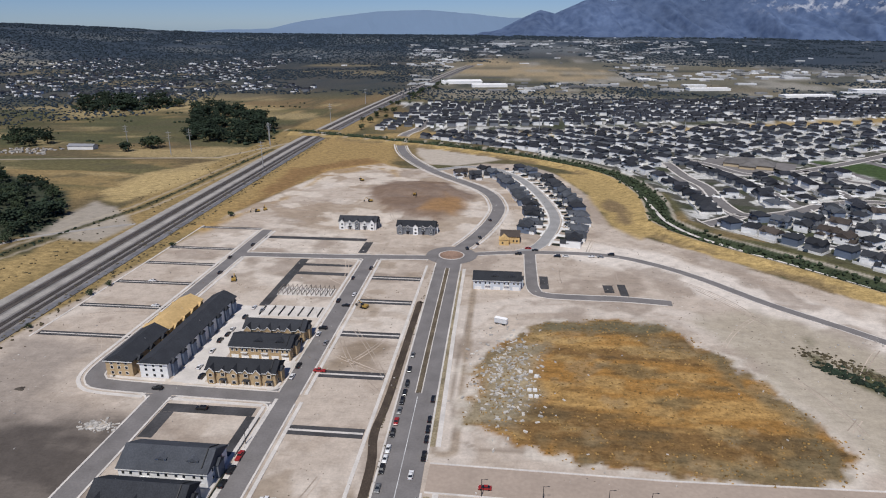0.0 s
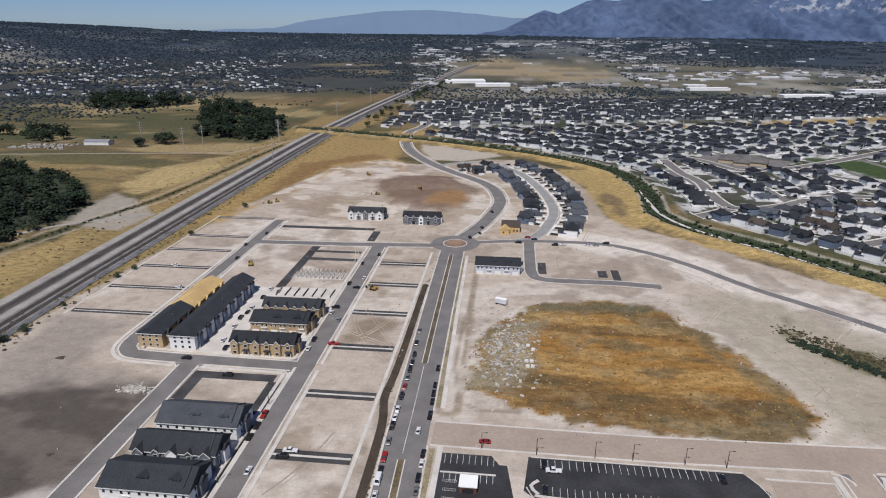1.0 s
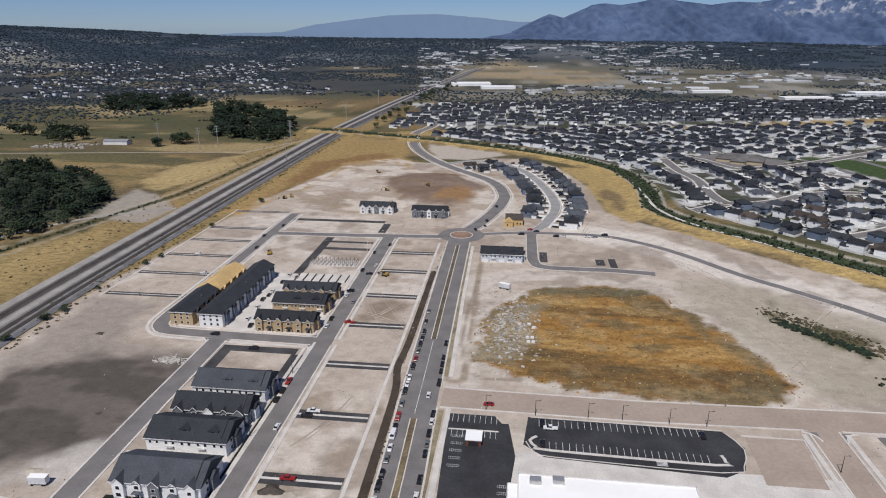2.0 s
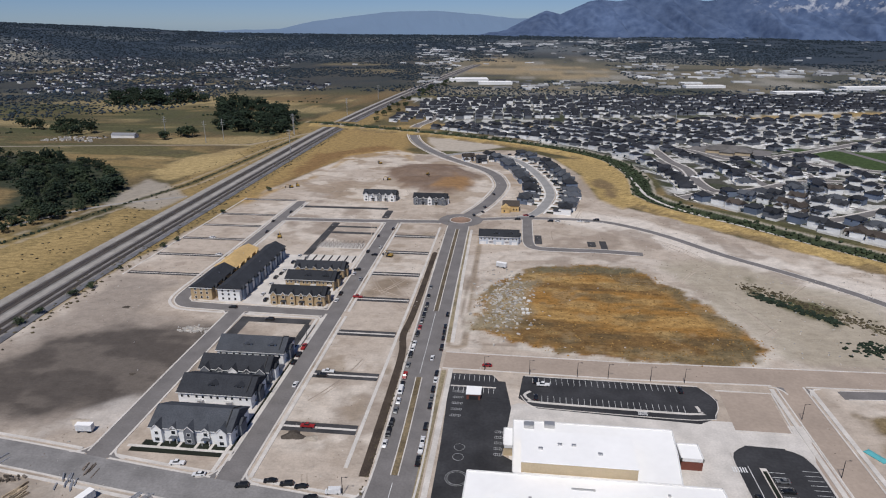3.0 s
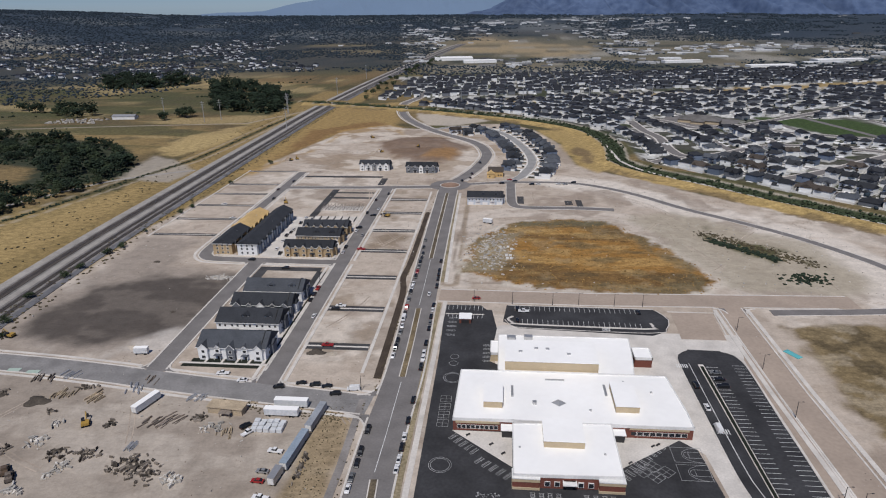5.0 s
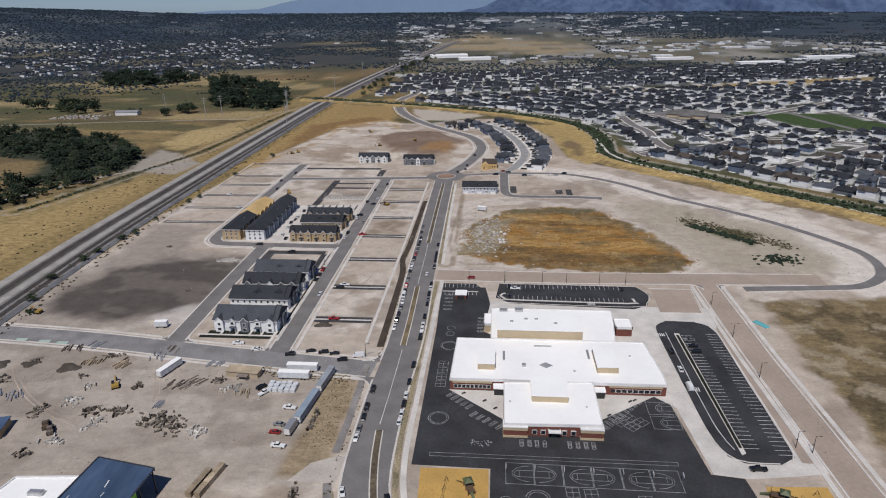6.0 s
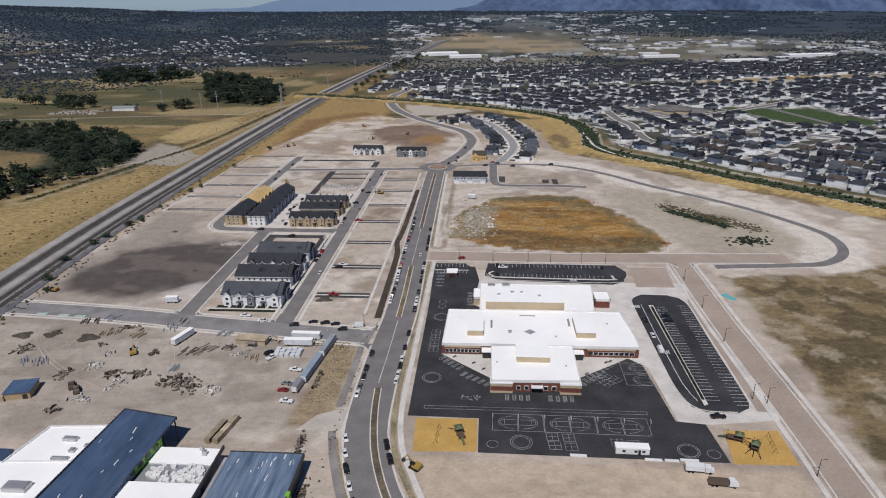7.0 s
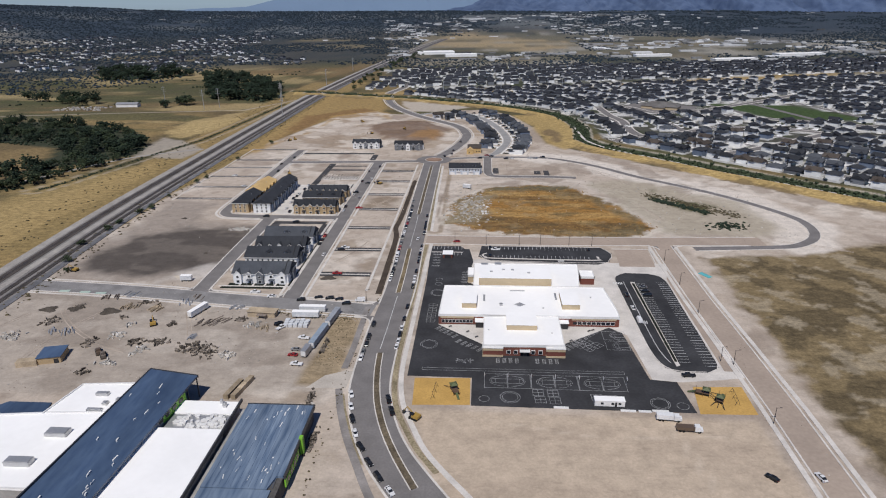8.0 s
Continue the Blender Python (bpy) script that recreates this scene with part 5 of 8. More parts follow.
def townhouse(x0, y0, x1, y1, eave, rise, along, wall, roof, label, front="gables", second=None, units=5, group="townhouses"):
    root = thing("townhouse", label, "townhouse", group, (x0 + x1) / 2, (y0 + y1) / 2)
    w, d = (x1 - x0) / 2, (y1 - y0) / 2
    second = second or wall
    part("wall", Shape().box(-w, -d, 0, w, d, eave), wall, root)
    part("roof", Shape().gable(-w - 0.6, -d - 0.6, w + 0.6, d + 0.6, eave + 0.25, rise, along), roof, root)
    part("fascia", Shape().box(-w - 0.7, -d - 0.7, eave - 0.2, w + 0.7, -d - 0.58, eave + 0.12), TRIM, root)
    part("fascia", Shape().box(-w - 0.7, d + 0.58, eave - 0.2, w + 0.7, d + 0.7, eave + 0.12), TRIM, root)
    for k in range(3):
        u = -w * 0.6 + k * w * 0.6
        part("roof_vent", Shape().rod((u, 0.8, eave + rise * 0.75), (u, 0.8, eave + rise * 0.75 + 0.9), 0.12, 0.12), GALV, root)
    if along == "x":
        step = 2 * w / units
        for k in range(units):
            u = -w + (k + 0.5) * step
            if front == "gables":
                if k % 2:
                    gable_bay(root, u, -d, step * 0.44, 2.9, eave + 0.1, 1.5, wall, roof, 0.7, 3.0)
                else:
                    gable_bay(root, u, -d, step * 0.62, 0, eave + 0.2, 2.1, second if k % 4 else wall, roof)
                    window(root, u, -d - 1.42, eave - 2.2, 1.3, 1.3, "s")
                    window(root, u, -d - 1.42, 0.9, 1.7, 1.4, "s")
                if k % 2:
                    window(root, u, -d - 0.72, eave - 2.1, 1.5, 1.4, "s")
                    part("porch_roof", Shape().hip(u - 1.7, -d - 1.8, u + 1.7, -d, 2.6, 0.7, 0.15), roof, root)
                    part("door", Shape().box(u - 0.5, -d - 0.08, 0, u + 0.5, -d + 0.02, 2.1), DARK, root)
                    for e in (-1.5, 1.5):
                        part("porch_post", Shape().box(u + e - 0.1, -d - 1.7, 0, u + e + 0.1, -d - 1.5, 2.45), TRIM, root)
            else:
                part("garage_door", Shape().box(u - step * 0.36, -d - 0.07, 0, u + step * 0.36, -d + 0.02, 2.2), TRIM, root)
                for e in (-0.22, 0.22):
                    window(root, u + e * step, -d - 0.02, eave - 2.2, 1.0, 1.2, "s")
                if k % 2:
                    part("balcony", Shape().box(u - 1.6, -d - 1.2, eave - 3.0, u + 1.6, -d, eave - 2.85).box(u - 1.6, -d - 1.2, eave - 2.85, u + 1.6, -d - 1.1, eave - 2.1), TRIM, root)
        if front == "garages":
            for u in (-w * 0.1, w * 0.62):
                part("dormer_wall", Shape().box(u - 1.9, -d * 0.62, eave + 0.3, u + 1.9, -d * 0.1, eave + rise * 0.62), wall, root)
                part("dormer_roof", Shape().gable(u - 2.2, -d * 0.62 - 0.4, u + 2.2, d * 0.05, eave + rise * 0.62, 1.1, "y", 0.15), roof, root)
                window(root, u, -d * 0.62 - 0.02, eave + rise * 0.62 - 1.1, 2.0, 0.8, "s")
        for v in (-d * 0.45, d * 0.45):
            part("parapet_fin", Shape().add([(w * 0.86, v - d * 0.4, eave + 0.3), (w * 0.86 + 0.3, v - d * 0.4, eave + 0.3), (w * 0.86 + 0.3, v + d * 0.4, eave + 0.3), (w * 0.86, v + d * 0.4, eave + 0.3)]
                 + [(x, y, eave + 0.75 + rise * (1 - abs(y) / (d + 0.6))) for x, y in ((w * 0.86, v - d * 0.4), (w * 0.86 + 0.3, v - d * 0.4), (w * 0.86 + 0.3, v + d * 0.4), (w * 0.86, v + d * 0.4))],
                 [(0, 1, 5, 4), (1, 2, 6, 5), (2, 3, 7, 6), (3, 0, 4, 7), (4, 5, 6, 7)]), DARK, root)
            window(root, w + 0.02, v, eave - 2.2, 1.1, 1.3, "e")
            window(root, w + 0.02, v, 0.9, 1.1, 1.4, "e")
        part("side_bay", Shape().box(w, -d * 0.3, 0, w + 1.6, d * 0.3, eave - 0.6), second, root)
        part("side_bay_roof", Shape().gable(w - 3, -d * 0.3 - 0.3, w + 1.9, d * 0.3 + 0.3, eave - 0.4, 1.6, "x"), roof, root)
    else:
        for sg, face in ((1, "e"), (-1, "w")):
            n = max(3, int(2 * d / 9))
            for k in range(n):
                v = -d + (k + 0.5) * 2 * d / n
                for z in (0.9, 3.7) + ((6.2,) if eave > 7.5 else ()):
                    window(root, sg * (w + 0.02), v, z, 1.3, 1.4, face)
                if sg == 1:
                    part("side_bay", Shape().box(w, v - 1.9, 0, w + 1.3, v + 1.9, eave - 1.0), second, root)
                    part("side_bay_roof", Shape().gable(w - 3.2, v - 2.2, w + 1.6, v + 2.2, eave - 0.8, 1.7, "x"), roof, root)
        part("gable_wall", Shape().add([(-w, -d - 0.02, eave), (w, -d - 0.02, eave), (0, -d - 0.02, eave + rise * 0.95), (-w, -d + 0.3, eave), (w, -d + 0.3, eave), (0, -d + 0.3, eave + rise * 0.95)], [(0, 1, 2), (4, 3, 5), (0, 3, 4, 1)]), wall, root)
        for u in (-w * 0.55, 0, w * 0.55):
            for z in (0.9, 3.7) + ((6.0,) if eave > 7.5 else ()):
                window(root, u, -d - 0.03, z, 1.2, 1.3, "s")
        part("barge_board", Shape().box(-w - 0.7, -d - 0.72, eave - 0.1, w + 0.7, -d - 0.62, eave + 0.2), TRIM, root)
    return root


LABEL_C = "white townhouse row, dark grey roof"
townhouse(-133.5, 112, -100.5, 129, 6, 4.6, "x", SIDING_WHITE, GREY_SHINGLE, LABEL_C + " and gabled fronts", "gables", SIDING_GREY)
townhouse(-135, 136.5, -102.5, 153, 6.3, 4.4, "x", SIDING_WHITE, SHINGLE, LABEL_C + " and garage doors", "garages", SIDING_GREY)
townhouse(-135, 156.5, -102.5, 169.5, 6.3, 4.4, "x", SIDING_GREY, SHINGLE, "grey and white townhouse row with gabled fronts", "gables", SIDING_WHITE)
townhouse(-135, 174, -102, 190, 6.3, 4.6, "x", SIDING_WHITE, GREY_SHINGLE, LABEL_C + " beside a bare lot", "garages", SIDING_GREY)
townhouse(-184, 243.5, -171, 276, 7.6, 3.6, "y", SIDING_TAN, SHINGLE, "long tan townhouse row with a charcoal roof")
townhouse(-167, 243, -153.5, 320, 7.6, 3.6, "y", SIDING_WHITE, SHINGLE, "long white townhouse row with a charcoal roof", second=SIDING_BLUE)
osb = townhouse(-184, 277.5, -170.5, 314, 7.6, 3.2, "y", OSB, OSB, "unroofed townhouse row in bare yellow sheathing board")
rng = np.random.RandomState(11)
for k in range(13):
    y = -18 + k * 2.7
    part("roof_sheet", Shape().box(-7.4 + rng.uniform(-1.2, 0.6), y, 7.5, -6.2, y + 2.3, 7.72), OSB, osb)
townhouse(-134.5, 242, -102, 253.5, 6.4, 3.6, "x", SIDING_TAN, SHINGLE, "tan stucco townhouse row with gabled fronts", "gables", SIDING_TAN, 6)
townhouse(-133.5, 265, -103, 280, 6.4, 3.4, "x", SIDING_TAN, SHINGLE, "tan stucco townhouse row with garage doors", "garages", SIDING_TAN, 6)
townhouse(-134, 284, -102, 296, 6.4, 3.4, "x", SIDING_TAN, SHINGLE, "tan stucco townhouse row with a dark roof", "gables", SIDING_TAN, 6)
townhouse(-134, 474, -104, 487, 6, 3.4, "x", SIDING_WHITE, SHINGLE, "white and grey townhouse row on bare soil", "gables", SIDING_GREY)
townhouse(-86, 466, -56, 479, 6, 3.4, "x", SIDING_GREY, SHINGLE, "grey and white townhouse row beside bare soil", "gables", SIDING_WHITE)
townhouse(-20, 363, 9, 377, 6, 3.6, "x", WRAP, SHINGLE, "unfinished townhouse row in pale house wrap", "garages", WRAP)

# lawns and paths round the finished rows
for x0, y0, x1, y1 in ((-139, 104.5, -100.6, 107), (-136, 108.5, -101.5, 111.8), (-100.2, 109, -98.9, 185)):
    setting("lawn", Shape().box(x0, y0, -0.1, x1, y1, 0.1), LAWN, "dark lawn strip")
setting("pavement", Shape().box(-141, 107, -0.1, -98, 108.4, 0.14), CONCRETE, "pale concrete footway")
setting("pavement", Shape().box(-98.8, 103, -0.1, -99.0 + 1.6, 232, 0.14), CONCRETE, "pale concrete footway")
for x in (-129, -121, -114, -108):
    setting("path", Shape().box(x - 0.6, 108.3, -0.1, x + 0.6, 112.8, 0.13), CONCRETE, "pale concrete path")
setting("pavement", Shape().box(-143, 130, -0.2, -101.6, 136, 0.05), CONCRETE, "pale concrete shared drive")
setting("pavement", Shape().box(-143, 169.8, -0.2, -102, 173.8, 0.05), CONCRETE, "pale concrete shared drive")
setting("pavement", Shape().box(-152, 241, -0.2, -136, 325, 0.05), CONCRETE, "pale concrete shared drive")
setting("pavement", Shape().box(-135.9, 254, -0.2, -99.9, 264.6, 0.05), CONCRETE, "pale concrete shared drive")

# timber frames going up north of the tan rows
t = thing("house_framing", "bare timber wall frames on a concrete slab", "framing", x=-121, y=348)
part("slab", Shape().box(-17, -6, -0.1, 17, 6, 0.15), CONCRETE, t)
for k in range(12):
    u = -16 + k * 2.9
    part("stud_wall", Shape().box(u - 0.15, -5.5, 0.15, u + 0.15, 5.5, 0.4).box(u - 0.15, -5.5, 2.5, u + 0.15, 5.5, 2.7).box(u - 0.12, -5.5, 0.4, u + 0.12, -5.1, 2.5).box(u - 0.12, -0.2, 0.4, u + 0.12, 0.2, 2.5).box(u - 0.12, 5.1, 0.4, u + 0.12, 5.5, 2.5), SCRAP, t)
t = thing("foundation", "pale concrete foundation slab with low walls", "foundation", x=-121, y=320)
part("slab", Shape().box(-18, -7, -0.1, 18, 7, 0.12), CONCRETE, t)
for k in range(7):
    part("stem_wall", Shape().box(-17 + k * 5.6, -6.5, 0.12, -16.6 + k * 5.6, 5, 1.0), DARK_ALLEY, t)


def house(kind, wall, roof):
    """One detached house, its front to the south, base at the origin; returned with all its parts."""
    root = thing("house", "detached house with a dark shingle roof", "house", "suburban houses")
    w, d, e = ((6.2, 5.2, 5.6), (7.2, 5.6, 3.4), (5.8, 5.8, 5.8), (6.8, 5.0, 5.6))[kind]
    part("wall", Shape().box(-w, -d, -1, w, d, e), wall, root)
    cross = 2.6 if kind % 2 else -2.6
    if kind in (0, 3):
        part("roof", Shape().gable(-w - 0.5, -d - 0.5, w + 0.5, d + 0.5, e + 0.2, 3.0, "x").gable(cross - 2.6, -d - 1.4, cross + 2.6, d + 1.2, e + 0.15, 2.5, "y"), roof, root)
    else:
        part("roof", Shape().hip(-w - 0.5, -d - 0.5, w + 0.5, d + 0.5, e + 0.2, 2.8).gable(cross - 2.3, -d - 1.2, cross + 2.3, 0, e + 0.15, 2.1, "y"), roof, root)
    g = -w + 3.2 if kind % 2 else w - 3.2
    part("garage", Shape().box(g - 3.1, -d - 4.2, -1, g + 3.1, -d, 3.0), SIDING_WHITE, root)
    part("garage_roof", Shape().gable(g - 3.5, -d - 4.6, g + 3.5, -d + 2, 3.1, 2.0, "y"), roof, root)
    part("garage_door", Shape().box(g - 2.5, -d - 4.28, 0, g + 2.5, -d - 4.18, 2.2), TRIM, root)
    q = -g
    part("porch_roof", Shape().gable(q - 2.0, -d - 2.0, q + 2.0, -d + 1, 2.8, 1.2, "y"), roof, root)
    part("door", Shape().box(q - 0.5, -d - 0.07, 0, q + 0.5, -d, 2.1), DARK, root)
    for u in (-w * 0.5, w * 0.5):
        part("window", Shape().box(u - 0.9, -d - 0.06, e - 2.2, u + 0.9, -d, e - 0.9), GLASS, root)
    for v in (0.0,):
        part("window", Shape().box(-w - 0.06, v - 0.7, e - 2.2, -w, v + 0.7, e - 0.9), GLASS, root)
    return root


KINDS = [house(0, SIDING_WHITE, SHINGLE), house(1, SIDING_GREY, SHINGLE), house(2, SIDING_BLUE, SHINGLE), house(3, SIDING_WHITE, BROWN_SHINGLE),
         house(2, SIDING_WHITE, SHINGLE), house(0, SIDING_GREY, SHINGLE), house(3, SIDING_BLUE, GREY_SHINGLE), house(1, SIDING_WHITE, GREY_SHINGLE)]
LABELS = ["white detached house with a charcoal gable roof", "grey low house with a charcoal hipped roof", "blue-grey two-storey house with a charcoal hipped roof",
          "white house with a brown shingle roof", "white two-storey house with a charcoal hipped roof", "grey detached house with a charcoal gable roof", "blue-grey house with a slate gable roof", "white low house with a slate hipped roof"]
for h, text in zip(KINDS, LABELS):
    h["label"] = text
used_kinds = set()


def put_house(k, x, y, turn):
    z = ground_z(x, y)
    m = pose(x, y, z, 0, 0, turn)
    if k not in used_kinds:
        used_kinds.add(k)
        KINDS[k].matrix_world = m
        return KINDS[k]
    return copy_thing(KINDS[k], m)


# crescent of new houses: two sides of its street, with drives
rng = np.random.RandomState(21)
drives, grass = Shape(), Shape()
line = [Vector(p) for p in spline([(27, 458), (38, 500), (38.5, 540), (29, 600), (11, 660), (-12, 700)], 2)]
for side in (1, -1):
    run, last = 0.0, -99.0
    for a, b in zip(line, line[1:]):
        run += (b - a).length
        if run - last < 16.5 or (side == 1 and run < 22):
            continue
        last = run
        dr = (b - a).normalized()
        out = Vector((-dr.y, dr.x)) * side
        p = a + out * rng.uniform(19.5, 23.5)
        turn = math.degrees(math.atan2(out.y, out.x)) - 90 + rng.uniform(-9, 9)
        put_house(int(rng.choice([6, 2, 7, 6, 6, 7, 0, 7])), p.x, p.y, turn)
        drives.strip([tuple(a + out * 5 + dr * 3), tuple(a + out * 14 + dr * 3)], 5.2, 0.0, 0.09)
        drives.strip([tuple(a + out * 5.6 - dr * 8), tuple(a + out * 5.6 + dr * 8)], 1.5, 0.0, 0.11)
        grass.strip([tuple(a + out * 7 - dr * 3), tuple(a + out * 15 - dr * 3)], 5.0, 0.0, 0.07)
for x, y, turn, k in ((-36, 660, 10, 5), (-52, 668, 20, 3), (-20, 672, 0, 1)):
    put_house(k, x, y, turn)
t = thing("house", "half-built house with bare sheathing and dark roof", "house", x=2, y=458)
part("wall", Shape().box(-7, -6, 0, 7, 6, 5.2), OSB, t)
part("roof", Shape().gable(-7.5, -6.5, 7.5, 6.5, 5.4, 3.4, "x"), BROWN_SHINGLE, t)
part("wing_wall", Shape().box(-8, -11, 0, -1, -6, 4.4), OSB, t)
part("wing_roof", Shape().gable(-8.4, -11.4, -0.6, -4, 4.5, 2.4, "y"), OSB, t)
for u in (-5.5, 2.5, 5):
    part("window", Shape().box(u - 0.6, -11.06 if u < 0 else -6.06, 1.2, u + 0.6, -5.96 if u > 0 else -10.96, 2.6), GLASS, t)

# suburb over the canal: rows that follow the canal, street by street
taken = {}


def open_spot(x, y, gap):
    cx, cy = int(x // gap), int(y // gap)
    for i in (-1, 0, 1):
        for j in (-1, 0, 1):
            for px, py in taken.get((cx + i, cy + j), ()):
                if (px - x) ** 2 + (py - y) ** 2 < gap * gap:
                    return False
    return True


def free(x, y, gap):
    if not open_spot(x, y, gap):
        return False
    taken.setdefault((int(x // gap), int(y // gap)), []).append((x, y))
    return True


def canal_gap(p):
    """Metres from a spot to the smooth canal line."""
    return float(np.sqrt(((CANAL_NP - (p.x, p.y)) ** 2).sum(1).min()))


canal_v = [Vector(p) for p in spline([(-134, 872), (-12, 808), (64, 754), (115, 692), (134, 622), (138, 566), (141, 522), (154, 488), (177, 459), (206, 427), (232, 396), (260, 367), (325, 302), (425, 196), (520, 60), (600, -120)], 4)]
CANAL_NP = np.array([tuple(p) for p in canal_v])
PARKS = ([(340, 800), (480, 780), (530, 630), (395, 650)], [(225, 800), (300, 790), (320, 715), (262, 705)])
LANES = [spline([(182, 759), (186, 690), (195, 644), (192, 583), (198, 548), (220, 547), (252, 563), (288, 590), (340, 600), (420, 560), (520, 470)], 8),
         spline([(324, 731), (349, 684), (398, 656), (500, 600), (640, 520)], 10), spline([(209, 779), (228, 757), (254, 708), (293, 720), (324, 731), (420, 800), (520, 880)], 8),
         spline([(155, 511), (181, 531), (198, 545)], 6), spline([(420, 560), (340, 500), (286, 464), (267, 455)], 8), spline([(520, 470), (440, 390), (380, 330)], 10)]
LANE_NP = np.array([p for lane in LANES for p in lane])
for lane in LANES:
    setting("suburb_street", Shape().strip(lane, 9.5, -0.2, 0.058), ASPHALT, "grey residential street")
    for e in (-6.3, 6.3):
        setting("pavement", Shape().strip(lane, 2.0, -0.2, 0.12, e), CONCRETE, "pale concrete footway")
near_spots, far_spots = [], []
for row in range(24):
    block, slot = divmod(row, 2)
    off = 34 + block * 66 + slot * 36
    for a, b in zip(canal_v, canal_v[1:]):
        d = (b - a).normalized()
        nrm = Vector((-d.y, d.x)) * 1
        p = a + nrm * (off + 9 * (TABLE[row, len(near_spots) % 256] - 0.5))
        if p.y > 965 + 0.23 * p.x or p.y < -60 or p.x > 1100 or not open_spot(p.x, p.y, 15.0):
            continue
        if any(float(inside(np.array(p.x), np.array(p.y), k)) > 0 for k in PARKS) or ((LANE_NP - (p.x, p.y)) ** 2).sum(1).min() < 210:
            continue
        if abs(canal_gap(p) - off) > 8.0 or rng.rand() < 0.02 or not free(p.x, p.y, 15.0):
            continue
        turn = math.degrees(math.atan2(nrm.y, nrm.x)) - 90 + (180 if slot == 0 else 0) + rng.uniform(-14, 14) + (90 if rng.rand() < 0.22 else 0)
        (near_spots if math.hypot(p.x, p.y) < 1000 else far_spots).append((p.x, p.y, turn))
        front = -nrm if slot else nrm
        q = p + front * 14 + d * 3
        drives.strip([tuple(p + front * 9 + d * 3.2), tuple(q)], 5.4, 0, 0.08)
        drives.strip([tuple(p + front * 13.2 - d * 8), tuple(p + front * 13.2 + d * 8)], 1.6, 0, 0.1)
        if rng.rand() < 0.7:
            drives.strip([tuple(p - front * 10 - d * 8), tuple(p - front * 10 + d * 8)], 0.25, 0, 1.9)
            drives.strip([tuple(p + d * 8.2 - front * 10), tuple(p + d * 8.2 + front * 4)], 0.25, 0, 1.9)
        if rng.rand() < 0.6:
            drives.strip([tuple(p - front * 6.5), tuple(p - front * 9.2)], 6, 0, 0.09)
        grass.strip([tuple(p + front * 8 - d * 4), tuple(p + front * 12.6 - d * 4)], 6, 0, 0.06)
near_spots.sort(key=lambda s: math.hypot(s[0] - 60, s[1]))
for k, (x, y, turn) in enumerate(near_spots[:200]):
    put_house(int(rng.choice([0, 1, 2, 3, 4, 5, 0, 4, 6, 7])), x, y, turn)
far_spots += near_spots[200:]
for block in range(12):
    off = 52 + block * 66
    pts = []
    for a, b in zip(canal_v, canal_v[1:]):
        d = (b - a).normalized()
        p = a + Vector((-d.y, d.x)) * off
        if p.y < 965 + 0.23 * p.x and abs(canal_gap(p) - off) < 2.5 and not any(float(inside(np.array(p.x), np.array(p.y), k)) > 0 for k in PARKS):
            pts.append((p.x, p.y))
    setting("suburb_street", Shape().strip(pts, 9, -0.2, 0.05), ASPHALT, "grey residential street")
setting("canal_path", Shape().strip([tuple(a + Vector((-(b - a).normalized().y, (b - a).normalized().x)) * 16) for a, b in zip(canal_v, canal_v[1:])], 3.4, -0.2, 0.09), CONCRETE, "pale concrete canal path")
setting("canal_track", Shape().strip([tuple(a - Vector((-(b - a).normalized().y, (b - a).normalized().x)) * 11) for a, b in zip(canal_v, canal_v[1:])], 3.0, -0.2, 0.09), CONCRETE, "pale gravel canal track")
# older suburb beyond the straw belt, then the town
for yy in np.arange(1010, 1345, 27):
    for xx in np.arange(-250, 1700, 17.0):
        x, y = xx + rng.uniform(-3, 3), yy + 0.16 * xx + rng.uniform(-3, 3)
        if y < 1000 + 0.24 * x + 22 or x < -210 + 0.1 * (y - 1000) or rng.rand() < 0.12 or math.hypot(x, y) > 2300:
            continue
        far_spots.append((x, y, 6 + rng.uniform(-4, 4) + 180 * rng.randint(2)))
# scattered western suburb under trees
for k in range(1400):
    x, y = rng.uniform(-2300, -480), rng.uniform(1330, 2700)
    if vnoise(np.array(x), np.array(y), 260, 50) > 0.40 and (y > 1500 or x < -760):
        far_spots.append((x, y, rng.uniform(0, 180)))


def stuff(name, shape, material, label, category):
    return tagged(part(name, shape, material), label, category, kind="stuff")


walls = {"white": Shape(), "grey": Shape()}
roofs, far_drives = Shape(), Shape()
for x, y, turn in far_spots:
    z = ground_z(x, y)
    w, d, e = rng.uniform(5.2, 7.2), rng.uniform(4.6, 6), rng.choice([3.4, 5.6, 5.8])
    m = pose(x, y, z, 0, 0, turn)
    tmp = Shape().box(-w, -d, -1, w, d, e).box(w - 6, -d - 4, -1, w - 0.2, -d, 2.9)
    key = "white" if rng.rand() < 0.6 else "grey"
    walls[key].add([m @ Vector(p) for p in tmp.v], tmp.f)
    tmp = Shape()
    (tmp.gable if rng.rand() < 0.5 else tmp.hip)(-w - 0.5, -d - 0.5, w + 0.5, d + 0.5, e + 0.2, 2.8)
    tmp.gable(w - 6.4, -d - 4.4, w + 0.2, -d + 2, 3.0, 1.8, "y")
    roofs.add([m @ Vector(p) for p in tmp.v], tmp.f)
    if rng.rand() < 0.8:
        tmp = Shape().box(w - 5.6, -d - 11, 0, w - 0.6, -d - 4, 0.12)
        far_drives.add([m @ Vector(p) for p in tmp.v], tmp.f)
FAR_ROOF = surf("far_roofs", (0.036, 0.038, 0.046), (0.022, 0.024, 0.030), 1.5, 0.85, 0.1, own=0.35, islands=True)
stuff("far_house_walls", walls["white"], SIDING_WHITE, "white walls of many distant houses", "houses")
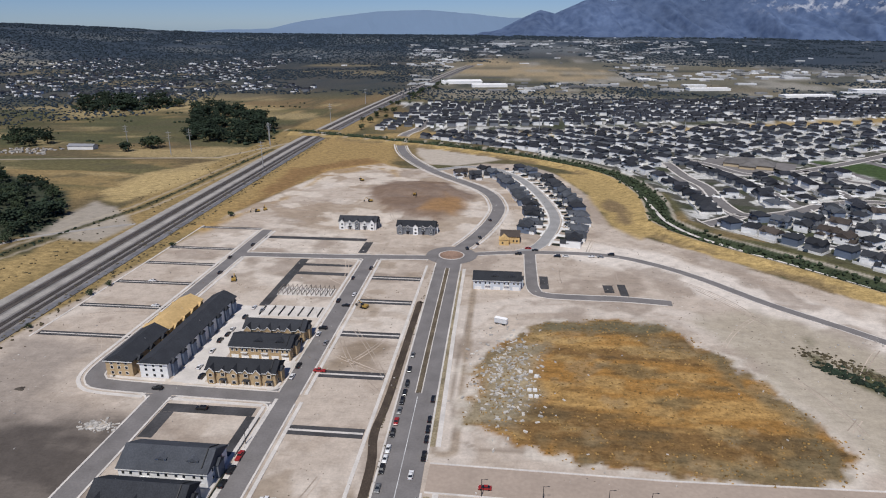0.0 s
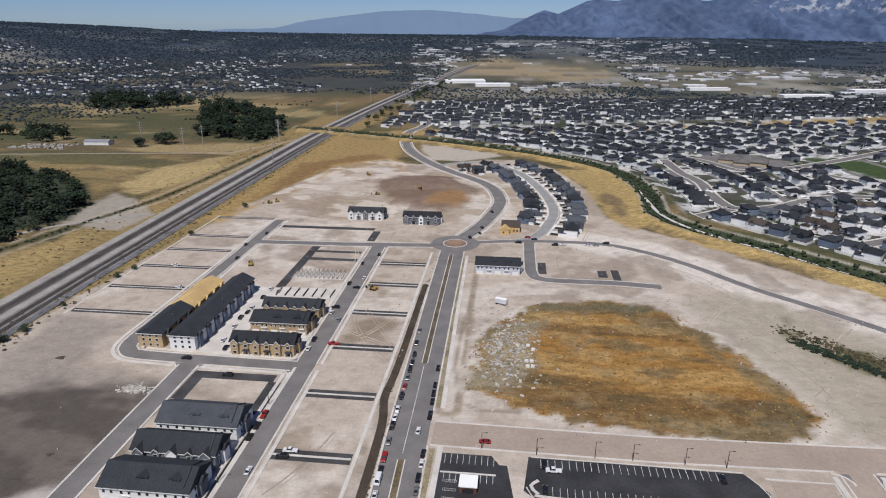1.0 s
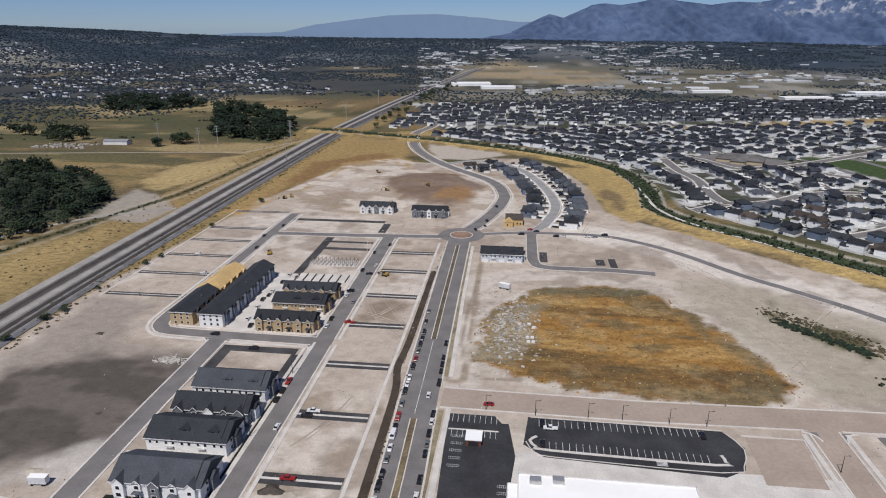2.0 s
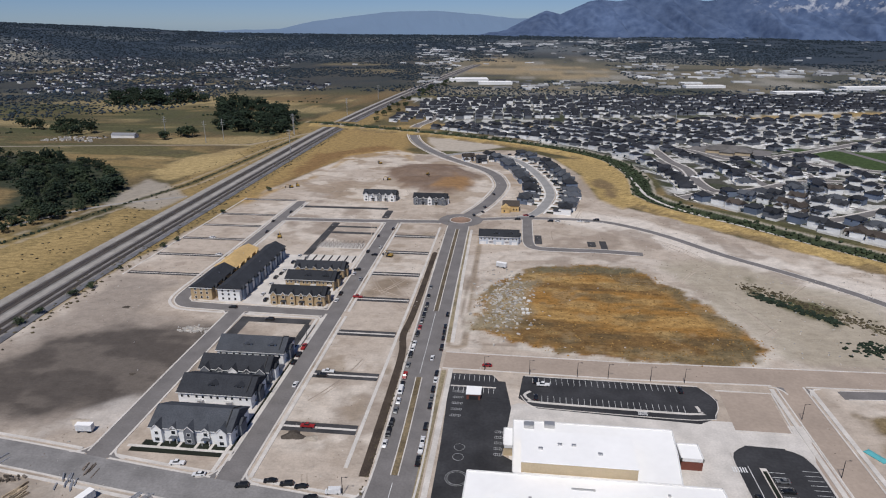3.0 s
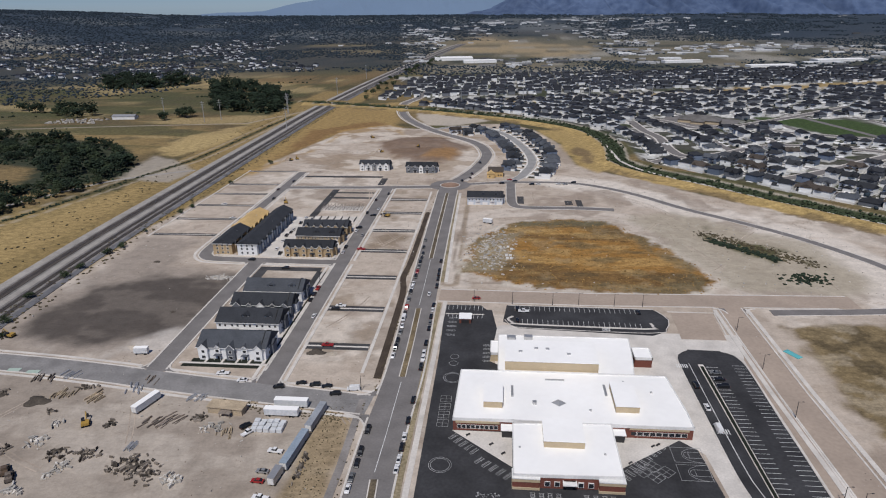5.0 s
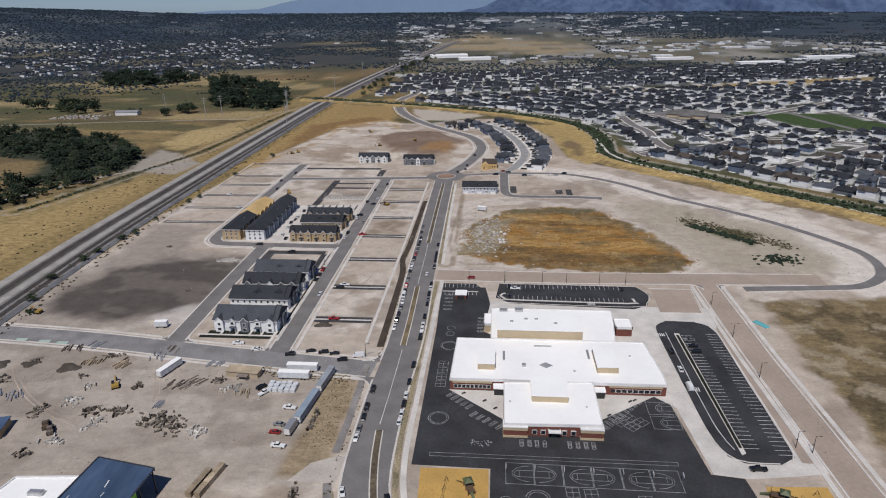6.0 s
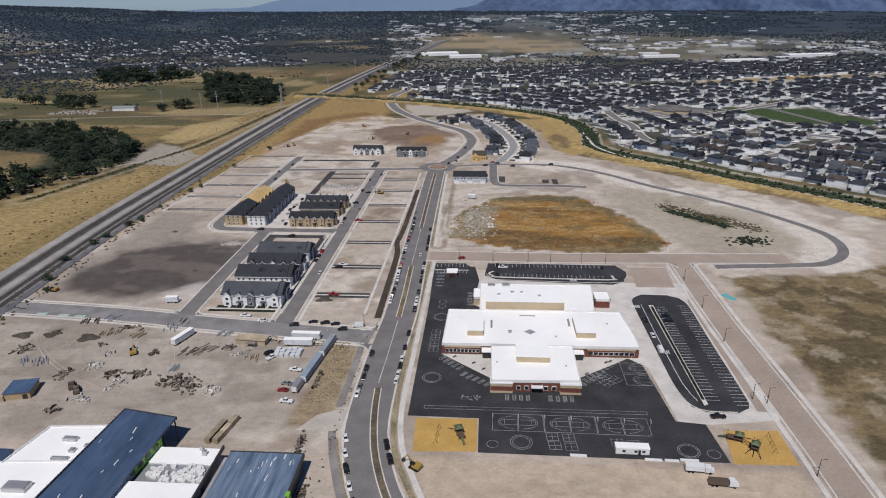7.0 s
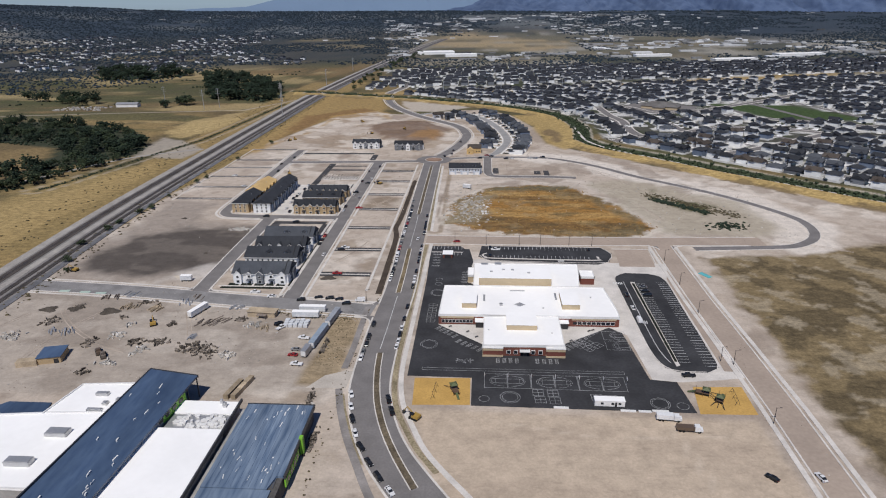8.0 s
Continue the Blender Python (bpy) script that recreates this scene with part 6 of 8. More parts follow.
stuff("far_house_fronts", walls["grey"], SIDING_GREY, "grey walls of many distant houses", "houses")
stuff("far_house_roofs", roofs, FAR_ROOF, "charcoal roofs of many distant houses", "houses")
stuff("far_drives", far_drives, SIDING_WHITE, "pale drives of many distant houses", "drives")
stuff("drives_and_fences", drives, surf("white_concrete", (0.76, 0.75, 0.72), (0.62, 0.61, 0.59), 0.9, 0.85, 0.05), "pale concrete drives, walks and white garden fences", "drives")
stuff("front_lawns", grass, LAWN, "small dark front lawns", "lawns")
# church with a broad grey roof, its car park
t = thing("church", "large low building with a broad grey roof", "church", x=272, y=752, turn=-25)
part("wall", Shape().box(-26, -13, 0, 26, 13, 4), TAN_BRICK, t)
part("roof", Shape().hip(-27, -14, 27, 14, 4.2, 5.5), surf("grey_shingles", (0.16, 0.15, 0.145), (0.12, 0.115, 0.11), 0.8, 0.9, 0.2), t)
part("wing_roof", Shape().hip(-9, -22, 9, 2, 3.8, 3.6), bpy.data.materials["grey_shingles"], t)
part("wing_wall", Shape().box(-8, -21, 0, 8, -13, 3.6), TAN_BRICK, t)
setting("church_lot", Shape().box(222, 712, -0.2, 318, 790, 0.05, -0.44), ASPHALT, "grey church car park")

# white halls and sheds of the town
halls = Shape()
for k in range(2600):
    a, r = rng.uniform(-9, 44), 1340 + 2500 * rng.rand() ** 0.75
    x, y = r * math.sin(math.radians(a)), r * math.cos(math.radians(a))
    if (y < 1350 + 0.1 * x and x < 1300) or (-230 < x < 330 and 1800 < y < 3000) or float(fbm(np.array(x), np.array(y), 210, 3, 33)) < 0.46 or (a > 16 and r > 2500):
        continue
    big = rng.rand() < 0.12
    w, d = (rng.uniform(40, 95), rng.uniform(14, 30)) if big else (rng.uniform(9, 30), rng.uniform(7, 14))
    z = ground_z(x, y)
    halls.box(x - w / 2, y - d / 2, z - 3, x + w / 2, y + d / 2, z + rng.uniform(2.5, 5.0), rng.uniform(-0.25, 0.25))
for k in range(80):
    a, r = rng.uniform(-30, 40), 2500 + 1700 * rng.rand()
    x, y = r * math.sin(math.radians(a)), r * math.cos(math.radians(a))
    w, d = rng.uniform(8, 40), rng.uniform(6, 12)
    z = ground_z(x, y)
    halls.box(x - w / 2, y - d / 2, z - 3, x + w / 2, y + d / 2, z + rng.uniform(3, 6), rng.uniform(-0.3, 0.3))
stuff("distant_halls", halls, surf("pale_halls", (0.42, 0.425, 0.43), (0.32, 0.325, 0.33), 6, 0.8, 0.0, own=0.85, islands=True), "pale roofs of distant halls and shops", "buildings")
for x, y, w, d, h in ((-140, 1790, 110, 60, 7), (-60, 1690, 90, 36, 7), (640, 1500, 110, 30, 6), (860, 1640, 130, 34, 6), (470, 1640, 100, 26, 6)):
    t = thing("warehouse", "long white flat-roofed hall", "warehouse", "white halls", x, y, 0, 8)
    part("wall", Shape().box(-w / 2, -d / 2, -1, w / 2, d / 2, h - 0.6), SIDING_WHITE, t)
    part("roof", Shape().box(-w / 2 - 0.3, -d / 2 - 0.3, h - 0.6, w / 2 + 0.3, d / 2 + 0.3, h), ROOF_WHITE, t)
t = thing("farm_shed", "long white metal farm shed by the fields", "shed", x=-558, y=778, turn=4)
part("wall", Shape().box(-17, -6, 0, 17, 6, 4.6), TRIM, t)
part("roof", Shape().gable(-17.5, -6.5, 17.5, 6.5, 4.8, 2.2, "x"), GALV, t)

# ---- trees and shrubs ----
def clumps(name, spots, sizes, material, seed, flat=0.75):
    """A mesh of uneven clumps at the spots, quickly."""
    r = np.random.RandomState(seed)
    kinds = np.stack([lump(r, flat) for _ in range(14)])
    n = len(spots)
    k, a = r.randint(0, 14, n), r.uniform(0, 6.28, n)
    v = kinds[k] * np.asarray(sizes)[:, None, None]
    c, s = np.cos(a)[:, None], np.sin(a)[:, None]
    v = np.stack([c * v[..., 0] - s * v[..., 1], s * v[..., 0] + c * v[..., 1], v[..., 2]], -1) + np.asarray(spots)[:, None, :]
    f = (LUMP_FACES[None] + 12 * np.arange(n)[:, None, None]).reshape(-1, 3)
    me = bpy.data.meshes.new(name)
    me.vertices.add(12 * n)
    me.vertices.foreach_set("co", v.astype(np.float32).ravel())
    me.loops.add(f.size)
    me.loops.foreach_set("vertex_index", f.astype(np.int32).ravel())
    me.polygons.add(len(f))
    me.polygons.foreach_set("loop_start", np.arange(0, f.size, 3, dtype=np.int32))
    me.update(calc_edges=True)
    me.materials.append(material)
    return me


def tree(seed, material, height_m, spread, label):
    """A tapered trunk with limbs and a crown of many small clumps; base at the origin."""
    r = np.random.RandomState(seed)
    root = thing("tree", label, "tree", "trees over the railway")
    s = Shape().rod((0, 0, -0.3), (0.1, 0.1, height_m * 0.5), 0.28, 0.16, 7)
    tips = []
    for k in range(7):
        a, up = k * 0.9 + r.uniform(0, 0.6), r.uniform(0.45, 0.95)
        tip = (spread * 0.55 * math.cos(a), spread * 0.55 * math.sin(a), height_m * up)
        s.rod((0.05, 0.05, height_m * r.uniform(0.22, 0.48)), tip, 0.12, 0.04, 5)
        tips.append(tip)
    part("trunk", s, BARK, root)
    spots, sizes = [], []
    for tip in tips + [(0, 0, height_m * 0.85), (0.3, 0, height_m * 0.6)]:
        for k in range(19):
            spots.append(np.array(tip) + r.normal(0, 1, 3) * (spread * 0.20, spread * 0.20, height_m * 0.11))
            sizes.append(r.uniform(0.5, 1.2) * spread * 0.125)
    part("crown", clumps("crown", spots, sizes, material, seed), material, root)
    return root


rng = np.random.RandomState(5)
TREES = [tree(1, LEAF, 9, 6, "broad dark green tree in a grove"), tree(2, LEAF_DARK, 11, 6.5, "tall dark green tree in a grove"),
         tree(3, LEAF, 6.5, 5.5, "low grey-green tree in a grove"), tree(4, LEAF_DARK, 8, 7.5, "wide dark green tree in a grove")]
first_tree = set()


def put_tree(k, x, y, s):
    z = ground_z(x, y)
    m = pose(x, y, z, 0, 0, rng.uniform(0, 360))
    if k not in first_tree:
        first_tree.add(k)
        TREES[k].matrix_world = m
        ob = TREES[k]
    else:
        TREES[k].scale = (s, s, s)
        ob = copy_thing(TREES[k], m)
        TREES[k].scale = (1, 1, 1)
    return ob


def fill(poly, count, gap, size, kinds=(0, 1, 2, 3)):
    xs, ys = [p[0] for p in poly], [p[1] for p in poly]
    got, tries = 0, 0
    placed = []
    while got < count and tries < count * 40:
        tries += 1
        x, y = rng.uniform(min(xs), max(xs)), rng.uniform(min(ys), max(ys))
        if float(inside(np.array(x), np.array(y), poly)) < 1.0 or any((x - a) ** 2 + (y - b) ** 2 < gap * gap for a, b in placed[-160:]):
            continue
        placed.append((x, y))
        put_tree(int(rng.choice(kinds)), x, y, rng.uniform(0.7, 1.25) * size)
        got += 1


GROVE = [(-661, 640), (-557, 622), (-470, 585), (-412, 535), (-375, 480), (-364, 440), (-377, 401), (-388, 340), (-409, 285), (-440, 290), (-467, 365), (-440, 413), (-481, 476), (-565, 497), (-660, 500)]
fill(GROVE, 125, 7.5, 1.2)
fill([(-420, 330), (-372, 440), (-380, 380), (-410, 280), (-470, 260), (-520, 320)], 22, 8, 0.95, (2, 0))
fill([(-600, 1170), (-540, 1040), (-465, 860), (-345, 820), (-335, 900), (-385, 1000), (-420, 1080), (-520, 1180)], 72, 10, 1.7, (1, 3))
fill([(-860, 1180), (-780, 1120), (-690, 1160), (-640, 1230), (-740, 1290), (-880, 1290)], 30, 14, 2.0, (1, 3))
fill([(-740, 800), (-640, 780), (-600, 830), (-720, 880), (-800, 860)], 16, 13, 1.5)
fill([(-510, 770), (-480, 760), (-455, 800), (-500, 815)], 6, 10, 1.5)
for k in range(34):
    t = rng.rand()
    put_tree(int(rng.choice((2, 0))), -262 + 60 * t ** 2 + rng.uniform(-14, 22) + 24, 930 + t * 900, rng.uniform(0.7, 1.3))
for x, y in ((-246, 125), (-252, 140), (-262, 170), (-263, 200), (-262, 214), (-258, 240), (-255, 252), (-256, 285), (-252, 330), (-250, 345), (-248, 420), (-236, 500)):
    put_tree(2, x + rng.uniform(-3, 3), y, rng.uniform(0.35, 0.65))

# undergrowth that closes the groves
spots, sizes = [], []
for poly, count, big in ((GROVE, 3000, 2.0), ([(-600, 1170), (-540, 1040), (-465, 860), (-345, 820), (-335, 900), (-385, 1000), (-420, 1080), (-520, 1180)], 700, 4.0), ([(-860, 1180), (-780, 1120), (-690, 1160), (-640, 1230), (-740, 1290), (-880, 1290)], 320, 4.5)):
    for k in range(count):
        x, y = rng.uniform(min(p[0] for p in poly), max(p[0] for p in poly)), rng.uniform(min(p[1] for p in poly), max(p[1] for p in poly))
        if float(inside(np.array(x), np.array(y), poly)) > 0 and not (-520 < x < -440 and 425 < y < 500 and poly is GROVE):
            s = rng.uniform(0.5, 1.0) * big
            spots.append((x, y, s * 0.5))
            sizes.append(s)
for a, b in zip(ditch_line, ditch_line[1:]):
    for k in range(34):
        u = rng.rand()
        spots.append((a[0] + (b[0] - a[0]) * u + rng.normal(0, 1.6), a[1] + (b[1] - a[1]) * u, 0.3))
        sizes.append(rng.uniform(0.5, 1.3))
for k in range(500):
    x, y = rng.uniform(-1150, -330), rng.choice([790, 835, 880, 1015, 1120, 1235, 1300]) + rng.normal(0, 6)
    if vnoise(np.array(x), np.array(y), 70, 71) > 0.55:
        spots.append((x, y, 0.8))
        sizes.append(rng.uniform(1.2, 3.2))
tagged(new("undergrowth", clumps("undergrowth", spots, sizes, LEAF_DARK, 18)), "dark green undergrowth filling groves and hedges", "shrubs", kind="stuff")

# shrubs of the canal ditch, the railway strip and the weedy bank
spots, sizes = [], []
for a, b in zip(CANAL_LINE, CANAL_LINE[1:]):
    for k in range(30):
        u = rng.rand()
        x, y = a[0] + (b[0] - a[0]) * u + rng.normal(0, 4.4), a[1] + (b[1] - a[1]) * u + rng.normal(0, 4.4)
        if -330 < x < 620:
            spots.append((x, y, ground_z(x, y) + 0.9))
            sizes.append(rng.uniform(0.8, 2.1))
tagged(new("canal_shrubs", clumps("canal_shrubs", spots, sizes, LEAF, 8)), "dense green shrubs filling the canal ditch", "shrubs", kind="stuff")
spots, sizes = [], []
for k in range(1300):
    y = rng.uniform(60, 900)
    x = float(np.interp(y, [p[1] for p in RAIL_LINE], [p[0] for p in RAIL_LINE])) + (rng.uniform(12, 34) if rng.rand() < 0.75 else rng.uniform(-60, -20))
    spots.append((x, y, 0.2))
    sizes.append(rng.uniform(0.3, 1.3))
for k in range(420):
    u = rng.rand()
    x, y = 150 + 52 * u + rng.normal(0, 4), 300 - 54 * u + rng.normal(0, 4)
    spots.append((x, y, 0.2))
    sizes.append(rng.uniform(0.3, 1.2))
for k in range(260):
    x, y = rng.uniform(-62, -51), rng.uniform(24, 84)
    spots.append((x, y, 0.0))
    sizes.append(rng.uniform(0.15, 0.4))
for k in range(200):
    x = rng.uniform(-110, -54)
    y = 71.0 - 0.13 * (x + 60) + rng.normal(0, 1.6)
    spots.append((x, y, 0.1))
    sizes.append(rng.uniform(0.2, 0.6))
for k in range(240):
    y = rng.uniform(-60, 420)
    spots.append((-44.6 + 0.5 * rng.normal() - (4 if y > 215 else 0) + (0 if y > 0 else 6), y, 0.1) if y > 90 else (-46.5 + rng.uniform(-1, 1), y, 0.1))
    sizes.append(rng.uniform(0.2, 0.6))
tagged(new("dry_scrub", clumps("dry_scrub", spots, sizes, SCRUB, 9, 0.5)), "scattered dry brown scrub and weeds", "shrubs", kind="stuff")
spots, sizes = [], []
for k in range(420):
    u = rng.rand()
    x, y = 150 + 34 * u + rng.normal(0, 2.0), 287 - 36 * u + rng.normal(0, 2.0)
    if k > 300:
        x, y = 188 + rng.normal(0, 6), 222 + rng.normal(0, 4)
    spots.append((x, y, 0.3))
    sizes.append(rng.uniform(0.5, 1.5))
tagged(new("weed_bank", clumps("weed_bank", spots, sizes, LEAF_DARK, 15, 0.5)), "low green weeds along a bare bank", "shrubs", kind="stuff")
# weeds and clods over the rough ground
spots, sizes = [], []
for k in range(2600):
    x, y = rng.uniform(-20, 138), rng.uniform(195, 330)
    if float(inside(np.array(x), np.array(y), BROWN_FIELD)) > -2:
        spots.append((x, y, 0.05))
        sizes.append(rng.uniform(0.2, 0.75))
tagged(new("straw_tufts", clumps("straw_tufts", spots, sizes, surf("straw", (0.36, 0.22, 0.075), (0.16, 0.10, 0.04), 0.6, 0.95, 0.4, own=0.45, islands=True), 10, 0.5)), "tufts of dry golden straw", "grass", kind="stuff")

# suburb trees, then the wooded valley
spots, sizes = [], []
for x, y, _ in near_spots + far_spots:
    if rng.rand() < 0.75:
        px, py = x + rng.uniform(-13, 13), y + rng.uniform(-13, 13)
        s = rng.uniform(1.2, 3.4)
        spots.append((px, py, ground_z(px, py) + s * 0.6))
        sizes.append(s)
wa, wr = rng.uniform(-44, 46, 70000), 1250 + 3150 * rng.rand(70000) ** 0.85
wx, wy = wr * np.sin(np.radians(wa)), wr * np.cos(np.radians(wa))
wood = vnoise(wx, wy, 330, 61) * 0.55 + fbm(wx, wy, 90, 3, 62) * 0.6 + np.where(wa < -4, 0.12, 0.0) + np.where(wr > 2700, 0.14, 0)
keep = (wood > 0.60) & ~((wa > -14) & (wr < 1380)) & ~((wy < 1460) & (wx > -660) & (wx < -240)) & ~((wx > -230) & (wx < 330) & (wy > 1800) & (wy < 2700))
wx, wy, wr = wx[keep], wy[keep], wr[keep]
ws = rng.uniform(1.6, 4.2, len(wx)) * (0.55 + wr / 4200)
spots += list(zip(wx, wy, height(wx, wy) + ws * 0.25))
sizes += list(ws)
# dark leaves with distance haze mixed into the base colour as blue
HAZED_LEAF = surf("hazed_leaves", (0.033, 0.048, 0.062), (0.019, 0.029, 0.041), 4, 0.95, 0.3, own=0.35, islands=True)
tagged(new("valley_trees", clumps("valley_trees", spots, sizes, HAZED_LEAF, 12, 0.7)), "dark trees of the wooded valley, tinted with haze blue", "trees", kind="stuff")

# ---- vehicles ----
PAINT = {"b": ("black", plain("black_paint", (0.016, 0.017, 0.019), 0.25)), "w": ("white", plain("white_paint", (0.76, 0.76, 0.76), 0.3)), "g": ("grey", plain("grey_paint", (0.16, 0.165, 0.17), 0.3)),
         "r": ("red", plain("red_paint", (0.33, 0.025, 0.025), 0.3)), "s": ("silver", plain("silver_paint", (0.40, 0.40, 0.40), 0.3, 0.4)), "y": ("yellow", plain("yellow_paint", (0.40, 0.25, 0.055), 0.5)), "n": ("brown", plain("brown_paint", (0.12, 0.085, 0.06), 0.4))}
LAMP = plain("headlight_lens", (0.7, 0.7, 0.68), 0.15)
TAIL = plain("tail_lens", (0.25, 0.02, 0.02), 0.3)


def profile(half, points, inset=0.12):
    """A body swept across from a side outline, its upper edge drawn in."""
    s = Shape()
    n = len(points)
    top = max(z for _, z in points)
    s.add([(sg * (half - inset * (z / top) ** 2), y, z) for sg in (-1, 1) for y, z in points],
          [tuple(range(n - 1, -1, -1)), tuple(range(n, 2 * n))] + [(k, (k + 1) % n, n + (k + 1) % n, n + k) for k in range(n)])
    return s


BODIES = {
    "car": (4.7, 0.93, [(-2.35, 0.35), (2.35, 0.35), (2.4, 0.62), (2.2, 0.82), (1.1, 0.95), (-1.6, 1.0), (-2.3, 0.95), (-2.4, 0.6)], [(1.15, 0.92), (0.35, 1.38), (-1.1, 1.42), (-1.9, 0.97)], (0.25, -1.05, 1.37, 1.44)),
    "suv": (4.9, 0.98, [(-2.45, 0.4), (2.4, 0.4), (2.45, 0.8), (2.3, 1.0), (1.3, 1.12), (-2.4, 1.15), (-2.48, 0.7)], [(1.35, 1.08), (0.65, 1.66), (-2.1, 1.7), (-2.4, 1.12)], (0.55, -2.05, 1.65, 1.74)),
    "pickup": (5.8, 1.0, [(-2.9, 0.5), (2.85, 0.5), (2.9, 0.95), (2.75, 1.12), (1.5, 1.22), (-0.7, 1.22), (-0.72, 0.95), (-2.75, 0.95), (-2.75, 1.2), (-2.9, 1.2)], [(1.5, 1.2), (0.9, 1.84), (-0.5, 1.86), (-0.72, 1.2)], (0.8, -0.5, 1.82, 1.90)),
    "van": (5.6, 1.02, [(-2.8, 0.45), (2.75, 0.45), (2.8, 1.0), (2.1, 1.25), (1.6, 2.2), (-2.7, 2.3), (-2.8, 1.2)], [(2.16, 1.22), (1.68, 2.12), (0.9, 2.12), (0.9, 1.22)], (1.5, -2.6, 2.2, 2.34)),
}
made_cars = {}


def vehicle(kind, colour, x, y, turn, group="parked vehicles", z=0.08):
    """A vehicle with its nose to +y before the turn."""
    m = pose(x, y, z, 0, 0, turn)
    if (kind, colour) in made_cars:
        return copy_thing(made_cars[kind, colour], m)
    word, paint = PAINT[colour]
    length, half, low, cabin, top = BODIES[kind]
    name = {"car": "car", "suv": "car", "pickup": "pickup_truck", "van": "van"}[kind]
    text = {"car": "%s saloon car parked on asphalt", "suv": "%s tall family car parked on asphalt", "pickup": "%s pickup truck with an open bed", "van": "%s panel van with a tall roof"}[kind]
    root = thing(name, text % word, "vehicle", group)
    part("body", profile(half, low), paint, root)
    part("glass", profile(half - 0.08, cabin, 0.28), GLASS, root, "dark tinted windows")
    part("roof", Shape().box(-half + 0.3, min(top[0], top[1]), top[2], half - 0.3, max(top[0], top[1]), top[3]), paint, root)
    for sx in (-1, 1):
        for wy in (length * 0.31, -length * 0.30):
            part("wheel", Shape().rod((sx * (half - 0.22), wy, 0.34), (sx * (half + 0.02), wy, 0.34), 0.34, 0.34, 10), TYRE, root)
        part("headlight", Shape().box(sx * half * 0.7 - 0.18, length / 2 - 0.12, 0.66, sx * half * 0.7 + 0.18, length / 2 + 0.03, 0.82), LAMP, root)
        part("tail_light", Shape().box(sx * half * 0.8 - 0.12, -length / 2 - 0.04, 0.75, sx * half * 0.8 + 0.12, -length / 2 + 0.1, 0.95), TAIL, root)
    root.matrix_world = m
    made_cars[kind, colour] = root
    return root


CODES = {"b": ("suv", "b"), "w": ("car", "w"), "g": ("car", "g"), "r": ("car", "r"), "R": ("pickup", "r"), "B": ("pickup", "b"), "W": ("pickup", "w"), "V": ("van", "w"), "s": ("car", "s"), "k": ("car", "b")}


def row(text, turn, dx=0.0):
    """Vehicles from a line of code, x and y."""
    for item in text.split():
        code, x, y = item.split(",")
        vehicle(*CODES[code], float(x) + dx, float(y), turn + random.uniform(-1.5, 1.5))


row("b,-43,249 k,-43,242 b,-43,235 g,-43,228 r,-43,220 b,-43,212 w,-43,202 w,-43,196 b,-43,190 g,-42.6,180 R,-42.4,170 k,-42.2,162.5 V,-42,157 w,-41.6,149 g,-41.5,142 b,-41.5,133 B,-41.5,126.5 w,-41.5,119 k,-44,262 g,-44.5,276", 180)
row("b,-29.8,238 k,-29.4,223 b,-29.2,216 k,-29,209.5 B,-28.6,199 k,-28,174 w,-27.8,168 b,-27.8,160 g,-27.6,153.5 k,-27.5,147 b,-27.2,132 w,-27.2,123 W,-27,117 B,-27,110", 0)
row("w,-32,188", 0)
row("w,-41.2,1.5 w,-39.6,-7 b,-37.4,-15.5 w,-34.6,-24", 200)
row("b,-31,-32 k,-26.6,-40 b,-22,-47.4 w,-17,-54", 215)
row("b,-42,63 b,-42.2,50 k,-42.2,43.5 g,-42.5,36 w,-42.5,30.5", 180)
row("b,-27,84 k,-27.2,70 w,-27.2,60 b,-27.2,53.5 w,-27.3,47 w,-27.4,41.5", 0)
row("B,-25,-1.5 B,-22.6,-9.5", 16)
row("W,-116,99 w,-105,94 b,-87,90 b,-61,86.5 k,-78,93.6 b,-71.5,92.6 k,-66,91.9 V,-54,90.4", 98)
row("R,-98,192 b,-98,184 k,-98,176.5 w,-90.5,157", 0)
row("W,-79,170 b,-81,166.2 R,-75,127", 92)
row("b,-154,234 b,-127,221 R,-86,256.4 w,-202,318.5 w,-224,354.5", 90)
row("w,-144,254 w,-145,270 b,-146,281 w,-140,260 k,-145,288 w,-145,294 b,-144,309 w,-144,322 s,-138,319 b,-97.4,260 w,-97.2,250 w,-97.4,293 s,-91,284 b,-139,246", 0)
row("b,-91,62 W,-88.5,58", -35)
row("W,-74,48 s,-75,37 r,-75,32 W,-71,24", 84)
row("b,92.6,103 w,92.8,87 V,93,73", 2)
row("B,103,22.2 W,21,169.4", 92)
row("k,17.6,158.5 b,17.6,172.5 k,81.5,171.5", 0)
row("k,104,108.4 b,104,103 g,104,113.8", 90)
row("k,113,-41", 40)
row("w,129.6,-40", 12)
row("k,-22,447 b,-21,462 b,-15,508 b,-29,436", 20)
row("b,35,425.6 w,41,426.4 w,59,427.6 s,65,427.4 b,73,433 r,15,441 k,20,437 b,8,428 r,-5,184 k,-92,330 b,-97,300", 90)
row("b,-98,336 w,-91,346 k,-98,372 b,-90,390 w,-187,330 b,-187,372 k,-193,401 b,-187,428", 0)
for k in range(36):
    p = CRESCENT[int(len(CRESCENT) * (0.2 + 0.6 * k / 36))]
    vehicle(*CODES["bwgskb"[k % 6]], p[0] + random.choice((-10.5, 10.5)), p[1] + random.uniform(-3, 3), 90 + random.uniform(-15, 15))


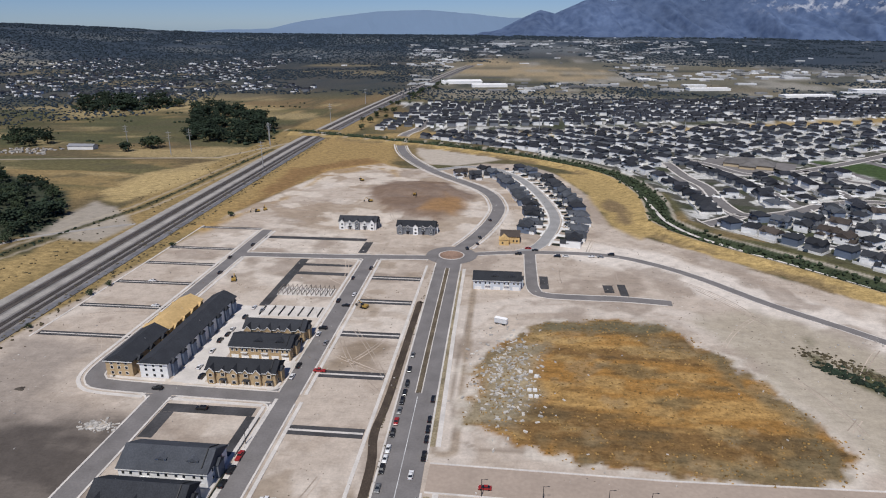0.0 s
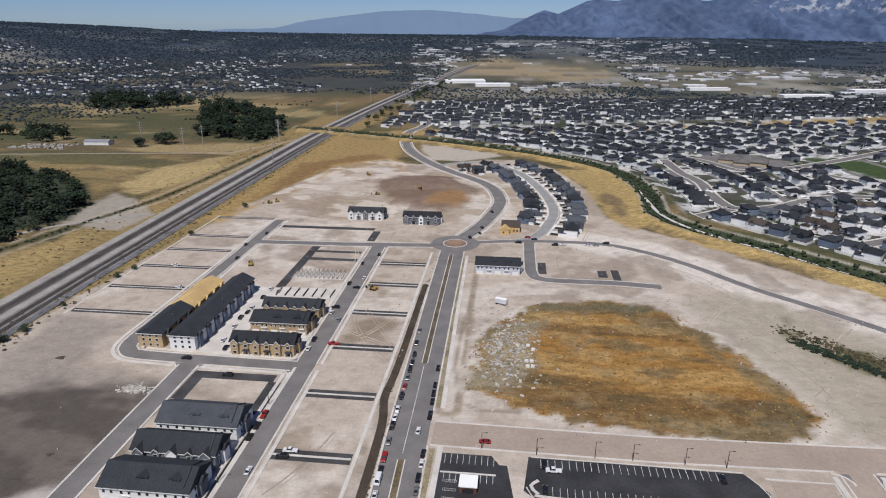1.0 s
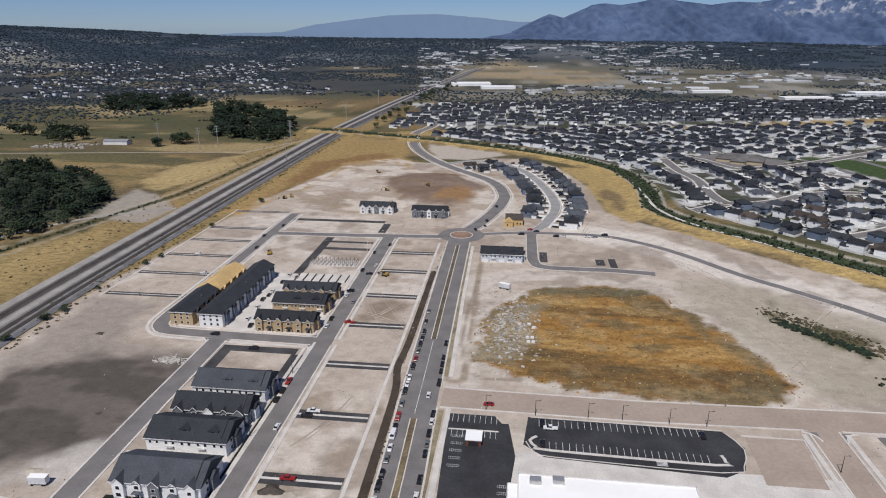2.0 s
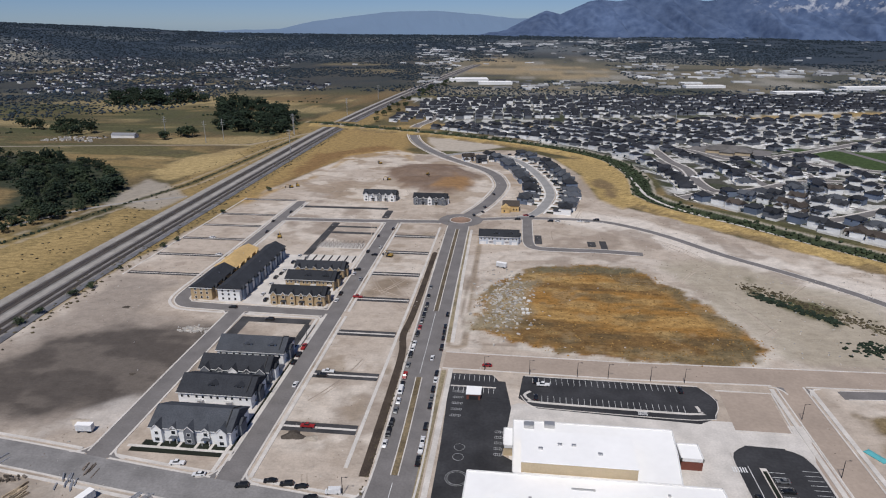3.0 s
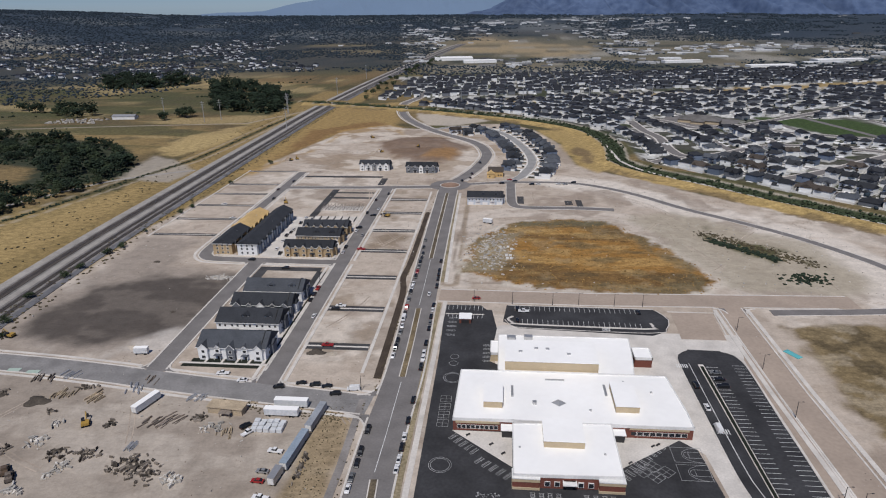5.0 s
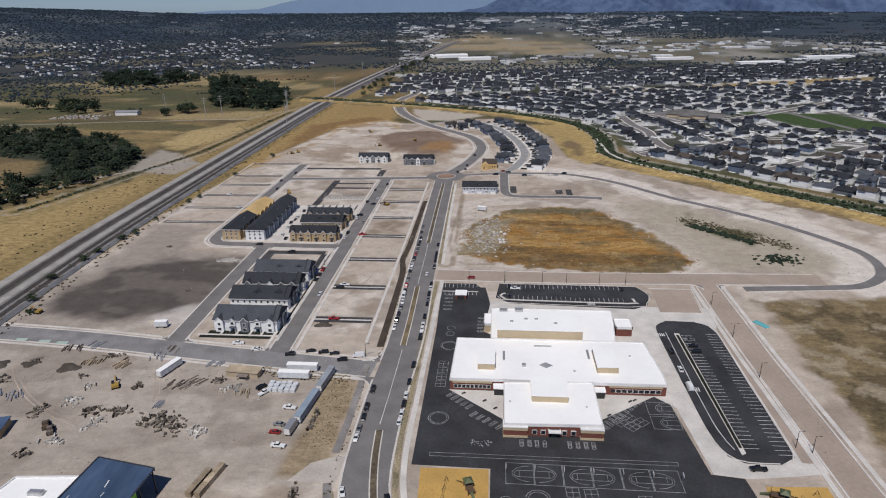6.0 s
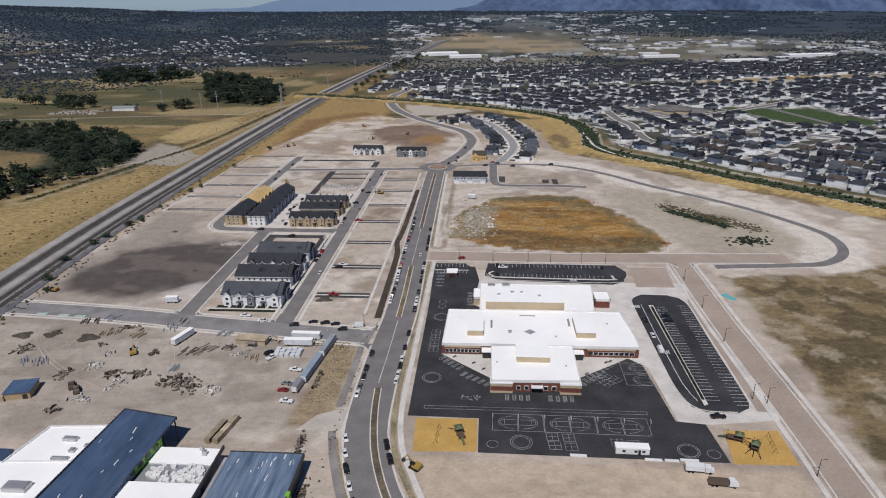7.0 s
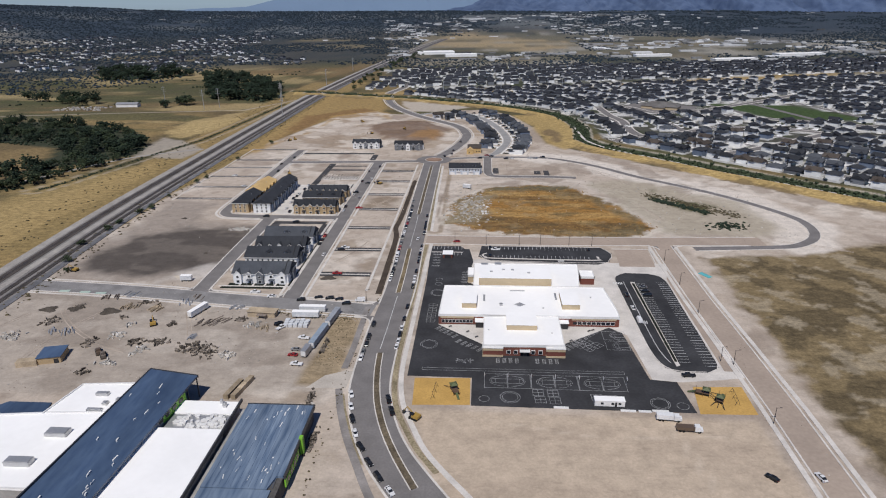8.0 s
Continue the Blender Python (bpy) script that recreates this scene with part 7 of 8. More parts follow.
def lorry(x, y, turn, cab, box_mat, label, tip=False):
    t = thing("lorry", label, "vehicle", "", x, y, 0.05, turn)
    part("cab", Shape().box(-1.2, 2.2, 0.7, 1.2, 4.2, 2.7).box(-1.1, 4.2, 0.7, 1.1, 5.2, 1.7), cab, t)
    part("windscreen", Shape().box(-1.05, 4.16, 1.8, 1.05, 4.26, 2.5), GLASS, t)
    part("load_body", Shape().box(-1.25, -4.4, 1.0, 1.25, 2.0, 2.3 if tip else 2.9), box_mat, t)
    part("chassis", Shape().box(-0.5, -4.4, 0.5, 0.5, 4.4, 0.95), DARK, t)
    for sx in (-1, 1):
        for wy in (3.9, -1.8, -3.1):
            part("wheel", Shape().rod((sx * 0.85, wy, 0.5), (sx * 1.2, wy, 0.5), 0.5, 0.5, 10), TYRE, t)


lorry(86, -9.5, -95, PAINT["w"][1], PAINT["w"][1], "white box lorry on bare soil beside the yard")
lorry(92, -16, -95, PAINT["w"][1], PAINT["n"][1], "dark brown tipper lorry with a white cab", True)


def digger(x, y, turn, paint=None):
    """A tracked excavator with a folded arm."""
    t = thing("excavator", "yellow tracked excavator on bare soil", "machine", "excavators", x, y, ground_z(x, y), turn)
    paint = paint or PAINT["y"][1]
    for sx in (-1, 1):
        part("track", Shape().box(sx * 1.2 - 0.35, -2, 0.1, sx * 1.2 + 0.35, 2, 0.85).box(sx * 1.2 - 0.35, -1.6, 0, sx * 1.2 + 0.35, 1.6, 0.1), TYRE, t)
    part("cab", Shape().box(-1.3, -0.2, 1.0, -0.2, 1.5, 2.8), GLASS, t)
    part("engine_body", Shape().box(-1.4, -2.3, 0.95, 1.4, 0.6, 2.0), paint, t)
    part("boom", Shape().rod((0.3, 0.6, 1.7), (0.3, 3.6, 4.0), 0.3, 0.2).rod((0.3, 3.6, 4.0), (0.3, 5.4, 1.6), 0.2, 0.14), paint, t)
    part("bucket", Shape().box(-0.3, 5.0, 0.6, 0.9, 5.9, 1.6), DARK, t)


for x, y, turn in ((-153, 638, 40), (-88, 576, 200), (-127, 558, 100), (-173, 361, 20), (-81, 329, 70), (-218, 515, 120), (-213, 521, 30), (-240, 126, 80), (-156, 59, 30), (-13, -13, 60), (300, 190, 80)):
    digger(x, y, turn)

# ---- unfinished building in the south-west ----
t = thing("unfinished_building", "unfinished building with white and navy membrane roofs", "building")
FASCIA = plain("dark_fascia", (0.05, 0.05, 0.055), 0.5)
GREY_WALL = surf("grey_block", (0.42, 0.41, 0.39), (0.34, 0.33, 0.32), 0.8, 0.9, 0.1)
part("west_wall", Shape().prism([(-172, -66), (-128, -66), (-126, -4), (-152, -6), (-156, -26), (-174, -28)], 0, 6.4), GREY_WALL, t)
part("west_roof", Shape().prism([(-172.3, -66.3), (-128, -66.3), (-126, -3.7), (-152.3, -5.7), (-156.3, -25.7), (-174.3, -27.7)], 6.4, 7.0), ROOF_WHITE, t, "white membrane flat roof")
part("corner_roof", Shape().prism([(-186, -29), (-174.6, -27.9), (-156.4, -25.5), (-158, -18), (-176, -18)], 5.6, 6.3), NAVY, t, "navy membrane roof")
part("corner_wall", Shape().prism([(-185.5, -28.6), (-174.6, -27.9), (-157, -25.6), (-158.4, -18.4), (-175.6, -18.4)], 0, 5.6), GREY_WALL, t)
part("hall_roof", Shape().add([(-126.5, 2, 9.4), (-104.5, -2, 9.4), (-110, -92, 8.6), (-133, -92, 8.6), (-126.5, 2, 10.2), (-104.5, -2, 10.2), (-110, -92, 9.4), (-133, -92, 9.4)],
                               [(3, 2, 1, 0), (4, 5, 6, 7), (0, 1, 5, 4), (1, 2, 6, 5), (2, 3, 7, 6), (3, 0, 4, 7)]), NAVY, t, "navy membrane roof")
part("hall_fascia", Shape().strip([(-126.7, 2.2), (-133.2, -92)], 0.5, 8.8, 10.4).strip([(-126.7, 2.2), (-104.3, -2)], 0.5, 9.2, 10.4), FASCIA, t)
part("hall_wall", Shape().prism([(-126, -8), (-106, -12), (-111, -91), (-132, -91)], 0, 8.7), GREY_WALL, t)
for x, y in ((-104.9, -2.6), (-105.4, -10.4), (-115, -0.6)):
    part("steel_post", Shape().box(x - 0.2, y - 0.2, 0, x + 0.2, y + 0.2, 9.4), FASCIA, t)
part("clerestory_panel", Shape().strip([(-105.4, -12.5), (-108.2, -36)], 0.5, 5.4, 9.3), LIME, t, "lime green clerestory panel")
for k in range(5):
    u = 0.1 + 0.19 * k
    part("clerestory_window", Shape().strip([(-105.1 - 2.8 * u, -12.5 - 23.5 * u), (-105.1 - 2.8 * (u + 0.11), -12.5 - 23.5 * (u + 0.11))], 0.3, 6.9, 8.5), GLASS, t)
part("middle_wall", Shape().box(-106, -31, 0, -83, -14, 5.6), GREY_WALL, t)
part("middle_roof", Shape().box(-106, -22, 5.6, -82.8, -13.8, 6.1), ROOF_WHITE, t)
part("open_deck", Shape().box(-106, -33, 5.2, -82.8, -22, 5.66), GALV, t, "open grey metal deck with loose insulation")
part("south_wall", Shape().prism([(-111.5, -69), (-82, -69), (-82, -33.5), (-109.5, -33.5)], 0, 7.0), GREY_WALL, t)
part("south_roof", Shape().prism([(-111.8, -69.3), (-81.8, -69.3), (-81.8, -33.2), (-109.7, -33.2)], 7.0, 7.6), ROOF_WHITE, t)
part("roof_edge", Shape().box(-81.9, -70, 6.6, -81.3, -14, 7.9), FASCIA, t)
part("link_deck", Shape().box(-81.2, -70, 0, -78.4, -16, 4.2), GREY_WALL, t)
part("east_wall", Shape().box(-77.5, -75, 0, -52.5, -16.5, 6.2), surf("dark_board", (0.10, 0.095, 0.09), (0.07, 0.066, 0.062), 0.8, 0.9, 0.1), t)
part("east_roof", Shape().prism([(-78.2, -62), (-56, -62), (-54.5, -56), (-52, -56), (-52, -16), (-78.2, -16)], 6.2, 7.0), NAVY_DUSTY, t, "dusty navy membrane roof with pale scuffs")
part("east_roof", Shape().box(-78.2, -76, 6.2, -54.6, -62.2, 6.7), NAVY_DUSTY, t)
for k in range(12):
    part("membrane_seam", Shape().box(-76.4 + 2.0 * k, -61.6, 6.95, -76.28 + 2.0 * k, -16.6, 7.03), NAVY, t)
for k in range(9):
    part("membrane_seam", Shape().strip([(-125.2 + 2.2 * k, 1 - 0.4 * k), (-131.4 + 2.2 * k, -88)], 0.12, 9.3, 9.5 - 0.02), NAVY_DUSTY, t)
part("west_parapet", Shape().strip([(-152, -6), (-126.4, -4)], 0.5, 6.5, 7.5).strip([(-156, -26), (-152, -6)], 0.5, 6.5, 7.5).strip([(-174, -28), (-156, -26)], 0.5, 6.5, 7.5).strip([(-172, -66), (-128.4, -66)], 0.5, 6.5, 7.4), TRIM, t, "white membrane parapet")
part("roof_step", Shape().strip([(-155, -25.6), (-127.2, -24)], 0.5, 6.5, 7.35), TRIM, t)
part("east_fascia", Shape().box(-78.4, -16.2, 6.0, -51.8, -15.8, 7.25).box(-52.2, -56, 5.6, -51.7, -15.8, 7.2), FASCIA, t)
part("green_panel", Shape().box(-52.1, -56, 2.4, -51.6, -40, 5.4), LIME, t, "lime green wall panel")
part("green_panel", Shape().box(-52.3, -37, 0.4, -51.0, -35, 7.6), LIME, t, "lime green wall panel")
for k in range(4):
    part("window", Shape().box(-51.75, -54 + k * 3.6, 3.0, -51.5, -52 + k * 3.6, 4.8), GLASS, t)
for x, y, w, d, h in ((-146, -40, 8, 4, 1.6), (-150, -56, 9, 3.5, 1.8), (-142, -14, 5, 2, 1.2), (-136, -20, 2, 2, 1), (-132, -17, 1.6, 1.6, 0.9), (-140, -24, 6, 1.5, 0.8), (-88, -18, 1.4, 1.4, 0.9), (-90, -15.4, 1, 1, 0.8)):
    part("roof_unit", Shape().box(x, y, 6.0, x + w, y + d, 7.0 + h).box(x + 0.3, y + 0.3, 7.0 + h, x + w - 0.3, y + d - 0.3, 7.2 + h), GALV, t)
rng = np.random.RandomState(31)
wraps = Shape()
for k in range(110):
    on = int(rng.choice([0, 0, 0, 0, 1, 1, 2]))
    x, y, z = ((rng.uniform(-104, -84), rng.uniform(-31, -23), 5.7), (rng.uniform(-76, -54), rng.uniform(-60, -18), 7.0), (rng.uniform(-126, -110), rng.uniform(-80, -6), 9.9))[on]
    w, d = (rng.uniform(0.8, 2.6), rng.uniform(0.6, 1.6)) if on == 0 else (rng.uniform(0.12, 0.5), rng.uniform(0.4, 3.2))
    wraps.box(x, y, z - 0.2, x + w, y + d, z + (rng.uniform(0.3, 0.9) if on == 0 else 0.1 + (0.3 if on == 2 else 0)), rng.uniform(-0.3, 0.3))
tagged(part("loose_wrap", wraps, TRIM, t, "loose white insulation and wrap"), kind="stuff")
# pale lumber stacks beside it
for k, (x, y, ln) in enumerate(((-92, 2.5, 13), (-88.6, 4, 16))):
    s = thing("lumber_stack", "pale stacked lumber bundles on bare soil", "lumber", "lumber stacks", x, y, 0, -10)
    for j in range(3):
        part("bundle", Shape().box(-1.1, -ln / 2 + j * ln / 3, 0.1, 1.1, -ln / 2 + (j + 1) * ln / 3 - 0.2, 2.2), LUMBER, s)

# ---- builders' yard ----
def trailer(x, y, turn, length, wide, mat, label):
    t = thing("site_trailer", label, "trailer", "yard trailers", x, y, 0, turn)
    part("body", Shape().box(-wide / 2, -length / 2, 0.9, wide / 2, length / 2, 3.6), mat, t)
    part("roof", Shape().box(-wide / 2 - 0.05, -length / 2 - 0.05, 3.6, wide / 2 + 0.05, length / 2 + 0.05, 3.75), ROOF_WHITE if mat is WHITE_STEEL else mat, t)
    for k in range(int(length / 1.5)):
        for sx in (-1, 1):
            part("side_rib", Shape().box(sx * wide / 2 - 0.05, -length / 2 + 0.7 + k * 1.5, 0.9, sx * wide / 2 + 0.05, -length / 2 + 0.8 + k * 1.5, 3.6), mat, t)
    part("door", Shape().box(-wide / 2 + 0.2, -length / 2 - 0.06, 1.0, wide / 2 - 0.2, -length / 2, 3.5), TRIM, t)
    for wy in (-length * 0.35, -length * 0.25, length * 0.35):
        for sx in (-1, 1):
            part("wheel", Shape().rod((sx * wide * 0.3, wy, 0.45), (sx * wide * 0.48, wy, 0.45), 0.45, 0.45, 10), TYRE, t)


WHITE_STEEL = surf("white_steel", (0.66, 0.67, 0.68), (0.52, 0.54, 0.56), 0.8, 0.5, 0.05, big=0.1)
GREY_STEEL = surf("grey_steel", (0.36, 0.38, 0.41), (0.27, 0.29, 0.32), 0.8, 0.5, 0.05, big=0.15)
BLUE_STEEL = surf("pale_blue_steel", (0.30, 0.36, 0.42), (0.24, 0.29, 0.35), 0.8, 0.5, 0.05, big=0.12)
trailer(-138, 73, -18, 13, 2.7, WHITE_STEEL, "long white box trailer in the builders' yard")
trailer(-77, 77, 90, 14, 2.7, WHITE_STEEL, "white box trailer beside pale pallets")
trailer(-79, 70.5, 90, 14, 2.7, WHITE_STEEL, "white box trailer beside pale pallets")
trailer(-64, 68, -7, 16, 2.7, GREY_STEEL, "long grey box trailer along the yard edge")
trailer(-66.5, 48, -7, 20, 2.8, BLUE_STEEL, "long pale blue box trailer along the yard edge")
trailer(-69, 33.5, -7, 7, 2.6, GALV, "short grey steel container in the yard")
trailer(-163, 114, 95, 6.5, 2.4, WHITE_STEEL, "small white trailer on bare soil")
t = thing("pallet_stack", "white-wrapped material pallets in rows", "pallets", x=-81, y=62)
for k in range(5):
    for j in range(3):
        part("pallet", Shape().box(-7 + k * 2.6, -3 + j * 2.4, 0.1, -4.8 + k * 2.6, -1.0 + j * 2.4, 1.4 + 0.25 * ((k + j) % 3)), WHITE_STEEL, t)
t = thing("site_shed", "tan board shed with a dark blue roof", "shed", x=-187, y=25, turn=14)
part("wall", Shape().box(-5, -5, 0, 5, 5, 3.2), SIDING_TAN, t)
part("roof", Shape().box(-5.4, -5.4, 3.2, 5.4, 5.4, 3.6), NAVY, t)
part("annex", Shape().box(-14, -6, 0, -5.1, -2, 2.6), LUMBER, t)
part("door", Shape().box(2, -5.08, 0, 4, -5, 2.3), DARK, t)
t = thing("storage_hut", "weathered board hut with open lean-to", "shed", x=-102, y=72, turn=-5)
part("wall", Shape().box(-8, -2.5, 0, 7, 2.5, 2.8), LUMBER, t)
part("roof", Shape().box(-8.4, -2.9, 2.8, 7.4, 2.9, 3.1), LUMBER, t)
part("lean_to", Shape().box(-2, -5, 2.0, 3, -2.6, 2.2).box(-1.8, -4.8, 0, -1.6, -4.6, 2.0).box(2.6, -4.8, 0, 2.8, -4.6, 2.0), SCRAP, t)
SHADES = [LUMBER, SCRAP, GALV, RUBBLE]
SCRAP_MIX = surf("scrap_mix", (0.21, 0.18, 0.15), (0.085, 0.072, 0.062), 0.5, 0.9, 0.2, own=0.8, islands=True)


def pile(x, y, w, d, count, kind, label):
    """A heap of boards, pipes or broken pieces."""
    t = thing("scrap_pile" if kind else "board_pile", label, "pile", "yard piles", x, y)
    s = Shape()
    a, mat = rng.uniform(-0.6, 0.6), SHADES[rng.randint(3)]
    for k in range(count):
        u, v = rng.uniform(-w, w), rng.uniform(-d, d)
        if kind == 0:
            ln = rng.uniform(3, 6)
            part("board", Shape().box(u - 0.2, v - ln / 2, 0, u + 0.2, v + ln / 2, rng.uniform(0.2, 0.9), a + rng.uniform(-0.1, 0.1)), mat, t)
        else:
            for _ in range(2):
                u, v = np.clip(rng.normal(0, 0.55, 2), -1.2, 1.2) * (w, d)
                q, e = rng.uniform(0.15, 0.8), rng.uniform(0.4, 2.6)
                s.box(u - q / 2, v - e / 2, 0, u + q / 2, v + e / 2, rng.uniform(0.15, 1.3), rng.uniform(0, 3))
    if kind:
        tagged(part("pieces", s, [SCRAP_MIX, RUBBLE][int(rng.rand() < 0.35)], t), kind="stuff")


for x, y, w, d, n, k in ((-128, 62, 5, 2.5, 16, 0), (-122, 66, 4, 2, 10, 0), (-150, 85, 3, 3, 12, 0), (-146, 92, 3, 2, 9, 0), (-178, 79, 5, 2.2, 14, 0), (-172, 84, 4, 2, 10, 1), (-164, 78, 4, 3, 14, 0),
                          (-196, 90, 5, 1.5, 12, 0), (-186, 93, 5, 1.5, 10, 0), (-104, 60, 5, 3, 16, 1), (-112, 66, 3, 3, 12, 1), (-99, 58, 4, 1.5, 8, 0), (-130, 47, 2, 1.6, 6, 0), (-144, 42, 5, 3, 16, 1),
                          (-126, 37, 7, 5, 34, 1), (-118, 33, 5, 5, 26, 1), (-106, 30, 4, 3, 16, 1), (-156, 40, 4, 4, 18, 1), (-150, 33, 3, 5, 14, 1), (-168, 48, 4, 4, 16, 1), (-178, 40, 3, 4, 14, 1), (-200, 50, 8, 3, 20, 0),
                          (-212, 60, 5, 4, 16, 1), (-222, 44, 5, 4, 18, 1), (-225, 30, 4, 2, 10, 0), (-160, 22, 4, 2, 12, 1), (-166, 14, 3, 2, 9, 1), (-146, 60, 2, 2, 9, 1), (-168, 58, 2, 2, 8, 1), (-120, 80, 4, 1.5, 12, 0),
                          (-206, 78, 2, 2, 8, 1), (-176, 66, 2, 1.5, 7, 1), (-58, -2, 1, 6, 20, 1), (-56, -16, 1, 8, 22, 1), (-50, -30, 1, 8, 22, 1), (-62, 40, 1, 8, 16, 1)):
    pile(x, y, w, d, n, k, "loose stacked boards and pipes on bare soil" if k == 0 else "scattered scrap and broken pieces on bare soil")
for x, y, r, h, mat in ((-168, 30, 2.2, 1.4, PAINT["n"][1]), (-164, 27, 2.6, 1.2, SCRAP)):
    t = thing("loader", "dusty dark loader parked in the yard", "machine", "yard machines", x, y, 0, 35)
    part("body", Shape().box(-1.1, -2.6, 0.6, 1.1, 1.6, 1.9).box(-0.9, -1.2, 1.9, 0.9, 0.6, 2.9), mat, t)
    part("bucket", Shape().box(-1.4, 2.2, 0.2, 1.4, 3.4, 1.2), DARK, t)
    for sx in (-1, 1):
        for wy in (-1.7, 1.2):
            part("wheel", Shape().rod((sx * 0.9, wy, 0.7), (sx * 1.4, wy, 0.7), 0.7, 0.7, 12), TYRE, t)


def heap(x, y, r, h, mat, label):
    """An uneven mound of earth."""
    n, m = 22, 6
    s = Shape()
    v = [(0, 0, h)]
    for j in range(1, m + 1):
        for k in range(n):
            a, q = 2 * math.pi * k / n, r * j / m * (1 + 0.25 * math.sin(3 * 6.28 * k / n + x) + rng.uniform(-0.1, 0.1))
            v.append((q * math.cos(a), 0.7 * q * math.sin(a), h * (0.5 + 0.5 * math.cos(math.pi * j / m)) * rng.uniform(0.85, 1.1) - 0.15))
    f = [(0, 1 + k, 1 + (k + 1) % n) for k in range(n)]
    for j in range(m - 1):
        f += [(1 + j * n + k, 1 + (j + 1) * n + k, 1 + (j + 1) * n + (k + 1) % n, 1 + j * n + (k + 1) % n) for k in range(n)]
    s.add(v, f)
    ob = tagged(part("earth_heap", s, mat), label, "heap", "earth heaps")
    ob.location = (x, y, 0)
    ob.data.shade_smooth()


DARK_SOIL = surf("dark_soil", (0.10, 0.085, 0.07), (0.06, 0.05, 0.042), 0.8, 0.95, 0.5)
PALE_SOIL = surf("pale_soil", (0.48, 0.42, 0.35), (0.38, 0.33, 0.27), 0.8, 0.95, 0.5)
for x, y, r, h in ((-222, 74, 6, 1.6), (-208, 75, 5, 1.3), (-187, 73, 6.5, 2.2), (-79, 121, 5.5, 1.6), (-170, 158, 2, 0.8), (-216, 228, 3, 1.0)):
    heap(x, y, r, h, DARK_SOIL, "low heap of dark soil on pale ground")
for x, y, r, h in ((-162, 206, 4, 0.8), (-166, 204, 3, 0.9), (-71, 120, 4, 0.8), (-170, 120, 5, 0.8)):
    heap(x, y, r, h, PALE_SOIL, "low heap of pale rubble and soil")
rub = Shape()
for k in range(900):
    if k < 420:
        x, y = rng.normal(2, 8), rng.normal(262, 22)
    elif k < 560:
        x, y = rng.normal(-164, 3), rng.normal(205, 1.6)
    elif k < 700:
        x, y = rng.uniform(140, 230), rng.uniform(200, 320)
    else:
        x, y = rng.uniform(-250, 120), rng.uniform(-30, 480)
        if -50 < x < -18 or 90 < y < 104 or (-20 < x and y < 180):
            continue
    q = rng.uniform(0.15, 0.8) * (1.4 if k < 560 else 0.7)
    rub.box(x - q, y - q / 2, -0.1, x + q, y + q / 2, rng.uniform(0.1, 0.6), rng.uniform(0, 3))
stuff("rubble_pieces", rub, RUBBLE, "scattered pale concrete rubble and stones", "rubble")
for x, y in ((13, 266), (15.5, 262), (12, 250), (14.5, 250), (12.5, 245), (15, 245)):
    t = thing("wrapped_pallet", "white-wrapped pallet standing in the stubble", "pallet", "field pallets", x, y, 0, rng.uniform(-15, 15))
    part("load", Shape().box(-0.9, -0.9, 0.14, 0.9, 0.9, 0.9), TRIM, t)
    part("pallet", Shape().box(-1, -1, 0, 1, 1, 0.14), LUMBER, t)
trailer(-2, 316, 70, 7, 2.4, WHITE_STEEL, "small white trailer by the stubble field")

# ---- poles and lamps ----
def pole(x, y, h, label, arms=0):
    t = thing("utility_pole", label, "pole", "poles", x, y)
    part("shaft", Shape().rod((0, 0, 0), (0, 0, h), 0.16 if h < 15 else 0.55, 0.1 if h < 15 else 0.3, 8), DARK if h < 15 else GALV, t)
    for k in range(arms):
        part("cross_arm", Shape().box(-3.2, -0.12, h - 2 - 3.2 * k, 3.2, 0.12, h - 1.7 - 3.2 * k), GALV, t)
    if not arms:
        part("lamp_arm", Shape().rod((0, 0, h - 0.2), (1.6, 0, h), 0.06, 0.05), DARK, t)
        part("lamp_head", Shape().box(1.3, -0.15, h - 0.06, 2.1, 0.15, h + 0.08), DARK, t)


for x, y in ((15, 178.6), (37, 179), (51, 179), (70, 178.8), (85, 178.8), (-6, 180), (126, 119), (125.5, 83), (121.2, 35.6), (126, 33), (126, -10), (126.5, 155), (-99, 150), (-99, 200), (-50.5, 90)):
    pole(x, y, 7.5, "thin dark street lamp pole")
for x, y in ((-321, 825), (-326, 835), (-421, 749), (-405, 770), (-300, 1048), (-297, 1300), (-502, 790), (-280, 691), (40, 930), (-60, 905), (150, 960), (262, 1005), (380, 1050)):
    pole(x, y, 30, "tall pale steel transmission pole", 3)
t = thing("tarp", "turquoise tarpaulin heaped beside the road", "tarp", x=144.5, y=133, turn=30)
part("sheet", Shape().hip(-1.6, -4, 1.6, 4, 0.3, 0.5), plain("turquoise_sheet", (0.12, 0.45, 0.48), 0.5), t)
for x, y in ((-228, 97), (-215, 96), (-205, 95)):
    t = thing("board_sheet", "pale green sheets of board on soil", "board", "board sheets", x, y, 0, 4)
    part("sheet", Shape().box(-3, -1.2, 0, 3, 1.2, 0.3), plain("pale_green_board", (0.42, 0.52, 0.45), 0.7) if "pale_green_board" not in bpy.data.materials else bpy.data.materials["pale_green_board"], t)

# clods, stones and tyre tracks over the bare soil
rng = np.random.RandomState(77)


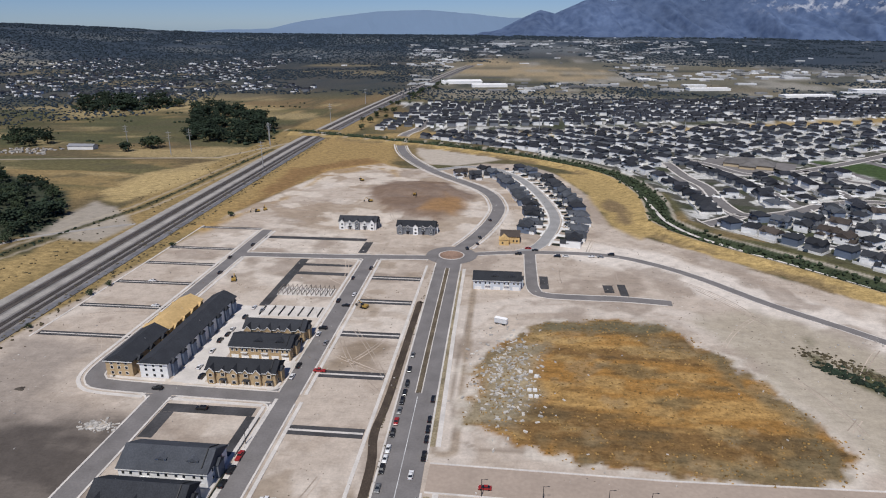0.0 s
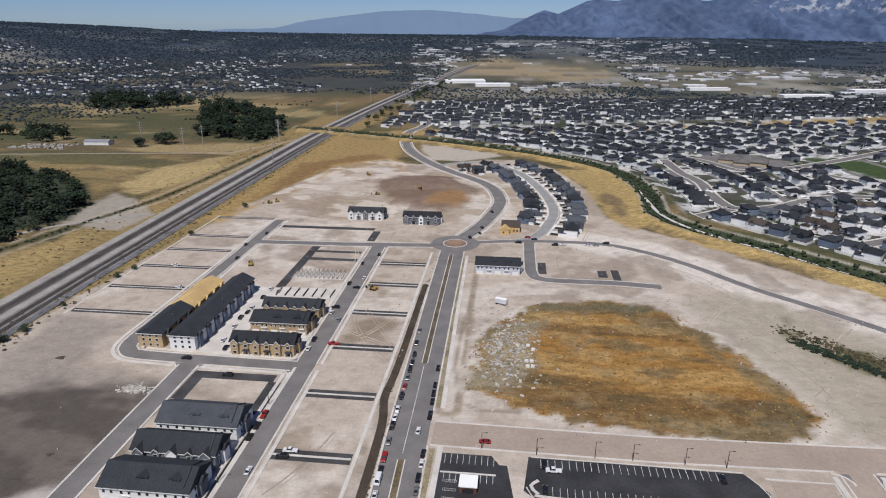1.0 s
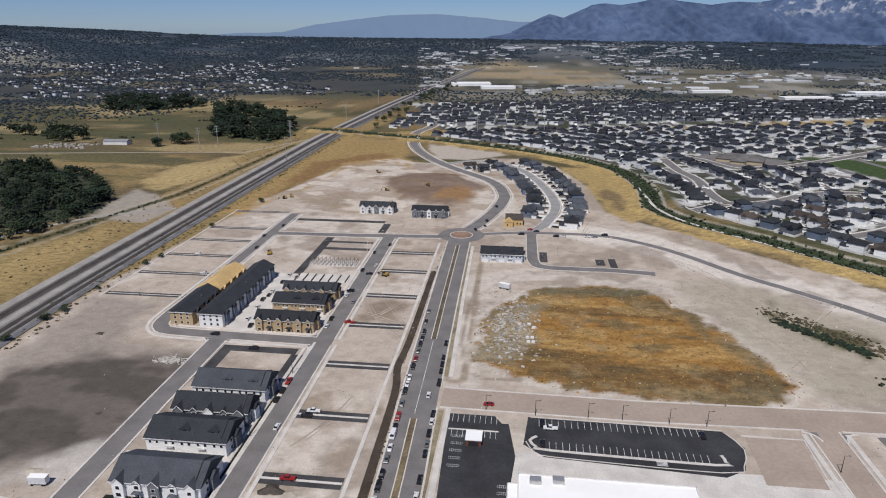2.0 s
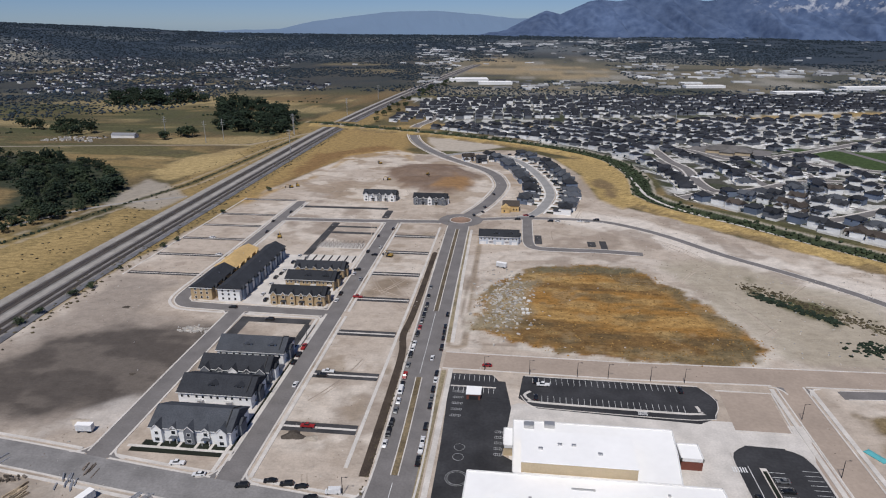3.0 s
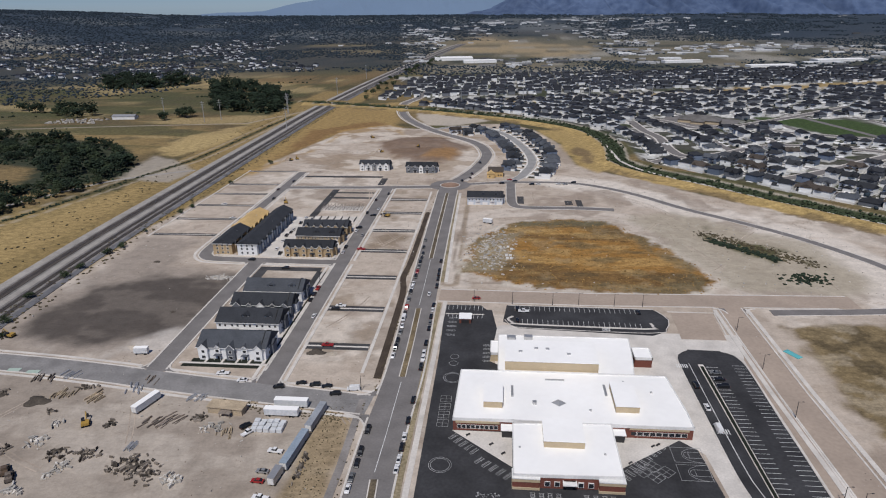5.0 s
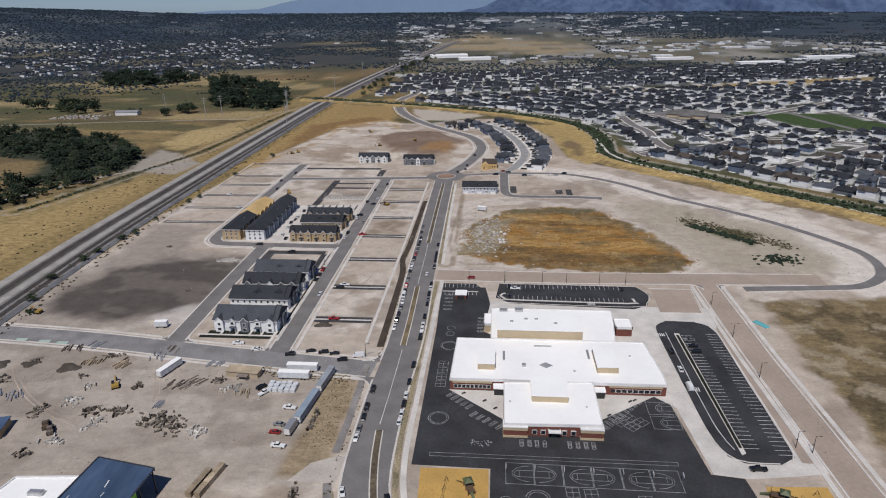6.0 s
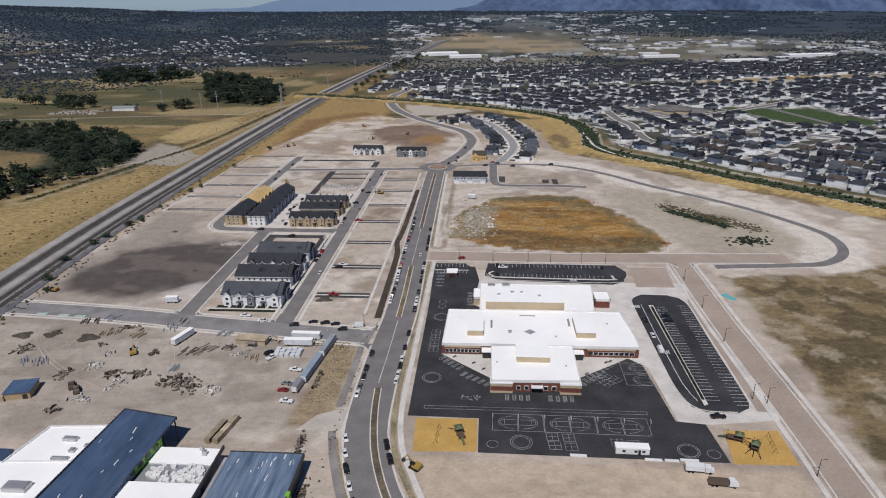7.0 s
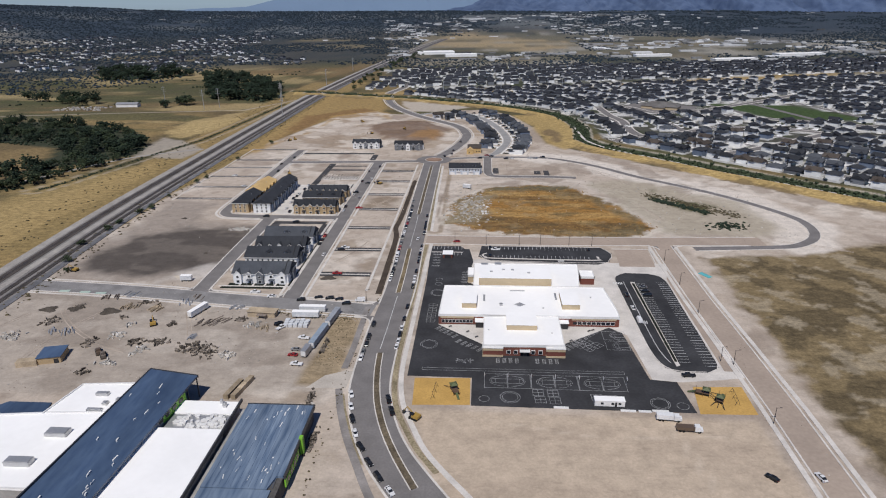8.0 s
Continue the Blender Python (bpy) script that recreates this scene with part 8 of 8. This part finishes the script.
def bare(x, y):
    """Whether a spot is open soil."""
    if -50 < x < -20 or (-20 <= x < 128 and y < 180) or (-143 < x < -98 and 100 < y < 300) or (-196 < x < -150 and 228 < y < 320) or (-180 < x < -50 and y < 4) or (138 < x and y < 172) or ground_z(x, y) > 1.0:
        return False
    px, py = np.array(x), np.array(y)
    return bool(inside(px, py, SITE) > 3 and inside(px, py, BROWN_FIELD) < -6 and inside(px, py, DARK_DIRT) < -6)


dark_spots, dark_sizes, pale_spots, pale_sizes = [], [], [], []
while len(dark_spots) < 1500:
    x, y = rng.uniform(-250, 240), rng.uniform(-40, 640)
    if vnoise(np.array(x), np.array(y), 22, 81) < 0.46 or not bare(x, y):
        continue
    q = rng.uniform(0.10, 0.34) * (1.5 if y > 250 else 1.0)
    if rng.rand() < 0.6:
        dark_spots.append((x, y, 0.03))
        dark_sizes.append(q)
    else:
        pale_spots.append((x, y, 0.03))
        pale_sizes.append(q)
tagged(new("soil_clods", clumps("soil_clods", dark_spots, dark_sizes, surf("brown_clods", (0.22, 0.175, 0.135), (0.12, 0.095, 0.075), 0.6, 0.95, 0.3, own=0.4, islands=True), 31, 0.6)), "scattered brown clods of soil", "clods", kind="stuff")
tagged(new("pale_stones", clumps("pale_stones", pale_spots, pale_sizes, RUBBLE, 32, 0.6)), "scattered pale stones", "stones", kind="stuff")
tracks = Shape()
for k in range(80):
    x, y, a = rng.uniform(-245, 235), rng.uniform(-40, 600), rng.uniform(0, 6.28)
    bend, line = rng.uniform(-0.03, 0.03), []
    for j in range(rng.randint(8, 26)):
        if not bare(x, y):
            break
        line.append((x, y))
        x, y, a = x + 3 * math.cos(a), y + 3 * math.sin(a), a + bend
    if len(line) > 4:
        for off in (-0.95, 0.95):
            tracks.strip(line, rng.uniform(0.35, 0.6), -0.1, 0.035 + 0.004 * (k % 5), off)
stuff("tyre_tracks", tracks, surf("packed_soil", (0.46, 0.385, 0.32), (0.36, 0.30, 0.245), 1.4, 0.95, 0.2, own=0.2, islands=True), "packed tyre tracks across bare soil", "tracks")

clutter = Shape()
for k in range(70):
    x, y, q = rng.uniform(-660, -582), rng.uniform(738, 772), rng.uniform(0.8, 2.6)
    clutter.box(x - q, y - q * 0.6, -0.1, x + q, y + q * 0.6, rng.uniform(0.8, 2.4), rng.uniform(0, 3))
stuff("farm_clutter", clutter, RUBBLE, "pale vehicles and stored goods beside a farm shed", "clutter")
